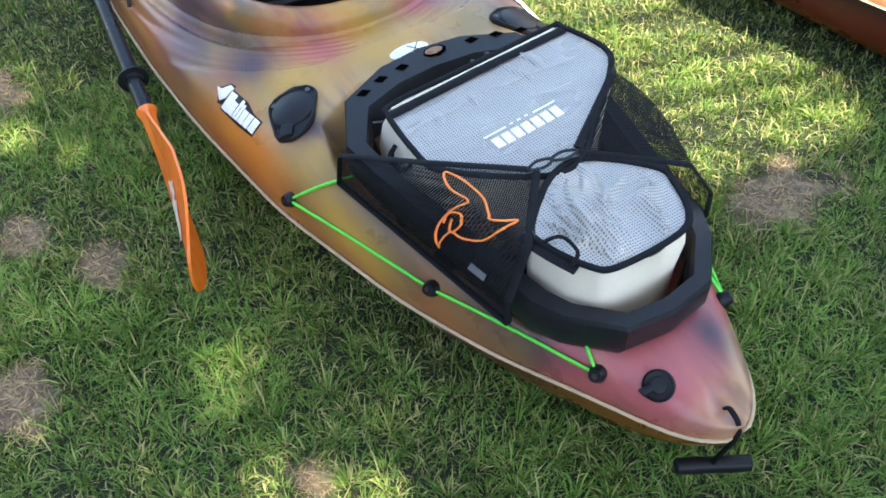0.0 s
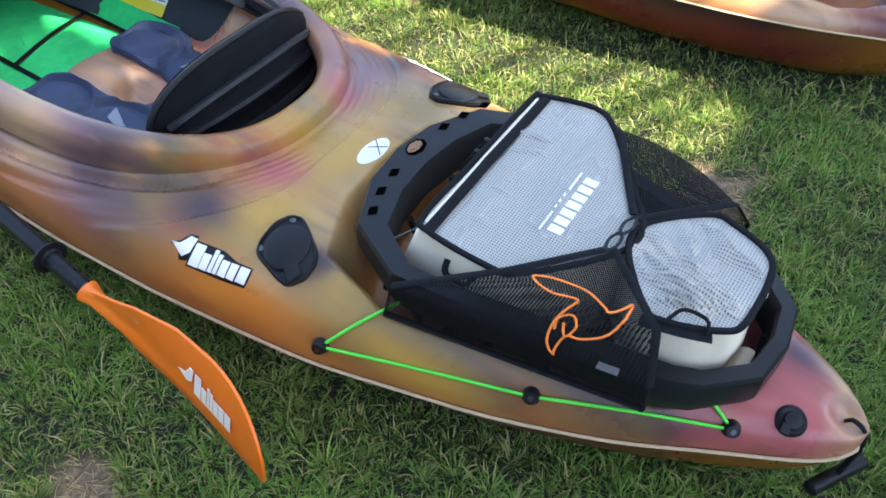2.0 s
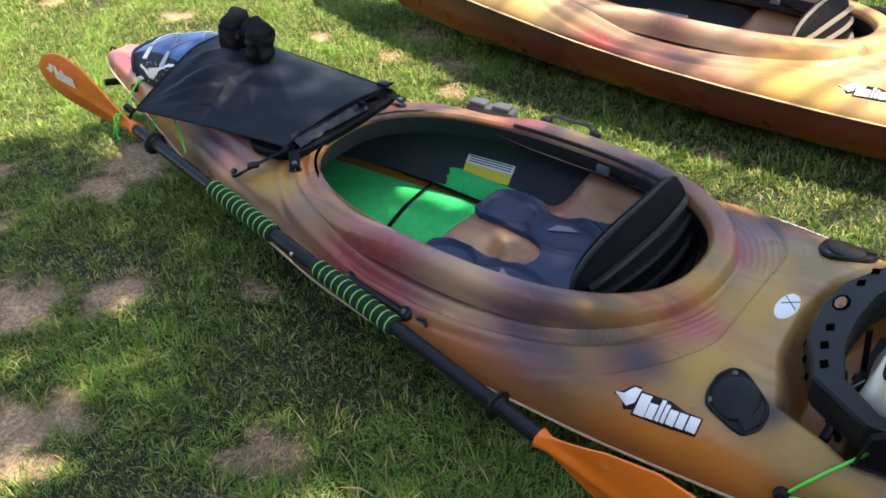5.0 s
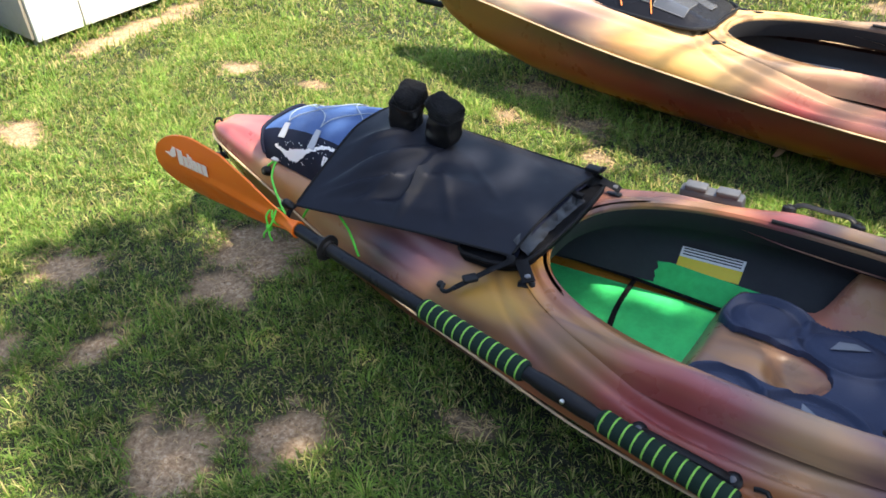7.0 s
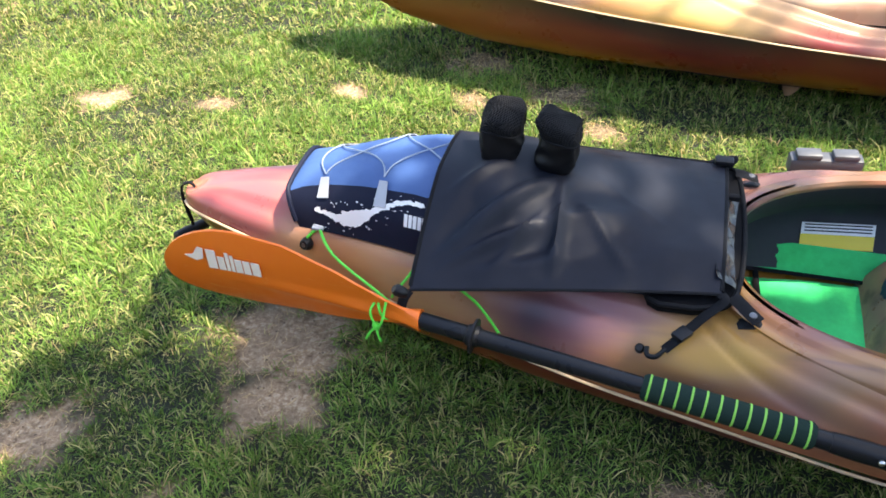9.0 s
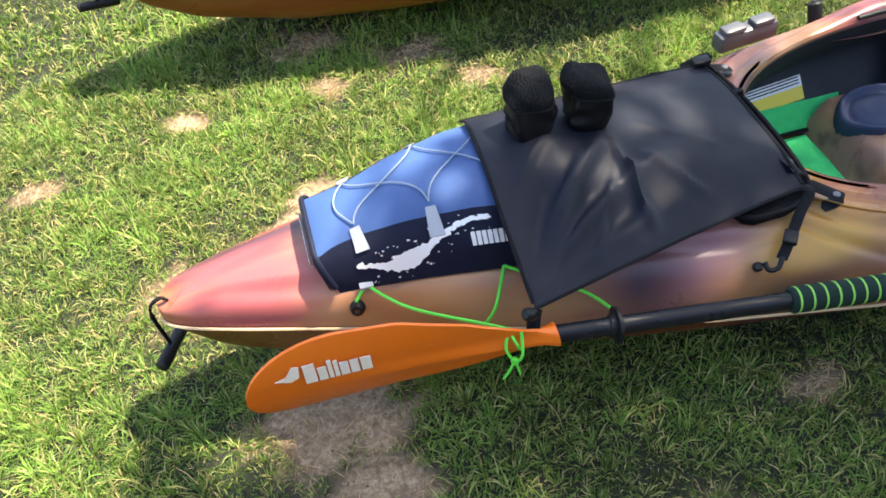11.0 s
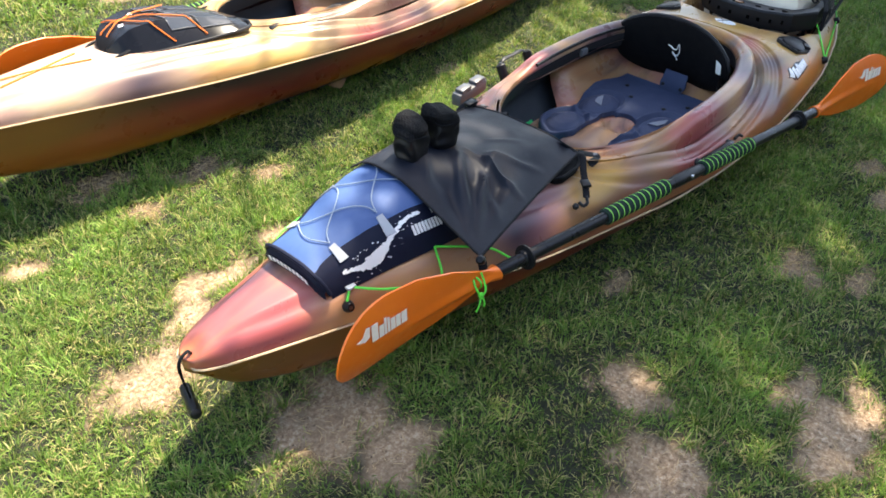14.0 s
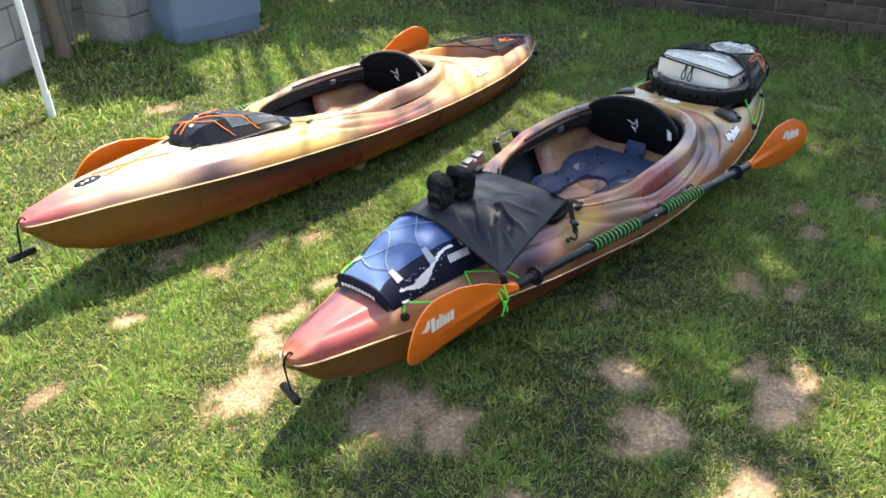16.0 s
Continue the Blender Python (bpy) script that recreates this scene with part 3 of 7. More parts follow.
for gx0, gx1, gy0, gy1, gn, gl, gw in ((-0.9, 1.0, -1.0, 1.3, 1.12, 0.0290, 0.0020), (1.0, 2.6, -1.0, 1.3, 1.12, 0.0290, 0.0020), (2.6, 4.2, -1.1, 1.4, 1.12, 0.0290, 0.0020), (-2.0, 4.5, -2.3, -1.0, 0.32, 0.036, 0.0034), (-2.0, 2.6, -4.0, -2.3, 0.20, 0.045, 0.0046),
                                      (-2.0, -0.9, -1.0, 1.6, 0.36, 0.045, 0.0038), (4.2, 5.4, -1.1, 1.2, 0.36, 0.045, 0.0038)):
    lawn("grass", gx0, gx1, gy0, gy1, DENSE * gn, gl, gw, "green lawn grass with straw-coloured dry blades")


def litter():
    """Clipped straw, clods and grit strewn over the worn and dry spots."""
    rng = np.random.default_rng(31)
    n = 260000
    x, y = rng.uniform(-0.9, 4.6, n), rng.uniform(-1.2, 1.4, n)
    worn = np.maximum(patches(x, y, BARE, 0.6), 1.2 * patches(x, y, DRY, 0.6))
    keep = rng.random(n) < 0.8 * worn * (1.1 - 0.8 * patches(x, y, BARE))
    x, y = x[keep], y[keep]
    n = len(x)
    z = lumps(x, y) - 0.006 * patches(x, y, BARE) + 0.0012
    a = rng.uniform(0, math.pi, n)
    clod = rng.random(n) < 0.45
    ln, wd = np.where(clod, rng.uniform(0.0015, 0.004, n), rng.uniform(0.006, 0.020, n)), np.where(clod, rng.uniform(0.0015, 0.003, n), rng.uniform(0.0006, 0.0012, n))
    up = np.where(clod, rng.uniform(0.001, 0.003, n), 0.0012)
    ux, uy, px, py = np.cos(a) * ln, np.sin(a) * ln, -np.sin(a) * wd, np.cos(a) * wd
    tip = rng.uniform(-0.2, 1.0, n) * np.where(clod, 0.0, 0.004)
    co = np.stack([np.stack([x - ux, y - uy, z], -1), np.stack([x + px, y + py, z], -1), np.stack([x + ux, y + uy, z + np.maximum(tip, 0)], -1), np.stack([x - px, y - py, z], -1), np.stack([x, y, z + up], -1)], 1).reshape(-1, 3)
    base = np.arange(n)[:, None] * 5
    tris = (base[:, :, None] + np.array([[0, 3, 4], [3, 2, 4], [2, 1, 4], [1, 0, 4]])[None]).reshape(-1, 3)
    me = bpy.data.meshes.new("ground_litter")
    me.from_pydata(co, [], tris.tolist())
    g = rng.random((n, 1))
    straw = np.array([0.30, 0.20, 0.10]) + g * np.array([0.22, 0.17, 0.10])
    earth = np.array([0.10, 0.065, 0.038]) + g * np.array([0.24, 0.18, 0.12])
    col = np.where(clod[:, None], earth, straw)
    at = me.color_attributes.new("tint", "FLOAT_COLOR", "POINT")
    at.data.foreach_set("color", np.repeat(np.concatenate([col, np.ones((n, 1))], 1), 5, 0).ravel().astype(np.float32))
    k = Mat("straw_and_clods", rough=0.9)
    tint = k.n.new("ShaderNodeAttribute")
    tint.attribute_name = "tint"
    k.set(k.b, "Base Color", tint.outputs["Color"])
    me.materials.append(k.m)
    return tagged(new("ground_litter", me), "dry straw and small clods on bare earth", "litter", kind="stuff")


litter()


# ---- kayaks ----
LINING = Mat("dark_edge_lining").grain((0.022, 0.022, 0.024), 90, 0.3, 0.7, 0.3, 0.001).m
def kayak(at, deck_material, label, well, group):
    root = thing("kayak", (0, 0, 0), label, "kayak", group)
    part("hull", hull_mesh(), HULL, root, "orange and brown streaked plastic hull")
    part("deck", deck_mesh(well), deck_material, root, "swirled camouflage plastic deck")
    bm = bmesh.new()
    line = seam_line(1) + seam_line(-1)[::-1]
    tube(line, 0.0029, 6, closed=True, flat=0.8, bm=bm)
    part("seam", bm, PALE, root, "pale moulded seam round the hull")
    hole = superellipse(HOLE_X, 0, HOLE_A, HOLE_B, HOLE_P, 720)[::4]
    out = [(hole[(i + 1) % 180] - hole[i - 1]).cross(Vector((0, 0, 1))).normalized() for i in range(180)]
    section = [(0.010, -0.022), (-0.001, -0.020), (-0.004, -0.010)] + list(zip(RIM_D, RIM_H)) + [(0.056, -0.046)]
    section = [(float(q.x), float(q.y)) for q in smooth_path([(a, b, 0) for a, b in section], 3)]
    def rim_at(p, n, a, b, last):
        q = p + n * a
        raised = float(step(1.80, 1.50, q.x))
        flush = float(deck_z(q.x, q.y, True, False)) + 0.006 * (1 - float(step(0.024, 0.030, a))) - 0.012 * last + 0.004
        return Vector((q.x, q.y, RIM_Z + b if a < 0.002 and b < 0 else raised * (RIM_Z + b) + (1 - raised) * flush))
    part("cockpit_rim", grid([[rim_at(p, n, a, b, i > len(section) - 4) for p, n in zip(hole, out)] for i, (a, b) in enumerate(section)], False, True), deck_material, root, "rolled rim round the cockpit", 70)
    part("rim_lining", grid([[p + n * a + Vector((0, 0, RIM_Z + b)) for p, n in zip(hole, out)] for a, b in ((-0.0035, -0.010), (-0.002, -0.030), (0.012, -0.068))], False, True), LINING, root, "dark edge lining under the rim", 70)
    root.location = at
    return root


KAYAK_A = kayak((0, 0, 0), PLASTIC_A, "camouflage plastic sit-in kayak loaded on grass", True, "kayaks")
SEAM_Z = SEAM_B
KAYAK_B = kayak((0.025, -1.225, 0), PLASTIC_B, "pale camouflage sit-in kayak on the grass behind, deck colours lightened as sunlit", True, "kayaks")
SEAM_Z = SEAM_A


# ---- kayak fittings ----
NAVY = Mat("navy_foam").grain((0.024, 0.036, 0.078), 220, 0.35, 0.75, 0.35, 0.0008).m
FABRIC = Mat("black_fabric").grain((0.0032, 0.0032, 0.0040), 500, 0.4, 0.8, 0.5, 0.0006).m
WEBBING = Mat("black_webbing").grain((0.006, 0.006, 0.007), 700, 0.4, 0.7, 0.5, 0.0008).m
LINER = Mat("dark_foam_liner").grain((0.024, 0.027, 0.032), 90, 0.3, 0.8, 0.3, 0.001).m
STEEL = Mat("screw_steel", (0.55, 0.55, 0.56), 0.3, 1.0).m
DARKSTEEL = Mat("dark_steel", (0.10, 0.10, 0.105), 0.35, 1.0).m
LIME = Mat("lime_cord").grain((0.085, 0.62, 0.05), 900, 0.35, 0.6, 0.4, 0.0006).m
CORD = Mat("grey_cord").grain((0.20, 0.25, 0.31), 900, 0.35, 0.7, 0.4, 0.0006).m
STICKER = Mat("white_sticker").grain((0.78, 0.77, 0.74), 60, 0.08, 0.35, 0.05, 0.0003).m
INK = Mat("black_print").grain((0.008, 0.008, 0.009), 80, 0.2, 0.4, 0.05, 0.0003).m
YELLOW = Mat("yellow_sticker").grain((0.75, 0.58, 0.02), 60, 0.1, 0.4, 0.05, 0.0003).m
SILVER_PRINT = Mat("silver_print").grain((0.33, 0.345, 0.365), 300, 0.2, 0.4, 0.2, 0.0003).m
INSET = Mat("grey_mesh").grain((0.17, 0.19, 0.22), 500, 0.6, 0.6, 0.3, 0.0006).m
ORANGE_CORD = Mat("orange_cord").grain((0.78, 0.17, 0.015), 700, 0.3, 0.6, 0.3, 0.0005).m


def on_deck(x, y, h=0.0, well=True):
    """A point h above the deck at (x, y) of the boat's own plan, and the deck's normal there."""
    e = 0.004
    z = float(deck_z(x, y, well))
    n = Vector((float(deck_z(x - e, y, well) - deck_z(x + e, y, well)), float(deck_z(x, y - e, well) - deck_z(x, y + e, well)), 2 * e)).normalized()
    return Vector((x, y, z)) + n * h, n


def deck_plate(outline, low, high, inset=0.003, well=True, bm=None):
    """A thin plate that follows the deck, with a softened upper edge."""
    cx, cy = sum(p[0] for p in outline) / len(outline), sum(p[1] for p in outline) / len(outline)
    rows = []
    for grow, h in ((0.0, low), (0.0, high - inset * 0.6), (inset, high), (1e9, high)):
        row = []
        for x, y in outline:
            r = max(math.hypot(x - cx, y - cy), 1e-6)
            k = max(0.0, 1 - grow / r)
            row.append(on_deck(cx + (x - cx) * k, cy + (y - cy) * k, h, well)[0])
        rows.append(row)
    made = grid(rows, False, True, False, bm)
    bmesh.ops.remove_doubles(made, verts=made.verts, dist=1e-5)
    return made


def disc(cx, cy, r, n=20, stretch=1.0):
    return [(cx + r * math.cos(2 * math.pi * i / n), cy + r * stretch * math.sin(2 * math.pi * i / n)) for i in range(n)]


def rounded(points, steps=4):
    return [(p.x, p.y) for p in smooth_path([(x, y, 0) for x, y in points], steps, True)]


def hatch(root, cx, cy, side):
    """A six-sided black rod holder cover: a flange with a raised edge, a round lift-up cap and its tab."""
    out = [(0.038, 0.044), (0.047, 0.022), (0.047, -0.022), (0.034, -0.050), (0.016, -0.056), (0.0, -0.047), (-0.043, -0.014), (-0.053, 0.008), (-0.052, 0.038), (-0.032, 0.060), (-0.014, 0.059)]
    edge = [(cx + u, cy + side * (0.84 * v - 0.006)) for u, v in out]
    for _ in range(2):
        edge = [(a[0] * w + b[0] * (1 - w), a[1] * w + b[1] * (1 - w)) for a, b in zip(edge, edge[1:] + edge[:1]) for w in (0.84, 0.16)]
    if side < 0:
        edge = edge[::-1]
    body = part("rod_holder_cover", deck_plate(edge, -0.003, 0.0065, 0.002), BLACK, root, "black plastic rod holder cover")
    lip = [(cx + (x - cx) * 0.93, cy + (y - cy) * 0.93) for x, y in edge]
    part("raised_edge", tube([on_deck(x, y, 0.0068)[0] for x, y in lip], 0.0024, 6, closed=True), BLACK, body)
    part("cap", deck_plate(disc(cx + 0.002, cy - side * 0.002, 0.035, 28), 0.004, 0.0105, 0.003), BLACK, body, "round lift-up cap")
    part("cap_groove", tube([on_deck(x, y, 0.0066)[0] for x, y in disc(cx + 0.002, cy - side * 0.002, 0.0365, 32)], 0.0011, 6, closed=True), INK, body)
    part("tab", deck_plate([(cx - 0.014, cy + side * 0.026), (cx - 0.030, cy + side * 0.012), (cx - 0.046, cy + side * 0.022), (cx - 0.034, cy + side * 0.040)][::side], 0.004, 0.013, 0.003), BLACK, body)
    for u, v in ((0.024, -0.040), (0.036, 0.020)):
        p, n = on_deck(cx + u, cy + side * v, 0.0055)
        part("screw", lathe([(0.0050, 0), (0.0050, 0.0018), (0.003, 0.0026)], p, n, 10), DARKSTEEL, body)


def knob(root, x, y, well=True):
    p, n = on_deck(x, y, -0.001, well)
    body = part("bungee_knob", lathe([(0.0125, 0), (0.0130, 0.005), (0.0110, 0.009), (0.0105, 0.013), (0.0085, 0.016)], p, n, 16), BLACK, root)
    part("screw", lathe([(0.0042, 0.015), (0.0042, 0.0172)], p, n, 8), DARKSTEEL, body)
    return p + n * 0.007


def decal(root, name, x0, y0, x1, y1, tall, well=True):
    """A maker's mark as plain white bars on a black ground, with a crest in front."""
    ax, ay = x1 - x0, y1 - y0
    ln = math.hypot(ax, ay)
    ux, uy = ax / ln, ay / ln
    vx, vy = (0.0, -math.copysign(1.0, y0))

    def q(a, b):
        return (x0 + ux * a * ln + vx * b * tall, y0 + uy * a * ln + vy * b * tall)
    ground = part(name, deck_plate([q(*p) for p in ((0.28, 0.86), (0.45, 0.85), (0.62, 0.84), (0.8, 0.68), (0.995, 0.66), (1.0, 0.4), (0.995, 0.16), (0.7, 0.15), (0.28, 0.19), (0.275, 0.5))], -0.0005, 0.0014, 0.0004, well), INK, root, "white and black maker's mark")
    part("crest_ground", deck_plate([q(*p) for p in ((0.0, 0.60), (0.1, 0.72), (0.18, 0.98), (0.27, 0.98), (0.30, 0.6), (0.27, 0.3), (0.18, 0.26), (0.12, 0.5))], -0.0005, 0.0010, 0.0004, well), INK, ground)
    part("mark", deck_plate([q(*p) for p in ((0.02, 0.64), (0.12, 0.66), (0.2, 0.92), (0.28, 0.9), (0.27, 0.5), (0.2, 0.36))], 0.0008, 0.0022, 0.0003, well), STICKER, ground, "white crest")
    for a, w, top in ((0.30, 0.12, 0.80), (0.43, 0.09, 0.62), (0.535, 0.045, 0.80), (0.595, 0.045, 0.72), (0.655, 0.09, 0.62), (0.76, 0.09, 0.62), (0.87, 0.11, 0.62)):
        part("mark", deck_plate([q(a, 0.24), q(a + w, 0.22), q(a + w, top), q(a, top)], 0.0008, 0.0026, 0.0003, well), STICKER, ground)


def grab_handle(root, x, tip, bar, along, well=True):
    """A cord loop through the deck's end, with a round black grip hanging from it."""
    p, _ = on_deck(x, 0, 0.0, well)
    b, a = Vector(bar), Vector(along).normalized()
    loop = part("grab_loop", tube(smooth_path([p + Vector((0, 0, -0.01)), p + Vector((tip * 0.012, 0.004, 0.010)), Vector((x + tip * 0.035, 0.006, p.z - 0.012)), b + Vector((0, 0.003, 0.012)), b], 6), 0.0042, 8, flat=0.6), WEBBING, root, "black cord loop")
    rows = [(0.0075, -0.052), (0.0115, -0.049), (0.012, -0.02), (0.0113, -0.012), (0.0113, 0.012), (0.012, 0.02), (0.0115, 0.049), (0.0075, 0.052)]
    part("grip", lathe(rows, b, a, 14), BLACK, loop, "black plastic grip")


def backrest(root, cy, material, rear_material):
    """A padded backrest, bowed round the sitter, with piping and ribs behind."""
    def at(s, h, push):
        # s: -1 to 1 across; h: 0 to 1 up
        y = cy + 0.208 * s
        low, high = 0.243 - 0.100 * (1 - abs(s) ** 3.5) ** 0.5, 0.243 + 0.118 * (1 - abs(s) ** 2.3) ** 0.5
        top = low + (high - low) * h
        x = 1.076 + 1.2 * (0.208 * s) ** 2 + 0.289 * (top - 0.243) + push * (1 - 0.8 * s**8)
        return Vector((x, y, top))
    ss = np.linspace(-0.99, 0.99, 29)
    front = [[at(s, h, 0.012 * math.sin(math.pi * min(1, max(0, h))) ** 0.5 + 0.008) for h in np.linspace(0, 1, 11)] for s in ss]
    rear = [[at(s, h, -0.020 - 0.010 * math.sin(math.pi * h) - 0.0045 * abs(math.sin(h * math.pi * 4.0))) for h in np.linspace(1, 0, 33)] for s in ss]
    body = part("backrest", grid([f + [(f[-1] + r[0]) / 2] + r + [(r[-1] + f[0]) / 2] for f, r in zip(front, rear)], False, True, True), material, root, "black padded backrest", 60)
    part("piping", tube([at(s, 1.0, -0.006) + Vector((0, 0, 0.002)) for s in np.linspace(-0.99, 0.99, 41)], 0.0055, 8), rear_material, body)
    for h in (0.22, 0.42, 0.62, 0.80):
        part("rib", tube([at(s, h, -0.034) for s in np.linspace(-0.88, 0.88, 25)], 0.0075, 6), rear_material, body)
    part("tag", slab([at(0.78, 0.80, 0.0215), at(0.78, 0.50, 0.0215), at(0.87, 0.50, 0.0215), at(0.87, 0.80, 0.0215)], 0.001), STICKER, body, "white sewn tag")
    bird = [(-0.10, 0.60), (-0.04, 0.58), (0.0, 0.55), (0.05, 0.56), (0.09, 0.66), (0.10, 0.54), (0.06, 0.46), (0.0, 0.46), (-0.02, 0.50), (0.03, 0.44), (0.06, 0.38)]
    part("mark", tube(smooth_path([at(s, h, 0.0235) for s, h in bird], 5), 0.0018, 6), STICKER, body, "small white embroidered mark")
    for s in (-0.9, 0.9):
        e = at(s, 0.25, -0.01)
        part("side_strap", tube(smooth_path([e, e + Vector((0.07, 0.012 * s, 0.02)), Vector((1.335, math.copysign(0.238, s), 0.262))], 5), 0.012, 6, flat=0.12, up=(0, 1, 0.2)), WEBBING, body, "black webbing strap")
        q = Vector((1.315, math.copysign(0.231, s), 0.257))
        part("buckle", box(q.x, q.y, q.z, 0.032, 0.016, 0.022, 0.003), GREY, body, "grey plastic buckle")
    part("post", slab([(1.120, cy - 0.014, 0.122), (1.120, cy + 0.062, 0.130), (1.112, cy + 0.072, 0.152), (1.100, cy + 0.066, 0.19), (1.100, cy - 0.012, 0.19), (1.112, cy - 0.020, 0.146)], 0.006, 0.002, (1, 0, 0.2)), NAVY, body, "dark blue tongue with two rivets")
    for dy in (-0.006, 0.058):
        part("rivet", lathe([(0.006, 0), (0.006, 0.002), (0.003, 0.003)], (1.121, cy + dy, 0.146), (1, 0, 0.3), 10), BLACK, body)
    return body


def seat(root, cy, pad_material, seat_material, pad_label):
    """The moulded seat pan between the boat's sides, a two-lobed pad on it, and the backrest."""
    def pan(x, y):
        side = step(0.17, 0.275, abs(y - cy * 0.6)) * 0.10 * step(1.47, 1.38, x)
        back = step(1.16, 1.02, x) * 0.06
        hump = 0.022 * math.exp(-(((x - 1.52) / 0.09) ** 2)) * math.exp(-(((y - cy) / 0.055) ** 2))
        dish = 0.040 * math.exp(-(((x - 1.435) / 0.045) ** 4)) * math.exp(-(((y - cy) / 0.034) ** 4))
        return min(0.205, 0.112 + side + back) + hump - dish - 0.10 * step(1.60, 1.68, x)
    xs = np.linspace(0.99, 1.685, 60)
    rows = []
    for x in xs:
        w = min(0.305, float(half_at(x)) - 0.035) - 0.085 * float(step(1.40, 1.47, x))
        rows.append([(x, v * w, float(pan(x, v * w))) for v in np.linspace(-1, 1, 45)])
    body = part("seat", grid(rows), seat_material, root, "moulded seat pan in the hull's plastic", 60)
    # the pad: two thigh lobes joined behind
    def pad_inside(x, y):
        v = abs(y - cy)
        lobe = math.hypot((x - 1.530) / 0.098, (v - 0.124) / 0.076) < 1
        body = v < 0.165 + 0.022 * math.sin((x - 1.16) * 13) and 1.13 < x < 1.51
        horn = (max(0.0, abs(x - 1.54) - 0.10) / 0.07) ** 2 + (v / 0.056) ** 2 < 1
        return (lobe or body) and not horn
    n = 190
    gx, gy = np.linspace(1.09, 1.65, n), np.linspace(cy - 0.22, cy + 0.22, n)
    bm, verts = bmesh.new(), {}

    def top(i, j):
        if (i, j) not in verts:
            x, y = gx[i], gy[j]
            v = y - cy
            bulge = 0.0
            for bx, by, ra, rb in ((1.535, 0.122, 0.066, 0.052), (1.370, 0.108, 0.078, 0.052)):
                d = math.hypot((x - bx) / ra, (abs(v) - by) / rb)
                bulge += 0.010 * (1 - float(step(0.55, 1.0, d))) - 0.007 * math.exp(-(((d - 1.06) / 0.09) ** 2)) + 0.007 * math.exp(-(((d - 1.30) / 0.10) ** 2))
            verts[i, j] = bm.verts.new((x, y, float(pan(x, y)) + 0.014 + bulge))
        return verts[i, j]
    for i in range(n - 1):
        for j in range(n - 1):
            if pad_inside((gx[i] + gx[i + 1]) / 2, (gy[j] + gy[j + 1]) / 2):
                bm.faces.new([top(i, j), top(i + 1, j), top(i + 1, j + 1), top(i, j + 1)])
    edge = bmesh.ops.extrude_edge_only(bm, edges=[e for e in bm.edges if e.is_boundary])
    for v in edge["geom"]:
        if isinstance(v, bmesh.types.BMVert):
            v.co.z -= 0.016
    for _ in range(9):
        bmesh.ops.smooth_vert(bm, verts=bm.verts, factor=0.5, use_axis_x=True, use_axis_y=True, use_axis_z=False)
    pad = part("seat_pad", bm, pad_material, body, pad_label, 55)
    for sg in (-1, 1):
        y = cy + sg * 0.105
        inset = [(1.335, y + sg * 0.012), (1.400, y - sg * 0.022), (1.392, y + sg * 0.008), (1.362, y + sg * 0.018)]
        part("mesh_inset", slab([(x, yy, float(pan(x, yy)) + 0.0285) for x, yy in inset], 0.0012), INSET, pad, "grey mesh inset")
        for rx, ry in ((1.20, 0.112), (1.26, 0.060)):
            part("rivet", lathe([(0.0075, 0), (0.0075, 0.003), (0.004, 0.005)], (rx, cy + sg * ry, float(pan(rx, cy + sg * ry)) + 0.013), (0, 0, 1), 12), BLACK, pad)
    return body


def clip_strap(root, pts, well=True):
    part("paddle_strap", tube(smooth_path(pts, 6), 0.010, 6, flat=0.25), WEBBING, root, "black paddle strap")


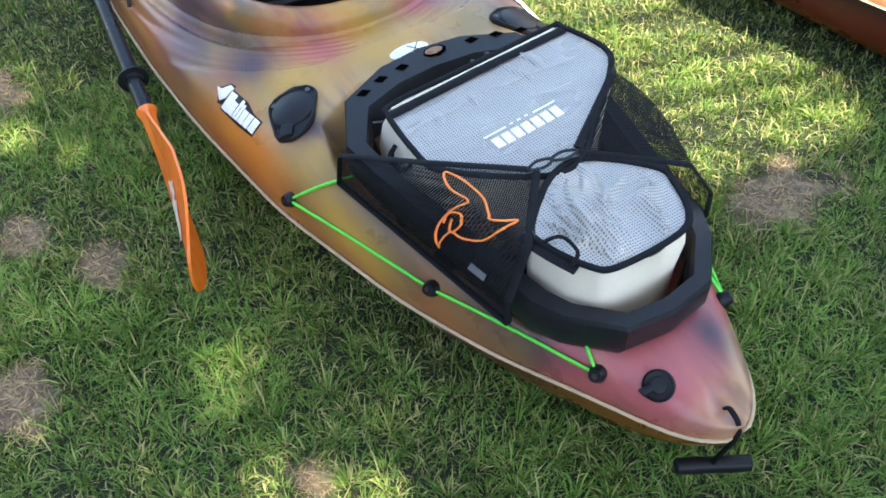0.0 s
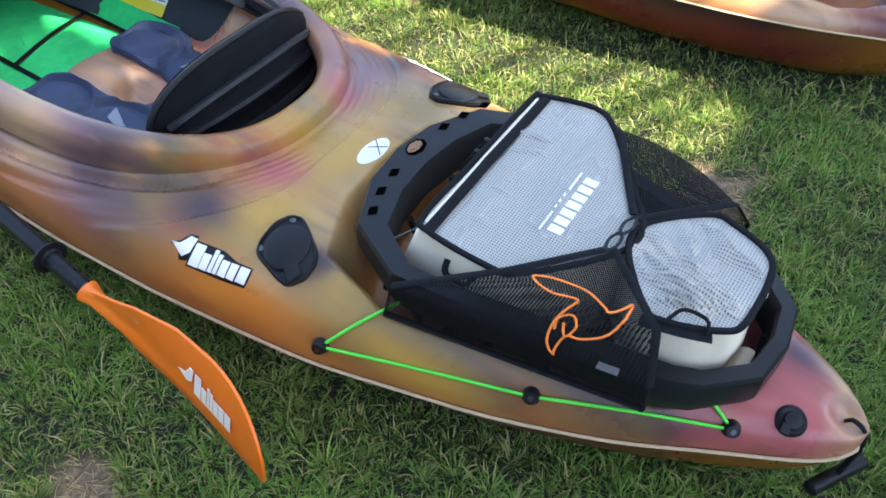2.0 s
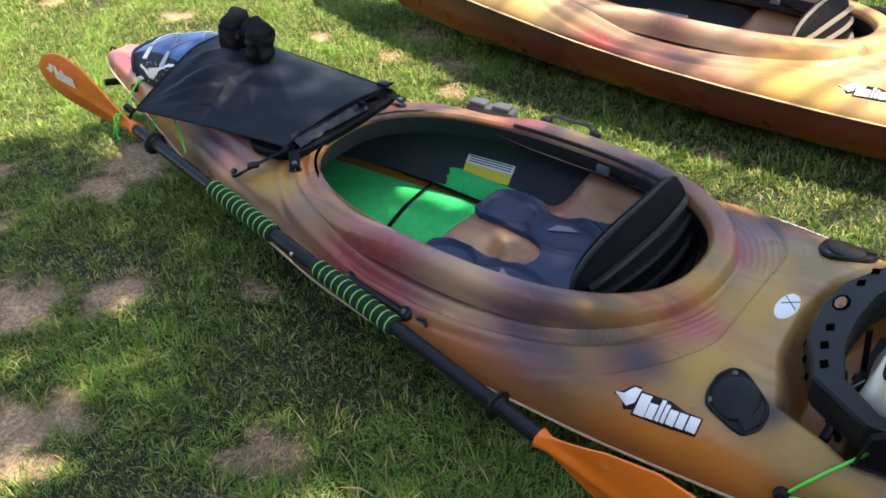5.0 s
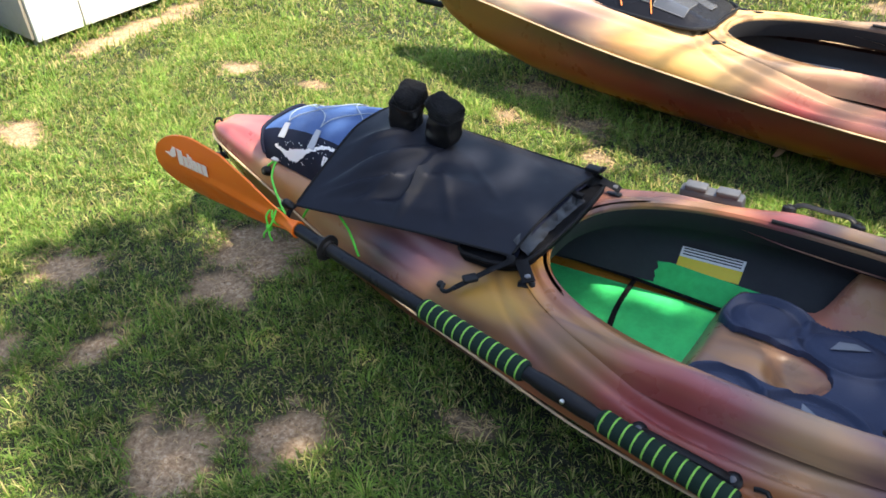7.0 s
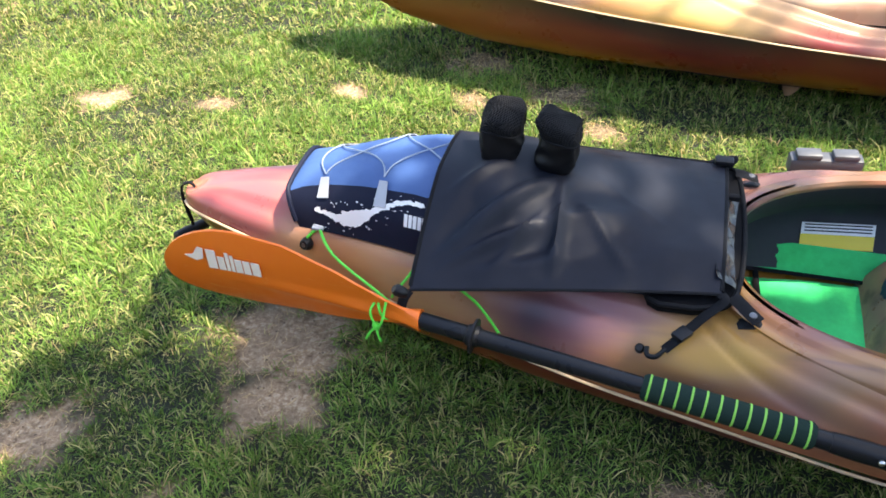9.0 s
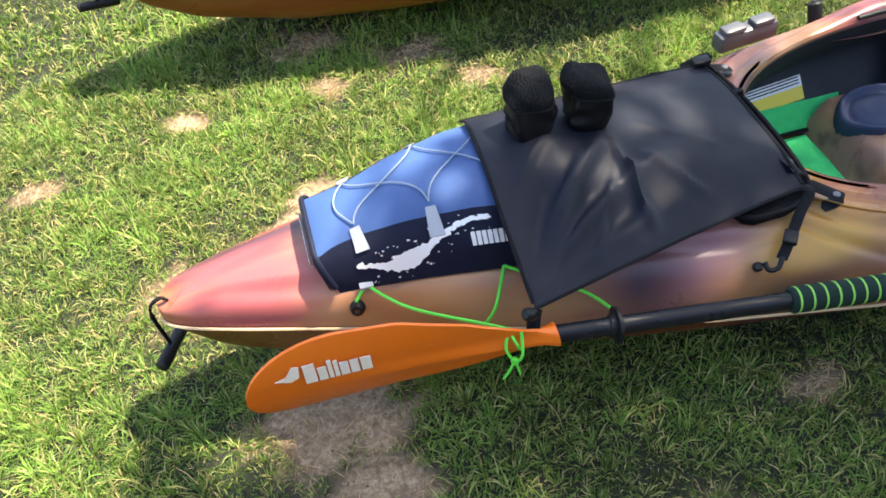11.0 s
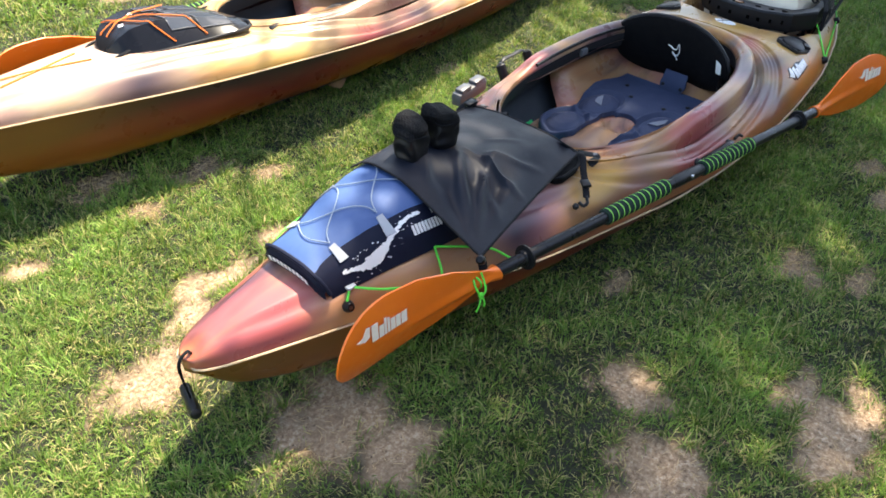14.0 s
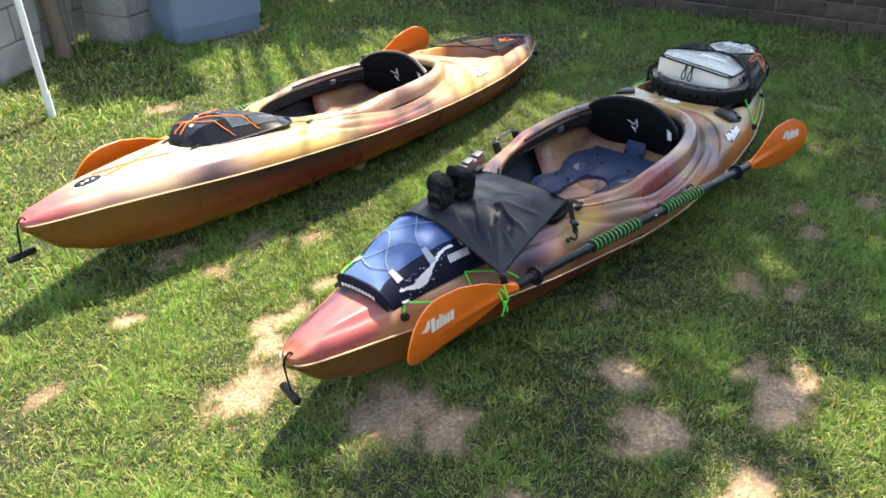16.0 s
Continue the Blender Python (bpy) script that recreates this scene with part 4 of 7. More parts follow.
# shared fittings of both boats; (x, y) in each boat's own plan
def dress(root, cy, deck_material, pad_material, pad_label, rear_material, well):
    pan = seat(root, cy, pad_material, SEAT_PLASTIC, pad_label)
    for ob in [pan] + list(pan.children_recursive):
        ob.data.transform(Matrix.Translation((-0.020, 0, 0)))
    backrest(root, cy - 0.010, FABRIC, rear_material)
    for side in (1, -1):
        decal(root, "maker_mark", 0.960, side * 0.333, 0.811, side * 0.310, 0.048, well)
        # foam liner on the inner wall, with a rounded rear end
        xs = np.linspace(1.36, 2.25, 40)
        rows = []
        for x in xs:
            w, drop = float(half_at(x)), 0.03 * float(step(1.46, 1.36, x))
            rows.append([(x, side * (w * float(np.interp(0.055 + drop + (0.135 - 2 * drop) * t, [0.05, 0.142, 0.19], [0.70, 0.94, 0.925])) - 0.012), 0.055 + drop + (0.135 - 2 * drop) * t) for t in np.linspace(0, 1, 11)])
        liner = part("side_liner", grid(rows), LINER, root, "dark foam side liner")
        if side < 0:
            def lab(x, t):
                z = 0.055 + 0.135 * t
                return Vector((x, -(float(half_at(x)) * float(np.interp(z, [0.05, 0.142, 0.19], [0.70, 0.94, 0.925])) - 0.016), z))
            part("warning_label", slab([lab(1.753, 0.56), lab(1.753, 0.43), lab(1.612, 0.43), lab(1.612, 0.56)], 0.0012, 0, (0, 1, 0.1)), STICKER, liner, "white part of a warning label")
            part("warning_label", slab([lab(1.753, 0.426), lab(1.753, 0.27), lab(1.612, 0.27), lab(1.612, 0.426)], 0.0012, 0, (0, 1, 0.1)), YELLOW, liner, "yellow part of a warning label")
            for k in range(3):
                t = 0.55 - 0.036 * k
                out = Vector((0, 0.0015, 0))
                part("print_bar", slab([lab(1.747, t) + out, lab(1.747, t - 0.014) + out, lab(1.618, t - 0.014) + out, lab(1.618, t) + out], 0.0006, 0, (0, 1, 0.1)), INK, liner)
    # dark edging round the fore part of the cockpit rim
    fore = [p for p in superellipse(HOLE_X, 0, HOLE_A - 0.002, HOLE_B - 0.002, HOLE_P, 160, RIM_Z + 0.001)]
    part("rim_edging", tube([p + Vector((0, 0, 0.0015)) for p in fore[104:126]], 0.0052, 8, flat=0.9), BLACK, root, "black rubber edging on the rim")
    for sx, sy in ((1.879, 0.186), (1.881, -0.175)):
        body = part("cover_snap", deck_plate(rounded([(sx - 0.014, sy - 0.008), (sx + 0.016, sy - 0.008), (sx + 0.016, sy + 0.008), (sx - 0.014, sy + 0.008)], 2), 0.0, 0.003, 0.001, well), BLACK, root)
    # carry handle and latch on the far side, strap and cleat on the near side
    for side in (1, -1):
        a, b = on_deck(1.572, side * 0.326, 0.004, well)[0], on_deck(1.408, side * 0.334, 0.004, well)[0]
        up = Vector((0, side * 0.010, 0.014))
        if side < 0:
            a, b = Vector((1.564, -0.364, 0.244)), Vector((1.425, -0.370, 0.242))
        if side > 0 and root is KAYAK_B:
            continue
        handle = part("carry_handle", tube(smooth_path([a, a * 0.85 + b * 0.15 + up, (a + b) / 2 + up, a * 0.15 + b * 0.85 + up, b], 5), 0.010 if side > 0 else 0.008, 8, flat=0.7 if side > 0 else 0.45), BLACK, root, "black moulded carry handle")
        for q in (a, b):
            part("bolt", lathe([(0.006, 0.009), (0.006, 0.013), (0.003, 0.014)], q, (0, side * 0.5, 1), 10), DARKSTEEL, handle)
            part("anchor", lathe([(0.015, -0.004 if side > 0 else -0.042), (0.015, 0.006), (0.010, 0.010)], q, (0, side * 0.5, 1), 14), BLACK, handle)
        c, n = on_deck(1.361, side * 0.334, 0.003, well)
        part("cleat", tube([c + Vector((0.014, 0, 0.004)), c + Vector((0.005, 0, 0.007)), c + Vector((-0.006, 0.003, 0.011)), c + Vector((-0.016, 0.008, 0.004))], 0.0042, 8), BLACK, root)


SLEEK = Mat("coated_black_cloth").grain((0.011, 0.011, 0.013), 300, 0.3, 0.42, 0.3, 0.0006).m
dress(KAYAK_A, -0.018, PLASTIC_A, NAVY, "dark blue moulded foam seat pad", SLEEK, True)
for side in (1, -1):
    hatch(KAYAK_A, 0.781, side * 0.231, side)
    stops = [knob(KAYAK_A, x, side * y) for x, y in ((0.667, 0.302), (0.369, 0.216), (0.126, 0.110))]
    start, end = Vector((0.584, side * 0.224, 0.264)), Vector((0.180, side * 0.105, 0.252))
    for a, b in ((start, stops[0]), (stops[0], stops[1]), (stops[1], stops[2]), (stops[2], end)):
        mid = (a + b) / 2
        lift = max(0.0, float(deck_z(mid.x, mid.y, False)) + 0.003 - mid.z)
        part("bungee_cord", tube(smooth_path([a, mid + Vector((0, 0, lift + 0.002)), b], 6), 0.0026, 8), LIME, KAYAK_A, "lime green elastic cord")
part("oval_sticker", deck_plate(disc(0.803, -0.006, 0.018, 28, 2.1), -0.0005, 0.0012, 0.0004), STICKER, KAYAK_A, "white oval sticker with a thin cross")
for a, b in (((0.789, -0.028), (0.815, -0.008)), ((0.816, -0.030), (0.788, -0.004))):
    part("sticker_line", tube([on_deck(*a, 0.0014)[0], on_deck(*b, 0.0014)[0]], 0.0009, 6), INK, KAYAK_A)
p, n = on_deck(0.064, 0.063, 0.0)
plug = part("drain_plug", lathe([(0.0215, -0.002), (0.0215, 0.003), (0.0185, 0.006), (0.0165, 0.0045), (0.0120, 0.0045), (0.0110, 0.009), (0.009, 0.010)], p, n, 22), BLACK, KAYAK_A, "black drain plug")
part("pull_tab", box(p.x + 0.002, p.y + 0.016, p.z + 0.004, 0.012, 0.024, 0.004, 0.001), BLACK, plug)
grab_handle(KAYAK_A, 0.004, -1, (-0.026, 0.022, 0.112), (0.5, 0.87, 0.0))
grab_handle(KAYAK_A, 2.945, 1, (2.974, 0.008, 0.152), (0.34, 0.92, 0.20))
for side in (1, -1):
    knob(KAYAK_A, 2.655, side * 0.118)
LATCH = Mat("slate_plastic").grain((0.055, 0.058, 0.066), 120, 0.3, 0.45, 0.15, 0.0006).m
latch = part("side_latch", box(1.728, -0.352, 0.226, 0.142, 0.036, 0.040, 0.008, 7), LATCH, KAYAK_A, "grey plastic latch on the deck's edge")
for dx in (-0.035, 0.035):
    part("clamp", box(1.728 + dx, -0.350 + dx * 0.12, 0.250, 0.050, 0.030, 0.014, 0.005, 7), LATCH, latch)

mat = thing("floor_mat", (1.95, -0.02, 0.03), "bright green ribbed cockpit floor mat", "mat")
GREEN = Mat("green_mat", (0.01, 0.30, 0.075), 0.85)
gv = GREEN.coords()
GREEN.set(GREEN.b, "Base Color", GREEN.mix(GREEN.noise(gv, 45, 5), (0.012, 0.36, 0.09), (0.028, 0.68, 0.20)))
GREEN.bump(GREEN.noise(gv, 300, 3), 0.5, 0.0015)
for y0, y1, x1 in ((-0.244, -0.206, 1.93), (-0.198, 0.022, 2.40), (0.032, 0.200, 2.30)):
    rows = []
    for x in np.linspace(1.54, x1, 60):
        w = float(half_at(x))
        row = []
        for t in np.linspace(0, 1, 13):
            y = max(-0.76 * w if x1 < 2 else -0.60 * w, min(0.60 * w, y0 + (y1 - y0) * t))
            row.append((x, y - 0.004, 0.042 + 0.0012 * noise.noise(Vector((x * 14, t * 5, y0 * 9))) + 1.25 * max(0.0, abs(y) - 0.200)))
        rows.append(row)
    part("mat_panel", grid(rows), GREEN.m, mat)
for pts in ([(1.54, -0.206, 0.050), (1.82, -0.206, 0.052), (2.05, -0.190, 0.058)], [(1.57, 0.026, 0.046), (2.20, 0.026, 0.046)], [(1.83, -0.200, 0.050), (1.82, -0.09, 0.047), (1.79, 0.02, 0.047)]):
    part("mat_strap", tube(smooth_path(pts, 8), 0.0062, 6, flat=0.4), WEBBING, mat, "dark webbing across the mat")


# ---- stern rack and cooler bag ----
RACK = Mat("rack_plastic").grain((0.0115, 0.0120, 0.0135), 140, 0.35, 0.38, 0.2, 0.0006).m
rack = thing("stern_rack", (0.43, -0.012, 0.14), "black plastic cargo rack in the kayak's tank well", "cargo rack")
RING_OUT = [(0.752, 0.0), (0.742, 0.078), (0.700, 0.165), (0.605, 0.213), (0.53, 0.206), (0.22, 0.148), (0.180, 0.128), (0.122, 0.070), (0.112, 0.0)]
RING_IN = [(0.690, 0.0), (0.684, 0.070), (0.660, 0.140), (0.592, 0.182), (0.52, 0.175), (0.228, 0.120), (0.195, 0.105), (0.146, 0.056), (0.138, 0.0)]


def ring(pts, z, grow=0.0):
    full = [(x, y) for x, y in pts] + [(x, -y) for x, y in pts[-2:0:-1]]
    cx = 0.43
    return [Vector((cx + (x - cx) * (1 + grow), y * (1 + grow) - 0.012, z + 0.030 * (x - 0.12))) for x, y in full]


RZ = 0.293
rows = [ring(RING_OUT, RZ - 0.066, -0.03), ring(RING_OUT, RZ - 0.045), ring(RING_OUT, RZ - 0.006), ring(RING_OUT, RZ, -0.012), ring(RING_IN, RZ + 0.001, 0.012), ring(RING_IN, RZ - 0.006), ring(RING_IN, RZ - 0.066)]
part("rim", grid(rows, True, True), RACK, rack, "heavy black moulded rim", 25)
# flat black plates paint the dark of the fore edge's cut-outs and outer wall's slots
HOLE_DARK = Mat("painted_hole_dark", (0.0015, 0.0015, 0.0015), 1.0, Specular_IOR_Level=0.0).m
def rim_z(x):
    return RZ + 0.0012 + 0.030 * (x - 0.12)
for x, y in ((0.719, 0.036), (0.711, 0.080), (0.696, 0.120), (0.719, -0.100), (0.710, -0.144), (0.696, -0.186)):
    t = Vector((-0.35 * (y + 0.03) * 4, 1, 0)).normalized()
    o = Vector((t.y, -t.x, 0))
    c = Vector((x, y, rim_z(x)))
    part("slot", slab([c - t * 0.012 - o * 0.004, c + t * 0.004 - o * 0.008, c + t * 0.012 + o * 0.003, c - t * 0.004 + o * 0.007], 0.0004, 0.0, (0, 0, 1)), HOLE_DARK, rack)
part("grip_hole", slab([Vector((0.726 + 0.014 * math.cos(a), -0.032 + 0.022 * math.sin(a), rim_z(0.726))) for a in np.linspace(0, 2 * math.pi, 9)[:-1]], 0.0006, 0, (0, 0, 1)), HOLE_DARK, rack, "black plate for the dark rim of an oval opening")
part("grip_hole", slab([Vector((0.727 + 0.009 * math.cos(a), -0.030 + 0.017 * math.sin(a), rim_z(0.726) + 0.0006)) for a in np.linspace(0, 2 * math.pi, 9)[:-1]], 0.0010, 0, (0, 0, 1)), PLASTIC_A, rack, "plate in deck plastic for the deck seen through an opening")
for y in (-0.17, -0.135, -0.09, -0.045, 0.02, 0.055, 0.09, 0.125):
    x = float(np.interp(abs(y + 0.012), [0, 0.078, 0.165], [0.753, 0.743, 0.7005]))
    part("wall_slot", box(x - 0.0012, y, RZ - 0.014, 0.004, 0.010, 0.012, 0.0, -20 * math.copysign(1, y) if abs(y) > 0.08 else -6 * math.copysign(1, y)), HOLE_DARK, rack)
# floor and lattice
for k in range(9):
    x = 0.17 + k * 0.062
    w = float(np.interp(x, [0.13, 0.2, 0.55, 0.68], [0.05, 0.10, 0.17, 0.14]))
    part("floor_slat", box(x, -0.012, 0.165, 0.016, 2 * w, 0.010, 0.002), BLACK, rack)
for y in (-0.09, -0.03, 0.03, 0.09):
    part("floor_rail", box(0.41, y - 0.012, 0.158, 0.54, 0.012, 0.010, 0.002), BLACK, rack)
for x, y in ((0.66, 0.145), (0.60, 0.182), (0.45, 0.165), (0.30, 0.138), (0.19, 0.105), (0.146, 0.04), (0.68, 0.06)):
    for s in (1, -1):
        part("strut", tube([(x, s * y - 0.012, RZ - 0.048), (x - 0.012, s * (y - 0.018) - 0.012, 0.163)], 0.006, 6), BLACK, rack)
for s in (1, -1):
    part("wire_hook", tube([(0.655, s * 0.14 - 0.012, RZ - 0.01), (0.64, s * 0.10 - 0.012, RZ - 0.012), (0.65, s * 0.10 - 0.012, RZ - 0.05), (0.62, s * 0.10 - 0.012, 0.19)], 0.0018, 6), DARKSTEEL, rack)
    foot = part("mounting_foot", box(0.385, s * 0.176 - 0.010, 0.232, 0.036, 0.016, 0.022, 0.003, s * 13), BLACK, rack)
    part("bolt", lathe([(0.005, 0), (0.005, 0.003)], (0.385, s * 0.184 - 0.010, 0.230), (0, s, 0.3), 10), STEEL, foot)

CANVAS = Mat("off_white_canvas").grain((0.74, 0.63, 0.48), 260, 0.16, 0.8, 0.4, 0.0008)
CANVAS = CANVAS.m


def film_top():
    """Silvery ripstop seen through a clear film: a fine grid, creases, and a glossy skin."""
    k = Mat("silver_ripstop", rough=0.34, metal=0.12)
    v = k.coords()
    x, y, z = k.split(v)
    cells = k.math("MULTIPLY", k.math("SINE", k.math("MULTIPLY", k.math("ADD", x, y), 720.0)), k.math("SINE", k.math("MULTIPLY", k.math("SUBTRACT", x, y), 720.0)))
    soft = k.noise(k.coords((1.0, 0.30, 1.0), (0, 0, 25)), 16, 2, 0.45, 0.2)
    fold = k.math("ABSOLUTE", k.math("SUBTRACT", k.noise(k.coords((1.0, 0.28, 1.0), (0, 0, 38)), 15, 2, 0.45, 0.2), 0.5))
    crease = k.math("SUBTRACT", soft, k.math("MULTIPLY", fold, 1.5))
    c = k.mix(k.ramp(cells, [(0.30, 0.0), (0.55, 1.0)]), (0.37, 0.345, 0.305), (0.11, 0.105, 0.098))
    k.set(k.b, "Base Color", c)
    k.set(k.b, "Roughness", k.ramp(crease, [(0.3, 0.22), (0.7, 0.42)]))
    k.set(k.b, "Coat Weight", 0.12)
    k.set(k.b, "Coat Roughness", 0.16)
    k.bump(k.math("ADD", crease, k.math("MULTIPLY", cells, 0.03)), 0.8, 0.012)
    return k.m


RIPSTOP = film_top()


def netting():
    k = Mat("black_netting", (0.006, 0.006, 0.007), 0.8, Specular_IOR_Level=0.15)
    x, y, z = k.split(k.coords())
    s = k.math("ADD", x, k.math("MULTIPLY", z, 0.4))
    t = k.math("ADD", k.math("MULTIPLY", y, 0.8), z)
    cells = k.math("MULTIPLY", k.math("SINE", k.math("MULTIPLY", k.math("ADD", s, t), 760.0)), k.math("SINE", k.math("MULTIPLY", k.math("SUBTRACT", s, t), 760.0)))
    hole = k.math("GREATER_THAN", k.math("ABSOLUTE", cells), 0.50)
    clear = k.n.new("ShaderNodeBsdfTransparent")
    both = k.n.new("ShaderNodeMixShader")
    k.l.new(k.math("MULTIPLY", hole, 0.85), both.inputs[0])
    k.l.new(k.b.outputs[0], both.inputs[1])
    k.l.new(clear.outputs[0], both.inputs[2])
    k.l.new(both.outputs[0], k.n["Material Output"].inputs[0])
    return k.m


NET = netting()
bag = thing("cooler_bag", (0.40, -0.02, 0.175), "soft white cooler bag with a silver top in the rack", "cooler bag")
FORE = [(0.614, 0.112), (0.612, 0.0), (0.608, -0.172), (0.596, -0.190), (0.515, -0.208), (0.47, -0.185), (0.395, -0.095), (0.352, -0.040), (0.350, 0.010), (0.395, 0.072), (0.455, 0.128), (0.49, 0.138), (0.59, 0.132)]
AFT = [(0.348, 0.015), (0.348, -0.045), (0.282, -0.112), (0.245, -0.112), (0.194, -0.090), (0.174, -0.052), (0.174, 0.044), (0.194, 0.074), (0.255, 0.100), (0.290, 0.092)]


def bag_block(name, outline, z0, z1, label, sag, lean, ruffle, rake=0.0):
    """A soft box: canvas sides that bulge, a creased top sheet and dark piping along the seam."""
    pts = [(p.x, p.y) for p in smooth_path([(x, y, 0) for x, y in outline], 12, True)]
    cx, cy = sum(p[0] for p in pts) / len(pts), sum(p[1] for p in pts) / len(pts)

    def at(p, k, z):
        y = cy + (p[1] - cy) * k
        up = max(0.0, (z - z0) / (z1 - z0))
        fwd = rake * max(0.0, 1 - up) * float(step(0.56, 0.61, p[0]))
        return Vector((cx + (p[0] - cx) * k + fwd, y, z - lean * (y + 0.03) * up))
    side = [[at(p, k, z) + 0.009 * noise.noise_vector(Vector((p[0] * 18, p[1] * 18, z * 25))) for p in pts] for k, z in ((0.90, z0), (0.97, z0 + 0.03), (1.0, z0 + 0.5 * (z1 - z0)), (1.01, z1 - 0.035), (1.0, z1 - 0.012), (0.99, z1))]
    body = part(name, grid(side, False, True, False), CANVAS, bag, label, 60)
    rows = []
    for k in np.linspace(0.992, 0.02, 40):
        row = []
        for p in pts:
            q = at(p, k, z1 + sag * (1 - k * k))
            calm = (1 - k**6) * (1 - 0.85 * math.exp(-(((q.x - 0.447) / 0.045) ** 2 + ((q.y + 0.015) / 0.09) ** 2)))
            q.z += calm * ruffle(q.x, q.y)
            row.append(q)
        rows.append(row)
    part("top_sheet", grid(rows, False, True, True), RIPSTOP, body, "creased silver ripstop sheet", 80)
    part("piping", tube([at(p, 1.0, z1 + 0.001) for p in pts], 0.0050, 8, closed=True, flat=0.8), WEBBING, body)
    return body, pts, at


def gathers(x, y):
    """Short gathers that run in from the zip's edge, and a few long soft folds."""
    wave = math.sin(y * 150 + 5 * noise.noise(Vector((x * 9, y * 22, 1)))) * noise.noise(Vector((y * 26, x * 8, 4)))
    return 0.020 * wave * float(step(0.46, 0.58, x)) + 0.006 * noise.noise(Vector((x * 20 + y * 9, y * 14, 3.1))) + 0.0035 * noise.noise(Vector((x * 12, y * 55, 7)))


def wrinkles(x, y):
    """Long wrinkles along the bag, sharper towards its end."""
    fold = 1 - 2.6 * abs(noise.noise(Vector((y * 34 + 2.5 * noise.noise(Vector((x * 10, y * 8, 2))), x * 7, 5))))
    return 0.0115 * fold * abs(fold) + 0.006 * noise.noise(Vector((x * 26, y * 20, 8))) - 0.004


def top_z(y):
    return 0.358 - 0.10 * (y + 0.03)


fore, fpts, fat = bag_block("main_block", FORE, 0.175, 0.358, "off-white canvas main compartment", -0.004, 0.10, gathers, 0.055)
aft, apts, aat = bag_block("rear_block", AFT, 0.185, 0.357, "off-white canvas rear compartment", 0.006, 0.0, wrinkles)
part("fore_band", slab([(0.607, 0.119, top_z(0.119) + 0.0010), (0.602, -0.178, top_z(-0.178) + 0.0010), (0.597, -0.178, top_z(-0.178) + 0.002), (0.602, 0.122, top_z(0.122) + 0.002)], 0.0016, 0.0004, (0, 0, 1)), CANVAS, fore, "off-white stitching band along the top's edge")
part("piping", tube([(0.5935, 0.129, top_z(0.129) + 0.0020), (0.5925, -0.03, top_z(-0.03) + 0.0030), (0.5890, -0.186, top_z(-0.186) + 0.0020)], 0.0088, 8, flat=0.30), WEBBING, fore)
# two cord pulls that hang from the zip down the front
for y in (-0.036, -0.064):
    z = top_z(y)
    part("zip_slider", box(0.620, y, z - 0.006, 0.010, 0.009, 0.012, 0.002), BLACK, fore)
    part("zip_pull", tube(smooth_path([(0.622, y, z - 0.008), (0.634, y - 0.006, z - 0.026), (0.642, y - 0.008, z - 0.046), (0.645, y, z - 0.056), (0.642, y + 0.008, z - 0.046), (0.634, y + 0.006, z - 0.026), (0.622, y, z - 0.008)], 4), 0.0024, 6), WEBBING, fore, "black cord zip pull")
# maker's bars on the top: a row of white blocks and two thin lines
for k in range(7):
    y = -0.074 + k * 0.0170
    part("top_bar", slab([(0.437, y, top_z(y) - 0.0005), (0.458, y, top_z(y) - 0.0005), (0.458, y + 0.0130, top_z(y + 0.013) - 0.0005), (0.437, y + 0.0130, top_z(y + 0.013) - 0.0005)], 0.0022, 0.0004, (0, 0.1, 1)), STICKER, fore)
for x, y0, y1 in ((0.466, -0.078, -0.040), (0.466, 0.008, 0.046), (0.467, -0.031, -0.025), (0.467, -0.018, -0.012), (0.467, -0.005, 0.001)):
    part("top_line", slab([(x, y0, top_z(y0) - 0.0005), (x + 0.0024, y0, top_z(y0) - 0.0005), (x + 0.0024, y1, top_z(y1) - 0.0005), (x, y1, top_z(y1) - 0.0005)], 0.0022, 0, (0, 0.1, 1)), STICKER, fore)
part("side_handle", tube(smooth_path([(0.55, 0.146, 0.326), (0.545, 0.158, 0.312), (0.515, 0.158, 0.308), (0.505, 0.146, 0.322)], 5), 0.0048, 6, flat=0.6), WEBBING, fore)
part("rear_loop", tube(smooth_path([(0.206, 0.092, 0.360), (0.214, 0.078, 0.369), (0.244, 0.080, 0.370), (0.256, 0.100, 0.361)], 5), 0.0028, 6), WEBBING, aft, "black carrying loop")
part("rear_strap", tube(smooth_path([(0.286, 0.110, 0.350), (0.24, 0.104, 0.357), (0.20, 0.088, 0.355)], 5), 0.010, 6, flat=0.2), WEBBING, aft)
part("end_flap", slab([(0.166, -0.03, 0.235), (0.166, 0.03, 0.235), (0.178, 0.05, 0.205), (0.178, -0.05, 0.205)], 0.02, 0.006, (-1, 0, 0)), CANVAS, aft)


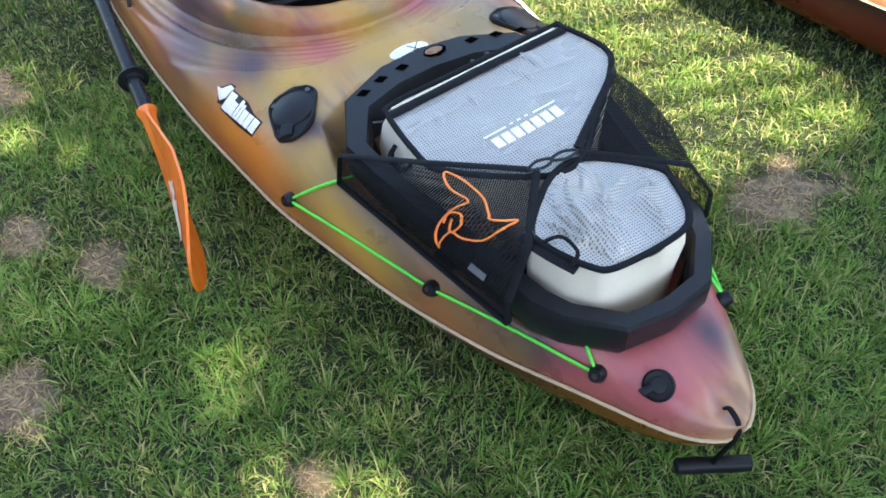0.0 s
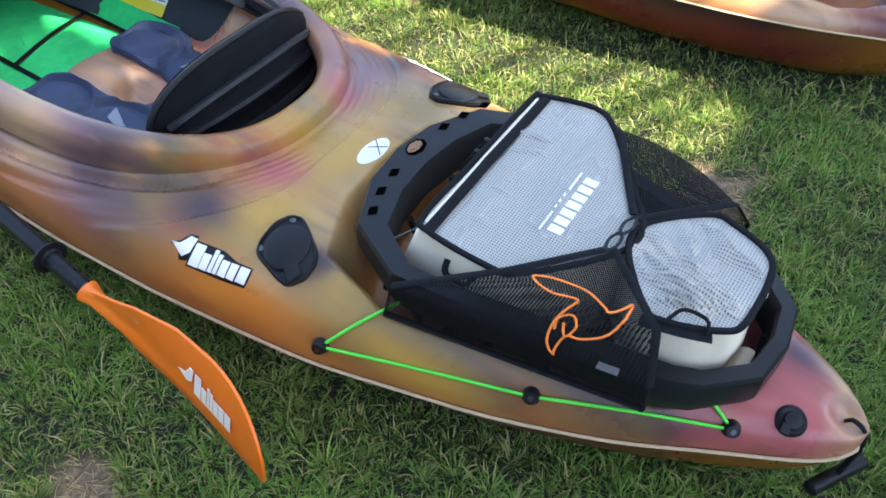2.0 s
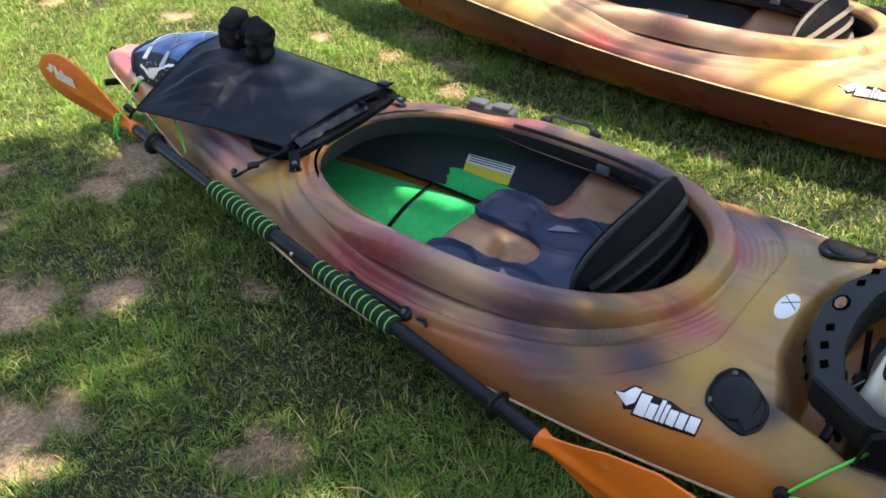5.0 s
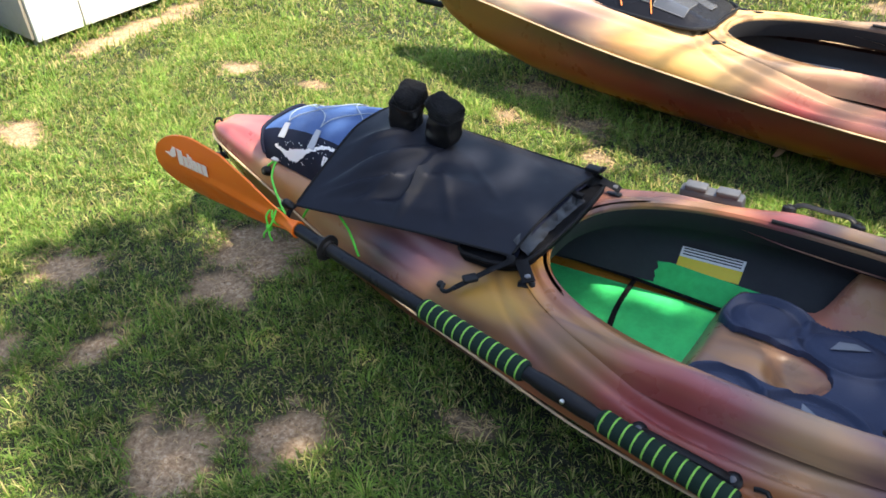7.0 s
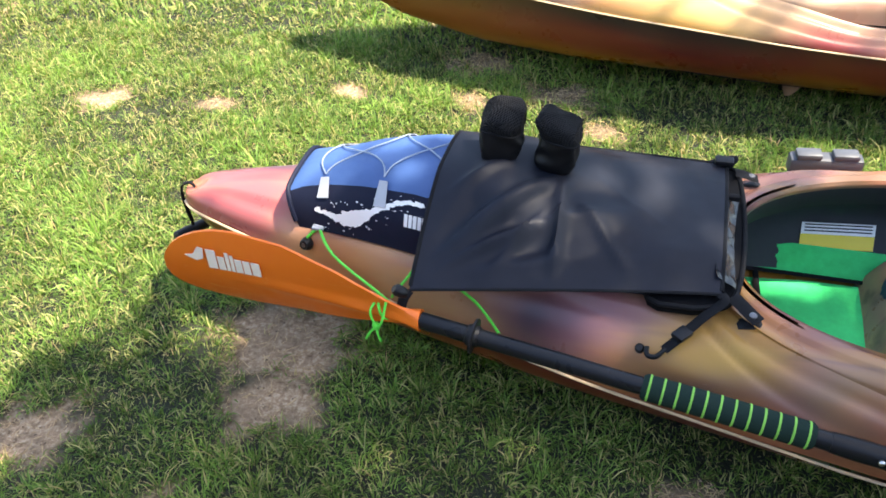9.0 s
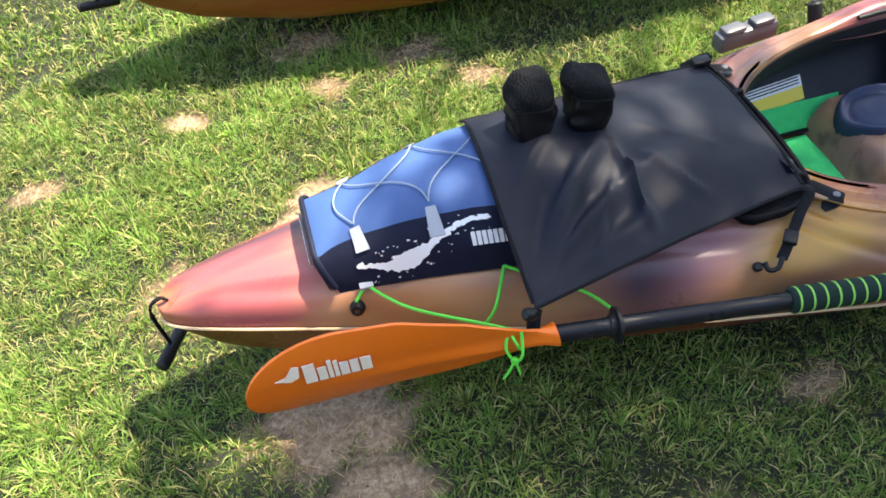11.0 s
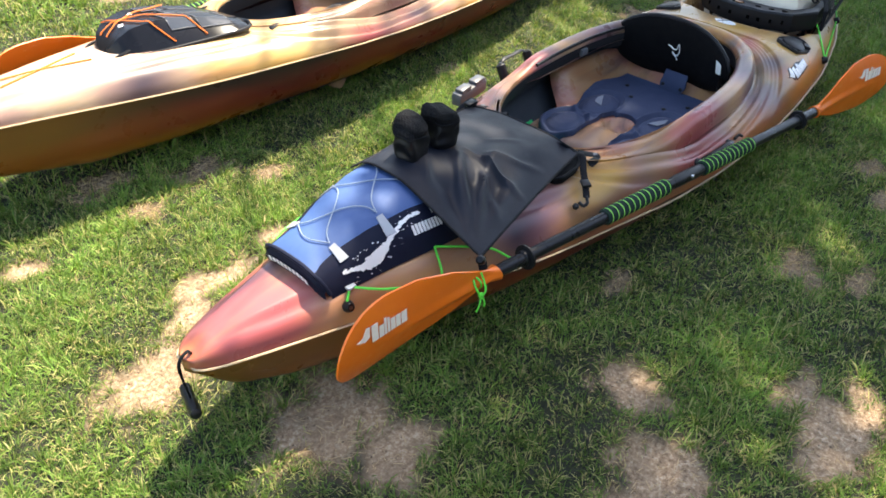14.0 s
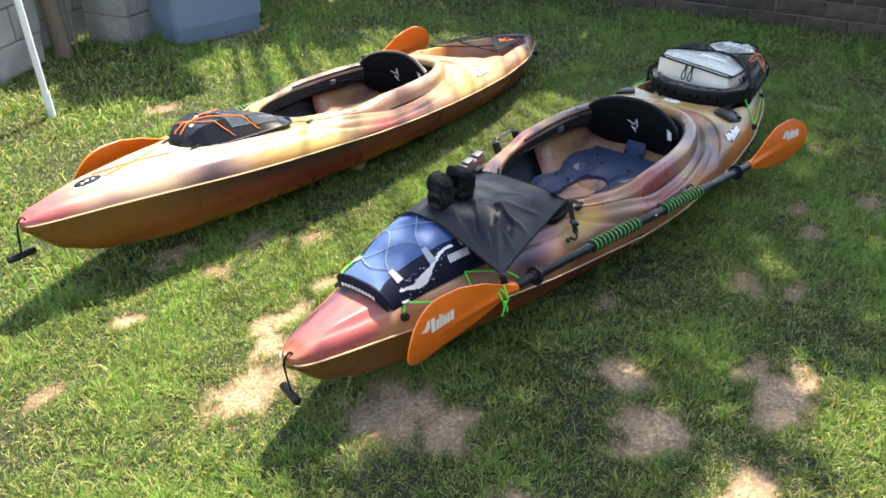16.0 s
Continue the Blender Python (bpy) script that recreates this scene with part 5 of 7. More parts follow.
def flap(side):
    """A net wing hooked under the rack's rim and drawn up over the bag's edge to the middle."""
    wing = thing("net_wing", (0.40, side * 0.2, 0.25), "black net wing stretched over the cooler bag and rack rim" if side < 0 else "black net wing with an orange outline stretched over the bag", "net", "net wings")
    fore_edge = [(0.600, 0.222, 0.250), (0.590, 0.218, 0.312), (0.458, 0.142 if side > 0 else 0.156, 0.360 if side > 0 else 0.380), (0.366, 0.034 if side > 0 else 0.016, 0.364)]
    rear_edge = [(0.234, 0.162, 0.258), (0.237, 0.162, 0.305), (0.258, 0.120 if side > 0 else 0.128, 0.360), (0.362, 0.030 if side > 0 else 0.014, 0.364)]

    def edge(pts, v):
        p = [np.interp(v, [0, 0.2, 0.55, 1.0], [q[k] for q in pts]) for k in range(3)]
        return Vector((p[0], p[1] if side > 0 else -p[1] - 0.026, p[2]))

    def at(u, v):
        q = edge(fore_edge, v).lerp(edge(rear_edge, v), u)
        b = 4 * u * (1 - u)
        q += Vector((0, side * 0.012, 0.010)) * b * math.sin(math.pi * v)
        return q
    us, vs = np.linspace(0, 1, 25), np.linspace(0, 0.995, 31)
    part("net", grid([[at(u, v) for u in us] for v in vs]), NET, wing, "black open netting", 70)
    for u in (0.0, 1.0):
        part("binding", tube([at(u, v) + Vector((0, 0, 0.001)) for v in vs], 0.0060, 6, flat=0.35), WEBBING, wing)
    part("binding", tube([at(u, 0.0) for u in us], 0.0055, 6, flat=0.5), WEBBING, wing)
    return wing, at


wing, wat = flap(1)


def outline(pts, name):
    """An outline in thick orange stitching on the near wing; its points as shares along and up the wing."""
    part(name, tube([wat(s, v) + Vector((0, 0.003, 0.0035)) for s, v, _ in smooth_path([(s, v, 0) for s, v in pts], 6)], 0.0019, 6, flat=0.6), ORANGE_CORD, wing, "orange stitched outline")


outline([(0.66, 0.18), (0.6, 0.26), (0.54, 0.4), (0.52, 0.48), (0.5, 0.56), (0.36, 0.54), (0.22, 0.56), (0.14, 0.6), (0.28, 0.64), (0.54, 0.64), (0.68, 0.58), (0.72, 0.56), (0.9, 0.66), (0.82, 0.56), (0.78, 0.42), (0.7, 0.34), (0.64, 0.32), (0.66, 0.18)], "stitched_outline")
outline([(0.58, 0.34), (0.54, 0.42), (0.58, 0.46), (0.64, 0.4), (0.64, 0.32), (0.58, 0.4)], "stitched_outline")
part("label_patch", slab([wat(0.81, 0.21) + Vector((0, 0.004, 0.002)), wat(0.89, 0.21) + Vector((0, 0.004, 0.002)), wat(0.89, 0.255) + Vector((0, 0.004, 0.003)), wat(0.81, 0.255) + Vector((0, 0.004, 0.003))], 0.001), GREY, wing, "grey woven label")
far, fwat = flap(-1)
for a, b in ((Vector((0.368, 0.040, 0.366)), Vector((0.365, 0.000, 0.368))), (Vector((0.365, 0.004, 0.368)), Vector((0.362, -0.040, 0.366)))):
    m, s = (a + b) / 2, Vector((0.0075, 0, 0))
    part("hook", tube(smooth_path([a, m + s, b, m - s], 5, True), 0.0024, 6, closed=True), BLACK, wing, "black plastic hook")


for ob, d in ((rack, (-0.005, 0.022, 0.006)), (bag, (-0.007, 0.022, 0.004)), (wing, (-0.005, 0.022, 0.002)), (far, (-0.005, 0.022, 0.002))):
    ob.location += Vector(d)


# ---- bow bag and black apron ----
BLUE = Mat("blue_coated_cloth").grain((0.030, 0.078, 0.215), 420, 0.18, 0.66, 0.25, 0.0006).m
DARKCLOTH = Mat("dark_navy_cloth").grain((0.008, 0.010, 0.022), 420, 0.3, 0.6, 0.3, 0.0006).m
VINYL = Mat("clear_vinyl_over_black").grain((0.016, 0.018, 0.022), 40, 0.4, 0.12, 0.5, 0.004).m
deck_bag = thing("deck_bag", (2.35, -0.03, 0.30), "blue and black deck bag laced on the kayak's bow", "bag")
BAG_X = np.array([1.920, 2.10, 2.30, 2.45, 2.55, 2.62, 2.668, 2.698])
BAG_EDGE = np.array([0.130, 0.130, 0.116, 0.093, 0.076, 0.062, 0.062, 0.068])
BAG_FOOT = np.array([0.152, 0.172, 0.168, 0.145, 0.126, 0.112, 0.102, 0.096])
BAG_EDGE_Z = np.array([0.318, 0.338, 0.368, 0.378, 0.370, 0.356, 0.348, 0.338])
BAG_TOP_Z = np.array([0.326, 0.358, 0.402, 0.402, 0.390, 0.372, 0.360, 0.346])
BAG_MID = np.array([0.0, -0.003, -0.008, -0.008, -0.006, -0.002, 0.001, 0.003])


def bag_at(x, v):
    """A point of the bag's skin: v from -1 (far foot) over -0.5 (far edge), 0 (ridge), 0.5 (near edge) to 1 (near foot)."""
    e, f, ze, zt, c = (float(np.interp(x, BAG_X, t)) for t in (BAG_EDGE, BAG_FOOT, BAG_EDGE_Z, BAG_TOP_Z, BAG_MID))
    s, a = math.copysign(1, v), abs(v)
    if a <= 0.5:
        u = a / 0.5
        return Vector((x, c + s * e * u, ze + (zt - ze) * (1 - u**3.0)))
    u = (a - 0.5) / 0.5
    y = c + s * (e + (f - e) * u)
    zf = float(deck_z(x, max(-0.3, min(0.3, y)))) + 0.004
    x -= 0.022 * u * float(step(2.56, 2.69, x))
    return Vector((x, y + s * 0.006 * math.sin(math.pi * u), ze + (min(zf, ze - 0.01) - ze) * u))


xs = np.linspace(1.925, 2.698, 60)
part("top_panel", grid([[bag_at(x, v) for v in np.linspace(-0.5, 0.5, 21)] for x in xs if x > 2.06]), BLUE, deck_bag, "blue coated cloth top", 70)
part("rear_panel", grid([[bag_at(x, v) for v in np.linspace(-0.5, 0.5, 21)] for x in xs if x < 2.08]), DARKCLOTH, deck_bag, "black cloth rear panel", 70)
for s in (1, -1):
    side_panel = part("side_panel", grid([[bag_at(x, s * v) for v in np.linspace(0.5, 1, 9)] for x in xs]), DARKCLOTH, deck_bag, "black cloth side panel", 70)
    if s > 0:
        # a torn white splash printed along the near side
        rng = random.Random(5)
        bm = bmesh.new()

        def blot(x, v, r, k=7):
            ring_pts = []
            for i in range(k):
                a, q = 2 * math.pi * i / k, r * rng.uniform(0.55, 1.3)
                p = bag_at(x + q * 1.5 * math.cos(a), min(0.97, max(0.53, v + q * 5 * math.sin(a))))
                ring_pts.append(bm.verts.new(p + Vector((0, 0.0016, 0.0012))))
            bm.faces.new(ring_pts)
        for i in range(90):
            t = i / 89
            x = 2.645 - 0.215 * t
            centre = 0.77 + 0.10 * math.sin(t * 5.2) - 0.10 * t
            thick = 0.0030 + 0.0085 * math.exp(-(((t - 0.38) / 0.14) ** 2)) + 0.0012 * rng.random()
            blot(x, centre + rng.uniform(-0.015, 0.015), thick)
            if rng.random() < 0.55:
                blot(x, centre + rng.choice((-1, 1)) * rng.uniform(0.05, 0.17), rng.uniform(0.0006, 0.0020), 5)
        part("printed_splash", bm, STICKER, side_panel, "ragged white printed splash")
        for k in range(9):
            a = bag_at(2.462 - 0.0085 * k, 0.80) + Vector((0, 0.0016, 0.001))
            b = bag_at(2.4555 - 0.0085 * k, 0.80) + Vector((0, 0.0016, 0.001))
            c, d = bag_at(2.4555 - 0.0085 * k, 0.69) + Vector((0, 0.0016, 0.001)), bag_at(2.462 - 0.0085 * k, 0.69) + Vector((0, 0.0016, 0.001))
            part("print_bar", slab([a, b, c, d], 0.0006), STICKER, side_panel)
# turned-down front edge with bars of print, and the rolled hem
part("front_hem", tube([bag_at(2.698, v) + Vector((0.002, 0, 0.004)) for v in np.linspace(-0.94, 0.94, 25)], 0.0046, 8), DARKCLOTH, deck_bag, "rolled dark blue front hem")
part("front_flap", grid([[bag_at(2.698, v) + Vector((d, 0, -h)) for v in np.linspace(-0.8, 0.8, 17)] for d, h in ((0.0, 0.0), (0.006, 0.012), (0.002, 0.034), (-0.004, 0.056))]), DARKCLOTH, deck_bag)
for k in range(10):
    v = -0.42 + k * 0.09
    a, b = bag_at(2.698, v) + Vector((0.0125, 0, -0.014)), bag_at(2.698, v + 0.055) + Vector((0.0125, 0, -0.014))
    part("print_bar", slab([a, b, b + Vector((-0.003, 0, -0.012)), a + Vector((-0.003, 0, -0.012))], 0.001), STICKER, deck_bag)
# tabs and lacing
TABS = [(2.630, 0.52), (2.511, 0.54), (2.39, 0.5), (2.630, -0.52), (2.506, -0.56), (2.39, -0.5)]
for x, v in TABS:
    s = math.copysign(1, v)
    part("lace_tab", slab([bag_at(x - 0.012, v + s * 0.14) + Vector((0, s * 0.002, 0.002)), bag_at(x + 0.012, v + s * 0.14) + Vector((0, s * 0.002, 0.002)), bag_at(x + 0.008, v - s * 0.10) + Vector((0, 0, 0.003)), bag_at(x - 0.008, v - s * 0.10) + Vector((0, 0, 0.003))], 0.0018, 0, (0, s * 0.4, 1)), SILVER_PRINT, deck_bag, "grey lace tab")
def laced(x, v, h=0.004):
    return bag_at(x, v) + Vector((0, 0, h))
for a, b, bow in (((2.630, 0.38), (2.630, -0.40), 0.022), ((2.630, 0.38), (2.506, -0.44), 0.0), ((2.630, -0.40), (2.511, 0.40), 0.0), ((2.511, 0.40), (2.39, -0.40), 0.0), ((2.506, -0.44), (2.39, 0.40), 0.0)):
    pts = [laced(a[0] + (b[0] - a[0]) * t + bow * math.sin(math.pi * t) + 0.014 * math.sin(2 * math.pi * t) * (0 if bow else 1), a[1] + (b[1] - a[1]) * t, 0.0045) for t in np.linspace(0, 1, 15)]
    part("lace", tube(pts, 0.0014, 6), CORD, deck_bag, "pale grey-blue lacing cord")
# green cord from the deck to the bag's corner and along to the paddle
for s in (1, -1):
    corner = bag_at(2.650, s * 0.97)
    k1 = Vector((2.655, s * 0.118, 0.246))
    part("corner_loop", box(corner.x, corner.y, corner.z + 0.002, 0.022, 0.018, 0.006, 0.002), SILVER_PRINT, deck_bag)
    part("tie_cord", tube(smooth_path([corner, (corner + k1) / 2 + Vector((0.01, s * 0.006, 0.004)), k1], 5), 0.0028, 6), LIME, deck_bag, "lime green tie cord")
    if s > 0:
        part("tie_cord", tube(smooth_path([corner, Vector((2.58, 0.172, 0.290)), Vector((2.475, 0.246, 0.294)), Vector((2.430, 0.272, 0.288))], 6), 0.0028, 6), LIME, deck_bag, "lime green tie cord")
        part("tie_cord", tube(smooth_path([bag_at(2.42, 0.98), Vector((2.36, 0.190, 0.284)), Vector((2.31, 0.212, 0.262)), Vector((2.270, 0.234, 0.225))], 6), 0.0028, 6), LIME, deck_bag, "lime green tie cord")
        part("tie_cord", tube(smooth_path([bag_at(2.42, 0.98), Vector((2.45, 0.190, 0.262)), Vector((2.47, 0.196, 0.232))], 6), 0.0028, 6), LIME, deck_bag, "lime green tie cord")
    else:
        part("tie_cord", tube(smooth_path([corner, Vector((2.60, -0.165, 0.262)), Vector((2.48, -0.205, 0.245))], 6), 0.0028, 6), LIME, deck_bag, "lime green tie cord")
# the open rear end: a stiff dark frame, a clear pocket, straps to the snaps
base = [(1.975, -0.196), (1.922, -0.192), (1.903, -0.165), (1.893, -0.06), (1.893, 0.05), (1.902, 0.138), (1.924, 0.172), (1.985, 0.190), (2.05, 0.150), (2.05, -0.170)]
part("rear_frame", slab([(x, y, 0.286) for x, y in rounded(base, 4)], 0.018, 0.003, (0, 0, 1)), FABRIC, deck_bag, "stiff black rear base")
part("frame_piping", tube([(x, y, 0.304) for x, y in rounded(base, 4)], 0.0045, 8, closed=True), WEBBING, deck_bag)
part("rear_pocket", grid([[Vector((1.904 + 0.034 * t + 0.006 * math.sin(v * 3), -0.085 + 0.225 * v, 0.3105 + 0.024 * t + 0.006 * noise.noise(Vector((v * 9, t * 3, 1))))) for v in np.linspace(0, 1, 30)] for t in np.linspace(0, 1, 8)]), VINYL, deck_bag, "clear pocket over dark cloth")
part("pocket_divider", box(1.922, -0.076, 0.326, 0.036, 0.012, 0.010, 0.002), WEBBING, deck_bag)
for s, corner, snap in ((1, (1.910, 0.158, 0.306), (1.878, 0.186, 0.298)), (-1, (1.912, -0.172, 0.308), (1.881, -0.176, 0.299))):
    a, b = Vector(corner), Vector(snap)
    d = (b - a).normalized()
    part("snap_strap", tube([a + Vector((0, 0, 0.004)), (a + b) / 2 + Vector((0, 0, 0.004)), b + d * 0.012 + Vector((0, 0, 0.002))], 0.013, 6, flat=0.15), WEBBING, deck_bag, "black snap strap")
    part("snap", lathe([(0.006, 0), (0.006, 0.003), (0.003, 0.004)], b + Vector((0, 0, 0.003)), (0, 0, 1), 12), GREY, deck_bag)

COATED = Mat("black_coated_nylon", rough=0.5, Specular_IOR_Level=0.20)
cv = COATED.coords()
COATED.set(COATED.b, "Base Color", COATED.mix(COATED.noise(cv, 30, 4), (0.0050, 0.0062, 0.0112), (0.0092, 0.0112, 0.0190)))
COATED.set(COATED.b, "Roughness", COATED.ramp(COATED.noise(cv, 14, 4), [(0.3, 0.46), (0.7, 0.60)]))
COATED.bump(COATED.math("ADD", COATED.noise(COATED.coords((1, 0.5, 1), (0, 0, 30)), 11, 2, 0.45, 0.1), COATED.math("MULTIPLY", COATED.noise(cv, 900, 2), 0.05)), 0.4, 0.005)
apron = thing("apron_cover", (2.2, 0.0, 0.34), "black coated nylon apron draped over the bow bag", "apron")


def apron_at(u, v):
    """u: 0 rear edge to 1 fore edge; v: 0 far hem to 1 near hem."""
    x = 1.928 + u * (0.478 + 0.004 * v) + 0.006 * math.sin(v * 3.0) * u
    y0, y1 = -0.182 + 0.050 * u, 0.166 + 0.094 * u**1.15
    y = y0 + (y1 - y0) * v
    c, e = float(np.interp(x, BAG_X, BAG_MID)), float(np.interp(x, BAG_X, BAG_EDGE))
    ze, zt = float(np.interp(x, BAG_X, BAG_EDGE_Z)), float(np.interp(x, BAG_X, BAG_TOP_Z))
    d = (y - c) / e
    ridge = ze + (zt - ze) * max(0.0, 1 - abs(d) ** 3.4) + 0.010
    hem = 0.319 + 0.004 * u if v > 0.5 else 0.320 + 0.045 * u
    if d > 0.75:
        t = (d - 0.75) / max(1e-3, (y1 - c) / e - 0.75)
        top = ze + (zt - ze) * (1 - 0.75**3.4) + 0.010
        z = top + (hem - top) * t ** 1.05
    elif d < -0.8:
        t = (-0.8 - d) / max(1e-3, -0.8 - (y0 - c) / e)
        top = ze + (zt - ze) * (1 - 0.8**3.4) + 0.010
        z = top + (hem - top) * t
    else:
        z = ridge
    edge = min(1.0, 6 * v, 6 * (1 - v), 6 * u, 6 * (1 - u))
    fold = 0.0
    for (u0, v0), (u1, v1), tall in (((0.56, 0.50), (0.54, 0.96), 0.016), ((0.62, 0.52), (0.90, 0.86), 0.011), ((0.58, 0.60), (0.76, 0.95), 0.009), ((0.50, 0.56), (0.30, 0.92), 0.006), ((0.78, 0.40), (0.98, 0.62), 0.006), ((0.45, 0.40), (0.20, 0.66), 0.003)):
        t = max(0.0, min(1.0, ((u - u0) * (u1 - u0) + (v - v0) * (v1 - v0)) / ((u1 - u0) ** 2 + (v1 - v0) ** 2)))
        off = math.hypot(u - u0 - t * (u1 - u0), v - v0 - t * (v1 - v0))
        fold += tall * math.exp(-abs(off / 0.017) ** 1.3) * math.sin(math.pi * (0.12 + 0.76 * t))
    way, far = math.atan2(1 - v, 1 - u + 0.02), math.hypot(1 - v, 1 - u)
    z += edge * 0.013 * (1 - 2 * abs(math.sin(way * 9 + 2 * far))) * math.exp(-(((far - 0.42) / 0.24) ** 2)) * math.exp(-(((way - 0.75) / 0.5) ** 2))
    z += edge * (0.004 * noise.noise(Vector((u * 6, v * 5, 2))) + 1.5 * fold + 0.0060 * math.sin(34 * (u * 0.5 - v * 0.35) + 2 + 2 * u) * math.exp(-(((v - 0.75) / 0.2) ** 2)) * u)
    if abs(d) <= 1:
        z = max(z, ze + (zt - ze) * (1 - abs(d) ** 3.4) + 0.008)
    return Vector((x, y, z))


us, vs = np.linspace(0, 1, 70), np.linspace(0, 1, 56)
bm = grid([[apron_at(u, v) for v in vs] for u in us])
bmesh.ops.solidify(bm, geom=bm.faces[:], thickness=0.0015)
part("sheet", bm, COATED.m, apron, "creased black nylon sheet", 80)
for pts in ([apron_at(0, v) for v in vs[::3]], [apron_at(1, v) for v in vs[::3]], [apron_at(u, 1) for u in us[::3]], [apron_at(u, 0) for u in us[::3]]):
    part("hem", tube(pts, 0.0034, 6, flat=0.6), WEBBING, apron)
tip = apron_at(1, 1)
part("tip_strap", tube(smooth_path([tip, tip + Vector((0.006, 0.010, -0.008)), tip + Vector((0.010, 0.018, -0.022))], 4), 0.010, 6, flat=0.35), WEBBING, apron)
part("cord_lock", lathe([(0.008, -0.012), (0.010, -0.006), (0.010, 0.008), (0.006, 0.013)], tip + Vector((0.012, 0.010, 0.004)), (0.6, 0.3, 0.6), 12), BLACK, apron, "black cord lock")
near = apron_at(0, 1)
part("corner_strap", tube(smooth_path([near, near + Vector((-0.004, 0.012, -0.004)), Vector((1.950, 0.200, 0.300)), Vector((1.982, 0.232, 0.280)), Vector((2.004, 0.252, 0.266))], 6), 0.0085, 6, flat=0.25), WEBBING, apron, "black corner strap")
part("strap_slider", box(1.980, 0.230, 0.285, 0.028, 0.022, 0.008, 0.002, 52), BLACK, apron)
part("strap_hook", tube(smooth_path([(2.002, 0.250, 0.268), (2.014, 0.262, 0.260), (2.028, 0.260, 0.258), (2.030, 0.248, 0.264)], 5), 0.0042, 8), BLACK, apron, "black plastic hook")
anchor = part("deck_eyelet", lathe([(0.008, 0), (0.008, 0.006), (0.005, 0.009)], (2.040, 0.246, 0.254), (0.1, 0.5, 0.8), 12), BLACK, apron)
rear_far = apron_at(0, 0.03)
part("far_strap", tube(smooth_path([rear_far, rear_far + Vector((-0.01, -0.015, 0.012)), rear_far + Vector((0.03, -0.03, -0.015))], 4), 0.009, 6, flat=0.3), WEBBING, apron)
part("far_buckle", box(rear_far.x + 0.006, rear_far.y - 0.004, rear_far.z + 0.010, 0.034, 0.022, 0.010, 0.003), BLACK, apron)


POUCH = Mat("glossy_black_nylon", Specular_IOR_Level=0.35).grain((0.0040, 0.0040, 0.0048), 400, 0.4, 0.42, 0.4, 0.0006).m


def pouch(cx, cy, z0, lean, turn, seed):
    """A boxy, crumpled black pouch standing on the apron, with a slanting net top."""
    rows = []
    for t in np.linspace(0, 1, 22):
        r = 0.0370 * float(np.interp(t, [0, 0.12, 0.5, 0.8, 0.95, 1.0], [0.84, 0.95, 1.0, 1.0, 0.88, 0.66]))
        row = []
        for k in range(40):
            a = 2 * math.pi * k / 40
            c, s = math.cos(a), math.sin(a)
            u, w = r * math.copysign(abs(c) ** 0.55, c), 0.90 * r * math.copysign(abs(s) ** 0.55, s)
            ct, st = math.cos(turn), math.sin(turn)
            q = Vector((cx + lean[0] * t + u * ct - w * st, cy + lean[1] * t + u * st + w * ct, z0 + (0.090 + 0.010 * math.sin(a + seed)) * t))
            pinch = 1 - 2 * abs(noise.noise(Vector((q.x * 28 + seed, q.y * 28, q.z * 34))))
            q += (0.006 * noise.noise_vector(Vector((q.x * 20 + seed, q.y * 20, q.z * 24))) + Vector((u, w, 0)) * 0.18 * (pinch - 0.6)) * min(1, 5 * t)
            row.append(q)
        rows.append(row)
    body = part("pouch", grid(rows[:15], False, True, False), POUCH, apron, "crumpled black cloth pouch", 50)
    top = sum(rows[-1], Vector()) / 40
    cap_rows = rows[14:] + [[p.lerp(top, f) + Vector((0, 0, 0.003 * f)) for p in rows[-1]] for f in (0.25, 0.5, 0.75, 0.95)]
    part("net_cap", grid(cap_rows, False, True, True), CAPNET, body, "black net cap", 50)
    part("draw_hem", tube([p for p in rows[14]], 0.0020, 6, closed=True), WEBBING, body)


CAPNET_M = Mat("dense_black_net", (0.006, 0.006, 0.007), 0.75, Specular_IOR_Level=0.14)
cx_, cy_, cz_ = CAPNET_M.split(CAPNET_M.coords())
dots = CAPNET_M.math("MULTIPLY", CAPNET_M.math("SINE", CAPNET_M.math("MULTIPLY", CAPNET_M.math("ADD", cx_, cz_), 1300.0)), CAPNET_M.math("SINE", CAPNET_M.math("MULTIPLY", CAPNET_M.math("ADD", cy_, cz_), 1300.0)))
CAPNET_M.set(CAPNET_M.b, "Base Color", CAPNET_M.mix(CAPNET_M.ramp(dots, [(0.4, 0.0), (0.6, 1.0)]), (0.003, 0.003, 0.0035), (0.020, 0.020, 0.022)))
CAPNET_M.bump(dots, 0.6, 0.002)
CAPNET = CAPNET_M.m
pouch(2.322, -0.022, 0.404, (-0.008, -0.012), 0.15, 3)
pouch(2.222, -0.022, 0.396, (-0.002, -0.014), -0.15, 8)


# ---- paddles ----
BLADE_M = Mat("orange_blade", rough=0.42)
bv = BLADE_M.coords()
bc = BLADE_M.mix(BLADE_M.noise(bv, 6, 3), (0.74, 0.125, 0.006), (0.82, 0.17, 0.010))
bc = BLADE_M.mix(BLADE_M.ramp(BLADE_M.noise(BLADE_M.coords((1, 1, 3), (20, 0, 40)), 13, 6, 0.7, 1.0), [(0.62, 0.0), (0.72, 0.35)]), bc, (0.85, 0.50, 0.22))
BLADE_M.set(BLADE_M.b, "Base Color", bc)
BLADE_M.set(BLADE_M.b, "Roughness", BLADE_M.ramp(BLADE_M.noise(bv, 25, 4), [(0.3, 0.32), (0.7, 0.55)]))
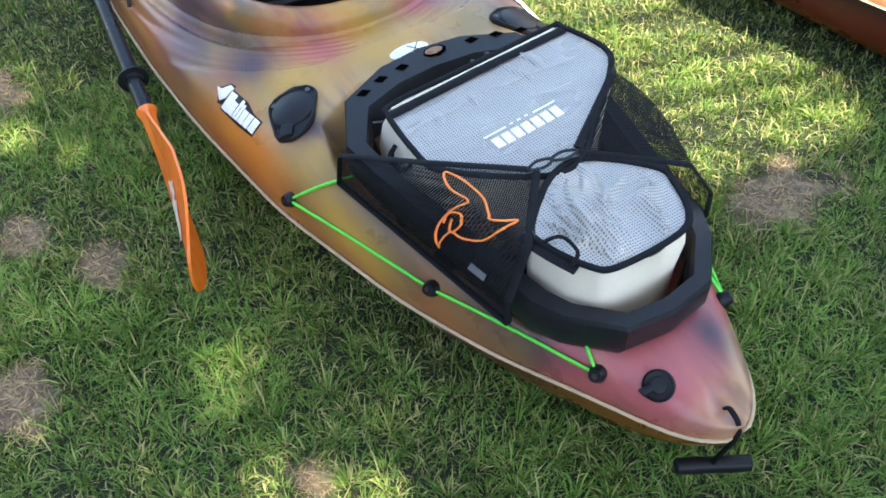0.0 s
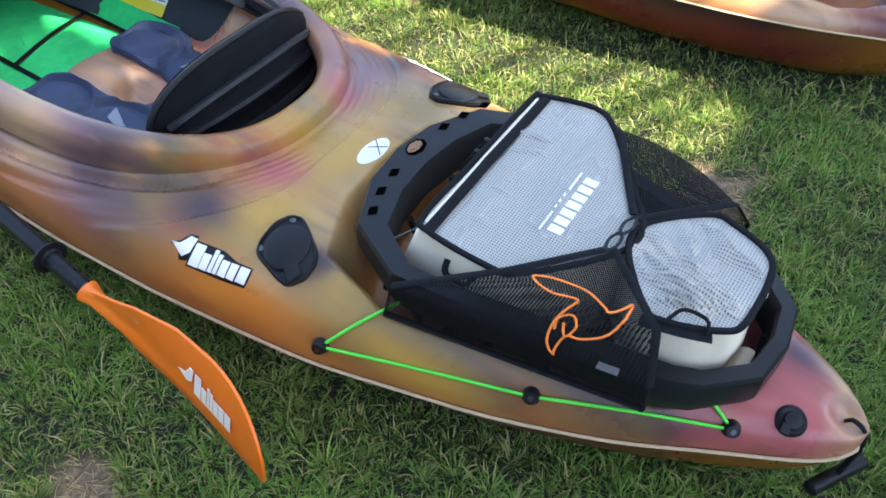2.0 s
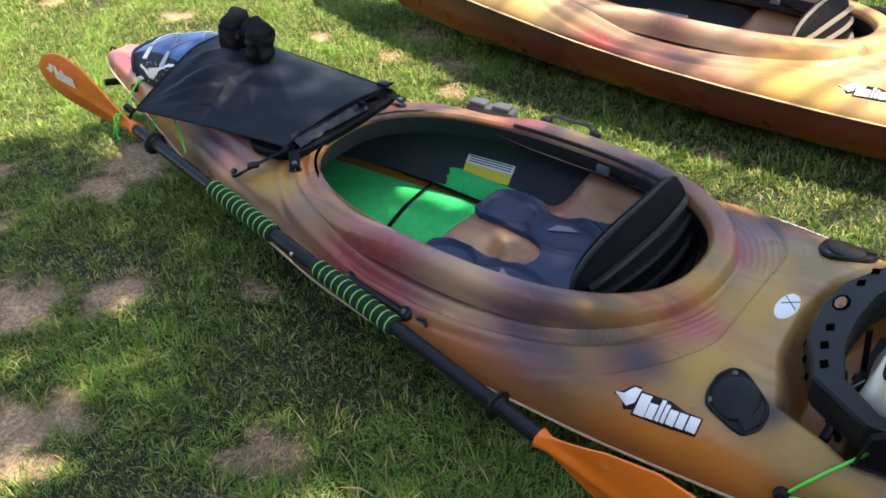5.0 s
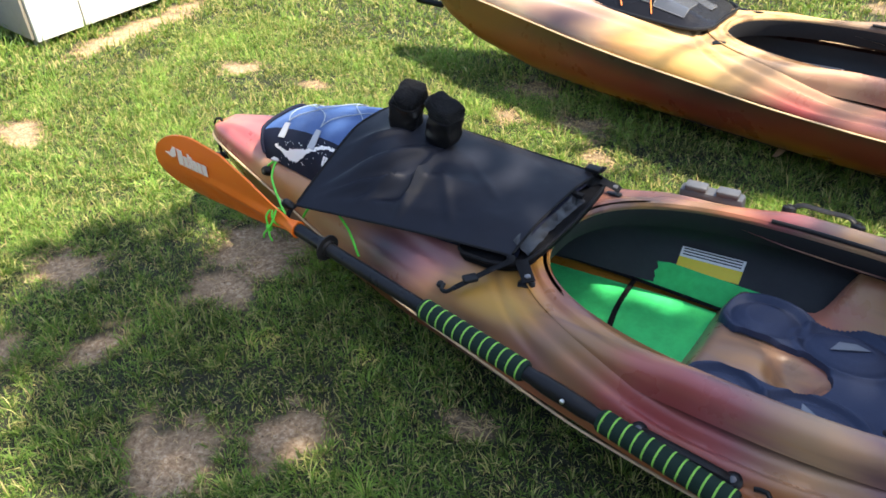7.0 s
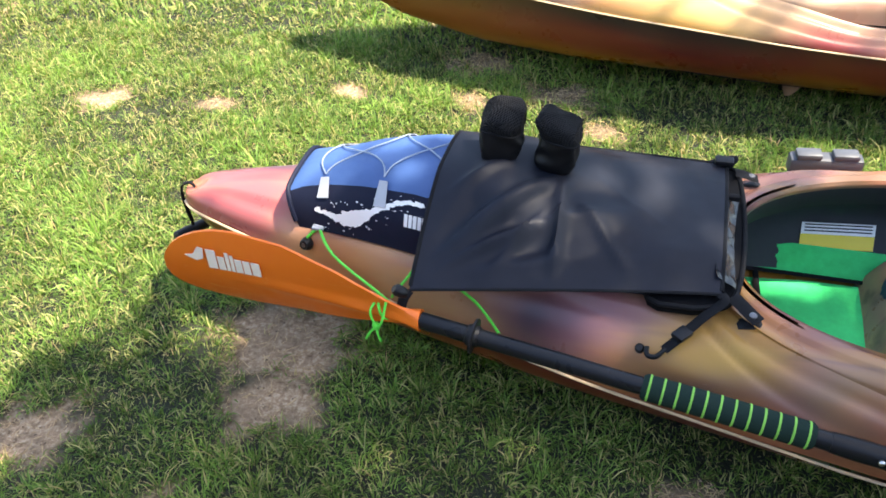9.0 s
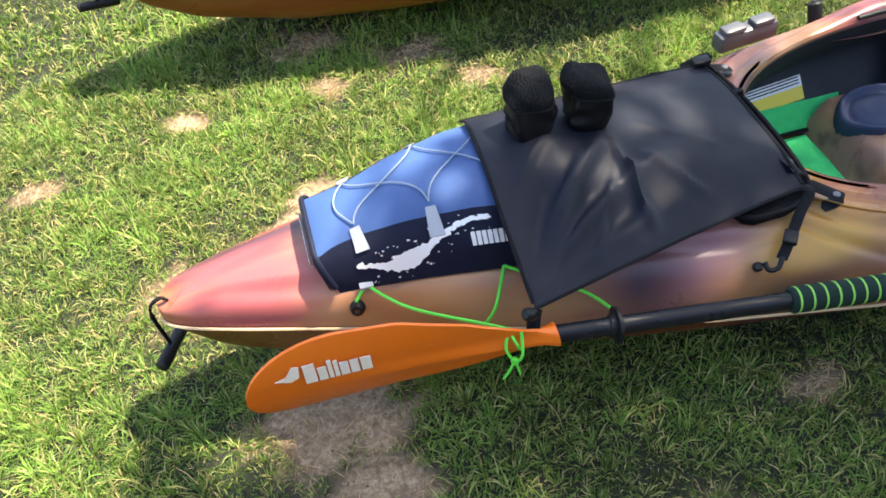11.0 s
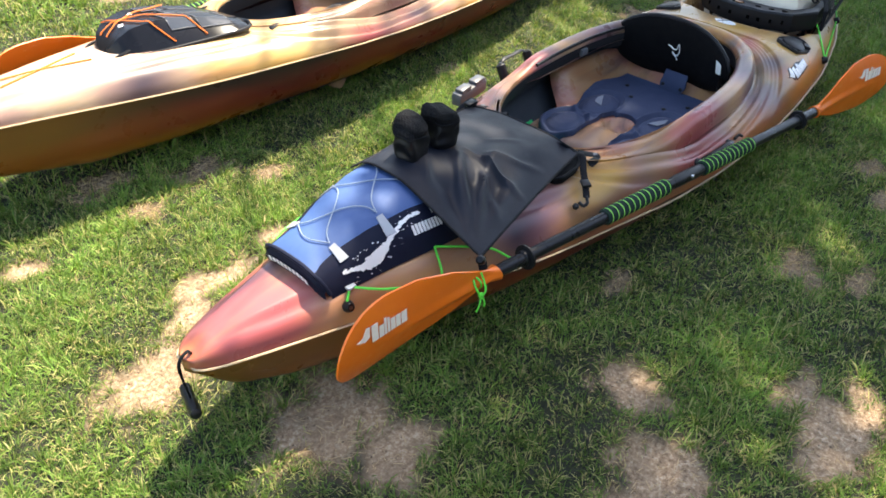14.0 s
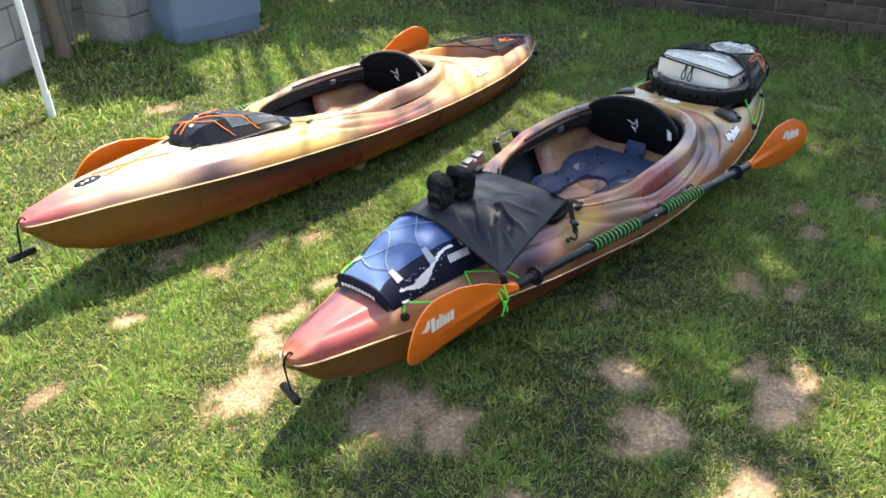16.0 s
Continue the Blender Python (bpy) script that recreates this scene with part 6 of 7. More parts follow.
BLADE_M.bump(BLADE_M.noise(bv, 120, 3), 0.12, 0.0008)
BLADE = BLADE_M.m
PRINT = Mat("worn_white_print").grain((0.80, 0.66, 0.54), 140, 0.25, 0.45, 0.1, 0.0003).m
SHAFT = Mat("black_shaft").grain((0.009, 0.0095, 0.011), 200, 0.5, 0.3, 0.12, 0.0005).m
FOAM = Mat("dark_foam_grip").grain((0.010, 0.022, 0.017), 300, 0.35, 0.85, 0.5, 0.0008).m
GRIPLIME = Mat("lime_grip_ring").grain((0.19, 0.46, 0.06), 300, 0.25, 0.8, 0.3, 0.0006).m


def blade(root, base, along, up, face, length, print_at):
    """A spooned blade: throat, centre rib and a slanted, rounded end."""
    along, up, face = along.normalized(), up.normalized(), face.normalized()
    rows_f, rows_b = [], []
    n = 30
    for i in range(n):
        t = 1 - (1 - i / (n - 1)) ** 1.5
        top = float(np.interp(t, [0, 0.06, 0.15, 0.3, 0.5, 0.7, 0.85, 0.94, 0.985, 1.0], [0.017, 0.019, 0.036, 0.066, 0.087, 0.094, 0.086, 0.062, 0.032, 0.004]))
        low = float(np.interp(t, [0, 0.06, 0.15, 0.3, 0.5, 0.7, 0.85, 0.93, 0.975, 1.0], [0.017, 0.019, 0.030, 0.052, 0.074, 0.087, 0.088, 0.080, 0.056, 0.004]))
        if t > 0.68:
            end = max(0.0, 1 - ((t - 0.68) / 0.32) ** 2.4) ** 0.5
            top, low = 0.003 + 0.091 * end, 0.003 + 0.084 * end
        row_f, row_b = [], []
        for v in np.linspace(-1, 1, 23):
            h = v * (top if v > 0 else low)
            spoon = 0.028 * (t**2) - 0.020 * (h / 0.09) ** 2 * min(1, 2 * t)
            rib = 0.012 * math.exp(-((h / 0.012) ** 2)) * max(0, 1 - 1.15 * t) + 0.0022
            if t < 0.08:
                rib = max(rib, math.sqrt(max(0, 0.017**2 - h * h)) * (1 - t / 0.09) + 0.0022)
            p = base + along * (length * t - 0.006 * (h / 0.09) * t) + up * h
            row_f.append(p + face * (rib + spoon)), row_b.append(p + face * (spoon - rib))
        rows_f.append(row_f), rows_b.append(row_b)
    rows = [f + b[::-1] for f, b in zip(rows_f, rows_b)]
    body = part("blade", grid(rows, False, True, True), BLADE, root, "orange plastic blade", 40)
    if print_at:
        t0, t1, flip = print_at
        def q(t, h, lift=0.0048):
            hh = h
            spoon = 0.028 * (t**2) - 0.020 * (hh / 0.09) ** 2 * min(1, 2 * t)
            rib = 0.012 * math.exp(-((hh / 0.012) ** 2)) * max(0, 1 - 1.15 * t)
            return base + along * (length * t - 0.006 * (hh / 0.09) * t) + up * hh + face * (spoon + rib + lift)
        for k, (a, w, tall) in enumerate(((0.30, 0.12, 0.86), (0.44, 0.09, 0.62), (0.545, 0.045, 0.84), (0.605, 0.045, 0.76), (0.665, 0.09, 0.62), (0.77, 0.09, 0.62), (0.88, 0.11, 0.62))):
            ta, tb = t0 + (t1 - t0) * a, t0 + (t1 - t0) * (a + w)
            part("print_bar", slab([q(ta, 0.022), q(tb, 0.022), q(tb, 0.022 + 0.044 * tall), q(ta, 0.022 + 0.044 * tall)], 0.0008, 0, face), PRINT, body, "pale printed bar")
        crest = [(0.0, 0.35), (0.12, 0.45), (0.20, 0.85), (0.27, 0.8), (0.25, 0.3), (0.16, 0.15)]
        part("print_crest", slab([q(t0 + (t1 - t0) * a, 0.040 * h + 0.028) for a, h in crest], 0.0008, 0, face), PRINT, body)
    return body


def paddle(name, a, b, ends, ups, faces, grips, label, prints):
    """A two-piece paddle: shaft from a to b (the blades' throats), with drip rings and foam grips."""
    a, b = Vector(a), Vector(b)
    root = thing(name, (a + b) / 2, label, "paddle", "paddles")
    d = (b - a).normalized()
    ln = (b - a).length
    part("shaft", tube([a, a.lerp(b, 0.5)], 0.0142, 18), SHAFT, root, "black tube shaft")
    part("shaft", tube([a.lerp(b, 0.5), b], 0.0150, 18), SHAFT, root, "black tube shaft")
    part("ferrule", tube([a.lerp(b, 0.46), a.lerp(b, 0.475), a.lerp(b, 0.535), a.lerp(b, 0.545)], [0.0150, 0.0165, 0.0165, 0.0150], 18), BLACK, root, "black joint sleeve")
    part("snap_button", lathe([(0.0045, 0.0), (0.0045, 0.004), (0.002, 0.006)], a.lerp(b, 0.508) + Vector((0, 0.0145, 0.006)), (0, 1, 0.4), 10), STEEL, root)
    for t in (0.066, 0.930):
        c = a.lerp(b, t)
        part("drip_ring", lathe([(0.0155, -0.012), (0.0175, -0.010), (0.0180, -0.003), (0.0285, -0.002), (0.0290, 0.002), (0.0180, 0.003), (0.0165, 0.009)], c, d, 22), BLACK, root, "black rubber drip ring")
    for x0, x1 in grips:
        t0, t1 = (x0 - a.x) / (b.x - a.x), (x1 - a.x) / (b.x - a.x)
        n = 49
        pts = [a.lerp(b, t0 + (t1 - t0) * i / (n - 1)) for i in range(n)]
        rad = [0.0170 if i in (0, n - 1) else 0.0205 for i in range(n)]
        grip = part("grip", tube(pts, rad, 18), FOAM, root, "dark foam grip with lime rings")
        for k in range(12):
            m = 2 + k * (n - 5) / 11
            c = a.lerp(b, t0 + (t1 - t0) * m / (n - 1))
            part("grip_ring", tube([c - d * 0.0022, c - d * 0.0012, c + d * 0.0012, c + d * 0.0022], [0.0200, 0.0210, 0.0210, 0.0200], 18), GRIPLIME, grip)
    blade(root, a, ends[0], ups[0], faces[0], 0.450, prints[0])
    blade(root, b, ends[1], ups[1], faces[1], 0.430, prints[1])
    return root, d


PA, PB = Vector((2.387, 0.284, 0.282)), Vector((1.026, 0.424, 0.178))
axis = (PB - PA).normalized()
rooted, _ = paddle("paddle", PA, PB, (-axis + Vector((0, 0.05, 0.026)), axis + Vector((0, 0.01, 0.070))), (Vector((0.05, 0.14, 1)), Vector((-0.10, -0.02, 1))), (Vector((0, 1, -0.14)), Vector((0.04, 1, 0.024))),
                   ((2.030, 1.782), (1.630, 1.386)), "orange-bladed paddle with black shaft resting along the kayak", ((0.90, 0.60, False), (0.56, 0.84, True)))
# the lime cord that ties the blade's throat to the apron
tie = thing("tie_knot", (2.45, 0.27, 0.28), "lime green cord knotted round the paddle's throat", "cord")
ctr = PA + Vector((0.055, -0.006, 0.008))
loop = [ctr + Vector((0.006 * math.sin(a) + 0.008, 0.018 * math.cos(a), 0.020 * math.sin(a + 0.3))) for a in np.linspace(0, 2 * math.pi, 14)[:-1]]
part("loop", tube(smooth_path(loop, 4, True), 0.0024, 6, closed=True), LIME, tie)
kn = ctr + Vector((0.016, 0.026, -0.016))
part("loop", tube(smooth_path([ctr + Vector((0.016, 0.0, 0.024)), ctr + Vector((0.026, 0.018, 0.008)), kn, ctr + Vector((0.005, 0.028, -0.004)), ctr + Vector((0.0, 0.010, 0.026))], 5), 0.0024, 6), LIME, tie)
part("knot", lathe([(0.002, -0.009), (0.0055, -0.005), (0.0062, 0), (0.0055, 0.005), (0.002, 0.009)], kn, (0.3, 0.2, 1), 12), LIME, tie)
for dx in (0.012, -0.004):
    part("tail", tube(smooth_path([kn, kn + Vector((dx, 0.006, -0.015)), kn + Vector((dx * 1.6, 0.004, -0.030))], 4), 0.0022, 6), LIME, tie)


# ---- what belongs to the second boat ----
BX, BY = 0.025, -1.225
TAUPE = Mat("taupe_cloth").grain((0.14, 0.115, 0.095), 400, 0.25, 0.75, 0.3, 0.0006).m
SEAM_Z = SEAM_B
dress(KAYAK_B, -0.02, PLASTIC_B, TAUPE, "grey-brown moulded foam seat pad", TAUPE, True)
GLOSSY = Mat("glossy_black_shell").grain((0.008, 0.008, 0.010), 80, 0.4, 0.24, 0.08, 0.0004).m
KAYAK_B.location = (0, 0, 0)
grab_handle(KAYAK_B, 0.004, -1, (-0.026, 0.022, 0.112), (0.5, 0.87, 0.0))
grab_handle(KAYAK_B, 2.945, 1, (2.985, -0.012, 0.150), (0.95, 0.25, 0.10))
part("bow_badge", deck_plate(disc(2.725, 0.014, 0.056, 28, 0.60), -0.0005, 0.0040, 0.0008), STICKER, KAYAK_B, "oval badge at the bow")
part("badge_ground", deck_plate(disc(2.725, 0.014, 0.050, 28, 0.58), 0.0030, 0.0054, 0.0004), INK, KAYAK_B)
for u, v, w in ((2.765, 0.003, 0.012), (2.745, -0.002, 0.014), (2.725, 0.002, 0.012)):
    part("badge_mark", deck_plate(disc(u - 0.02, v + 0.014, w * 0.5, 8, 0.8), 0.0040, 0.0066, 0.0003), STICKER, KAYAK_B)
for a, b, c in (((2.42, 0.045), (2.56, 0.0), (2.68, -0.030)), ((2.42, -0.045), (2.56, 0.0), (2.68, 0.030))):
    part("deck_cord", tube(smooth_path([on_deck(*q, 0.003 + 0.002 * (q[1] == 0.0 and a[1] > 0))[0] for q in (a, b, c)], 8), 0.0026, 6), ORANGE_CORD, KAYAK_B, "orange elastic deck cord")
# dark cords over the open tank well
for a, b in (((0.60, 0.20), (0.42, -0.165)), ((0.60, -0.20), (0.42, 0.165))):
    p0, p1 = on_deck(*a, 0.006, False)[0], on_deck(*b, 0.006, False)[0]
    part("well_cord", tube([p0, (p0 + p1) / 2 + Vector((0, 0, -0.006)), p1], 0.0032, 6), WEBBING, KAYAK_B, "dark elastic cord over the tank well")
part("floor_panel", grid([[(x, v * float(half_at(x)) * float(np.interp(x, [1.9, 2.2], [0.63, 0.55])), 0.040) for v in np.linspace(-1, 1, 9)] for x in np.linspace(1.6, 2.25, 30)]), LINER, KAYAK_B, "dark foam floor panel")
KAYAK_B.location = (BX, BY, 0.0)

cover = thing("console_cover", (2.15, BY, 0.30), "glossy black console cover with orange cords over the kayak's fore cockpit", "cover")
COVER_X = np.array([1.930, 1.955, 2.00, 2.12, 2.22, 2.30, 2.335, 2.355, 2.362])
COVER_W = np.array([0.120, 0.165, 0.176, 0.158, 0.138, 0.112, 0.088, 0.050, 0.010])
COVER_H = np.array([0.010, 0.018, 0.034, 0.064, 0.080, 0.072, 0.050, 0.024, 0.004])
PANEL = Mat("smoked_panel").grain((0.050, 0.056, 0.068), 60, 0.2, 0.14, 0.05, 0.0003).m


def cover_at(x, v, lift=0.0):
    """A point of the hood: low behind, domed in front; v from -1 to 1 across."""
    w, h = float(np.interp(x, COVER_X, COVER_W)), float(np.interp(x, COVER_X, COVER_H))
    return Vector((x, BY + w * v, 0.298 + h * min(1.0, (1 - abs(v)) / 0.34) + lift))


def cover_ring(grow):
    pts = [cover_at(x, 1) for x in np.linspace(1.93, 2.362, 24)] + [cover_at(x, -1) for x in np.linspace(2.362, 1.93, 24)]
    mid = Vector((2.14, BY, 0))
    return [Vector((mid.x + (p.x - mid.x) * grow, mid.y + (p.y - mid.y) * grow, p.z)) for p in pts]


shell = part("shell", grid([[cover_at(x, math.sin(v * math.pi / 2)) for v in np.linspace(-1, 1, 41)] for x in np.linspace(1.93, 2.362, 60)]), GLOSSY, cover, "moulded glossy black shell", 40)
for x0, x1, v0, v1 in ((2.005, 2.105, 0.20, 0.82), (2.005, 2.105, -0.82, -0.20), (2.120, 2.195, 0.20, 0.80), (2.120, 2.195, -0.80, -0.20), (1.965, 2.150, -0.14, 0.14)):
    pane = part("window_panel", grid([[cover_at(x, v, 0.0022) for v in np.linspace(v0, v1, 9)] for x in np.linspace(x0, x1, 7)]), PANEL, shell, "smooth blue-grey panel")
    edge = [cover_at(x0, v, 0.0026) for v in np.linspace(v0, v1, 7)] + [cover_at(x1, v, 0.0026) for v in np.linspace(v1, v0, 7)]
    part("panel_edge", tube(edge, 0.0016, 6, closed=True), GREY, pane)
part("edge_trim", tube([p + Vector((0, 0, 0.003)) for p in cover_ring(1.01)], 0.0055, 8, closed=True), BLACK, shell)
for pts in ([(2.34, 0.10), (2.26, -0.10), (2.12, -0.45), (2.03, -0.90)], [(2.34, -0.30), (2.25, 0.02), (2.16, 0.45), (2.10, 0.93)], [(2.31, -0.60), (2.28, 0.0), (2.25, 0.60), (2.20, 0.94)]):
    part("cord", tube([cover_at(p.x, p.y, 0.0045) for p in smooth_path([(x, v, 0) for x, v in pts], 8)], 0.0020, 6), ORANGE_CORD, cover, "orange elastic cord")
for x, v in ((2.30, 0.25), (2.235, -0.20)):
    part("small_crest", lathe([(0.008, 0), (0.008, 0.002), (0.003, 0.0025)], cover_at(x, v, 0.001), (0.3, 0.1, 1), 8), STICKER, cover)
for s in (1, -1):
    buckle = part("front_buckle", tube(smooth_path([(2.310, BY + s * 0.080, 0.318), (2.345, BY + s * 0.084, 0.312), (2.37, BY + s * 0.075, 0.305)], 4), 0.0062, 8, flat=0.6), BLACK, cover, "black strap and buckle")
pa, pb = Vector((2.23, BY - 0.265, 0.200)), Vector((0.86, BY - 0.375, 0.165))
ax2 = (pb - pa).normalized()
paddle("paddle", pa, pb, (-ax2, ax2), (Vector((0.0, 0.5, 1)), Vector((0.0, 0.25, 1))), (Vector((0, 1, -0.5)), Vector((0, 1, -0.25))), ((1.92, 1.68), (1.46, 1.22)), "orange-bladed paddle leaning against the far kayak", (None, None))


def well_wing(side):
    """A net wing drawn flat over the open tank well, hooked to its fellow in the middle."""
    wing = thing("net_wing", (0.40, BY + side * 0.12, 0.26), "grey-black net wing stretched flat over the empty tank well", "net", "net wings")
    fore, rear, apex = Vector((0.600, BY + side * 0.205, 0.272)), Vector((0.215, BY + side * 0.135, 0.256)), Vector((0.345, BY + side * 0.012, 0.272))

    def at(u, v):
        q = fore.lerp(rear, u)
        k = v * (1 - 0.55 * math.sin(math.pi * min(1.0, abs(u - 0.62) / 0.62)) * (1 - v) * 0.8)
        q = q.lerp(apex, k)
        q.z -= 0.008 * math.sin(math.pi * u) * math.sin(math.pi * v)
        return q
    us, vs = np.linspace(0, 1, 21), np.linspace(0, 0.97, 15)
    part("net", grid([[at(u, v) for u in us] for v in vs]), NET, wing, "open netting", 70)
    for u in (0.0, 1.0):
        part("binding", tube([at(u, v) + Vector((0, 0, 0.001)) for v in vs], 0.0055, 6, flat=0.35), WEBBING, wing)
    part("binding", tube([at(u, 0.0) for u in us], 0.0055, 6, flat=0.5), WEBBING, wing)
    part("hook", tube(smooth_path([apex, apex + Vector((0.008, -side * 0.006, 0.003)), apex + Vector((0, -side * 0.012, 0)), apex + Vector((-0.008, -side * 0.006, 0.003))], 4, True), 0.0024, 6, closed=True), BLACK, wing)
    if side > 0:
        shape = [(0.75, 0.22), (0.66, 0.34), (0.60, 0.52), (0.50, 0.56), (0.40, 0.62), (0.56, 0.68), (0.72, 0.58), (0.84, 0.66), (0.80, 0.46), (0.72, 0.36), (0.75, 0.22)]
        part("stitched_outline", tube([at(a, b) + Vector((0, 0, 0.0035)) for a, b, _ in smooth_path([(a, b, 0) for a, b in shape], 5)], 0.0022, 6, flat=0.6), ORANGE_CORD, wing, "orange stitched outline")


well_wing(1)
well_wing(-1)


# the second boat and all that is fixed on it lie over on the far chine, the bow a little up
LEAN = Matrix.Translation((1.6011, -1.1228, 0.004)) @ Matrix.Rotation(0.041, 4, "Z") @ Matrix.Rotation(-0.034, 4, "Y") @ Matrix.Rotation(0.114, 4, "X") @ Matrix.Translation((-1.5 - BX, -BY, 0.0))
bpy.context.view_layer.update()
for ob in list(bpy.data.objects):
    if ob.parent is None and ob.name in ROOT and ob.type == "EMPTY" and ob.location.y < -0.8:
        if ob is not KAYAK_B:
            ob.location.x += BX
        if not ob.name.startswith("paddle"):
            ob.matrix_world = LEAN @ Matrix.Translation(ob.location)


# ---- yard ----
def stone(name, low, high, dark, scale=14):
    k = Mat(name, rough=0.92)
    v = k.coords()
    info = k.n.new("ShaderNodeObjectInfo")
    c = k.ramp(k.noise(v, scale, 6, 0.65), [(0.3, low), (0.7, high)])
    c = k.mix(k.ramp(k.noise(v, scale / 4, 4), [(0.45, 0.0), (0.7, 0.7)]), c, dark)
    c = k.mix(k.math("MULTIPLY", info.outputs["Random"], 0.45), c, dark)
    k.set(k.b, "Base Color", c)
    k.bump(k.noise(v, scale * 6, 5, 0.7), 0.7, 0.006)
    return k.m


CONCRETE = stone("concrete_block", (0.30, 0.285, 0.25), (0.46, 0.44, 0.40), (0.20, 0.18, 0.15), 20)
OLDBRICK = stone("weathered_brick", (0.030, 0.018, 0.012), (0.17, 0.11, 0.078), (0.012, 0.009, 0.007), 9)
MORTAR = Mat("mortar").grain((0.20, 0.185, 0.165), 90, 0.3, 0.95, 0.6, 0.004).m


def block_mesh(name, sx, sy, sz, material, seed):
    rng = random.Random(seed)
    bm = box(0, 0, 0, sx, sy, sz, 0.006)
    for v in bm.verts:
        v.co += Vector((rng.uniform(-1, 1), rng.uniform(-1, 1), rng.uniform(-1, 1))) * 0.0025
    me = bpy.data.meshes.new(name)
    bm.to_mesh(me)
    bm.free()
    me.materials.append(material)
    return me


def coursed_wall(name, p0, p1, courses, length, height, deep, material, label, piece):
    """A wall of single blocks in running bond before a mortar core."""
    p0, p1 = Vector((*p0, 0)), Vector((*p1, 0))
    d = (p1 - p0).normalized()
    turn = math.degrees(math.atan2(d.y, d.x))
    total = (p1 - p0).length
    mid = (p0 + p1) / 2
    core = part(name, box(mid.x, mid.y, courses * height / 2 - 0.03, total - 0.02, deep - 0.03, courses * height + 0.02, 0.0, turn), MORTAR, None, label, kind="structure")
    meshes = [block_mesh(piece, length - 0.010, deep, height - 0.010, material, s) for s in range(4)]
    rng = random.Random(7)
    for row in range(courses):
        s = -0.5 * length if row % 2 else 0.0
        while s < total - 0.02:
            a, b = max(0.0, s), min(total, s + length)
            if b - a > 0.06:
                ob = new(piece, meshes[rng.randrange(4)])
                c = p0 + d * ((a + b) / 2)
                ob.matrix_world = pose(c.x, c.y, (row + 0.5) * height - 0.02 + rng.uniform(-0.002, 0.002), 0, 0, turn + rng.uniform(-0.5, 0.5)) @ Matrix.Diagonal(((b - a) / length, 1 + rng.uniform(-0.01, 0.02), 1, 1))
                ob.parent = core
            s += length
    return core


coursed_wall("wall_west", (-2.30, 4.2), (-0.90, -4.4), 6, 0.30, 0.10, 0.16, OLDBRICK, "low weathered brown brick retaining wall", "brick")
coursed_wall("wall_south", (3.9, -2.55), (1.75, -3.52), 6, 0.39, 0.19, 0.19, CONCRETE, "grey concrete block wall", "block")
coursed_wall("wall_recess", (1.95, -3.70), (1.25, -3.80), 6, 0.39, 0.19, 0.19, CONCRETE, "grey concrete block wall in the recess", "block")
coursed_wall("wall_pier", (1.31, -3.43), (1.04, -3.50), 6, 0.39, 0.19, 0.34, CONCRETE, "concrete block pier", "block")
coursed_wall("wall_return", (1.02, -3.62), (-1.1, -3.86), 6, 0.39, 0.19, 0.19, CONCRETE, "grey concrete block wall behind the bin", "block")
# added out of view: keeps sky light off the boats' near flanks
part("wall_north", box(1.5, 4.3, 1.4, 9.0, 0.2, 2.8, 0.0), OLDBRICK, None, "unseen plain dark wall added to block sky light", kind="structure")

WHITEPAINT = Mat("white_painted_metal").grain((0.78, 0.78, 0.76), 60, 0.12, 0.4, 0.1, 0.0006).m
pole = thing("canopy_pole", (2.16, -2.62, 0), "leaning white painted metal pole standing in the grass", "pole")
part("tube", tube([(2.158, -2.621, -0.03), (2.235, -2.60, 1.9)], 0.016, 14), WHITEPAINT, pole)
part("foot_sleeve", tube([(2.157, -2.621, -0.01), (2.163, -2.619, 0.12)], 0.0185, 14), WHITEPAINT, pole)

RUSTY = Mat("rusty_pipe").grain((0.16, 0.115, 0.075), 40, 0.4, 0.8, 0.5, 0.002).m
pipe = thing("post_with_conduit", (1.62, -3.40, 0), "weathered brown post with a thin conduit before the wall", "post")
part("post", tube([(1.62, -3.42, -0.05), (1.63, -3.44, 0.4), (1.62, -3.45, 1.2)], [0.055, 0.050, 0.048], 14), RUSTY, pipe)
part("conduit", tube([(1.555, -3.38, -0.02), (1.56, -3.39, 1.2)], 0.009, 8), RUSTY, pipe)

BINBLUE = Mat("blue_grey_bin").grain((0.17, 0.22, 0.29), 50, 0.14, 0.45, 0.12, 0.001).m
tub = thing("storage_bin", (0.80, -3.13, 0), "blue-grey plastic storage bin standing by the wall", "storage bin")
bc = Vector((0.79, -3.14, 0))
def tub_ring(k, z):
    return [bc + Matrix.Rotation(radians(-8), 3, "Z") @ Vector((p.x * k, p.y * k, z)) for p in superellipse(0, 0, 0.335, 0.20, 7, 56)]
shell = part("shell", grid([tub_ring(0.86, 0.0), tub_ring(0.885, 0.01), tub_ring(0.90, 0.10), tub_ring(0.905, 0.105), tub_ring(0.97, 0.40), tub_ring(1.03, 0.405), tub_ring(1.03, 0.435), tub_ring(0.95, 0.437), tub_ring(0.93, 0.10), tub_ring(0.0, 0.09)], False, True), BINBLUE, tub, "ribbed plastic shell", 30)
part("lid", grid([tub_ring(1.045, 0.425), tub_ring(1.05, 0.45), tub_ring(1.0, 0.465), tub_ring(0.9, 0.46), tub_ring(0.0, 0.462)], False, True), BINBLUE, tub, "plastic lid", 30)

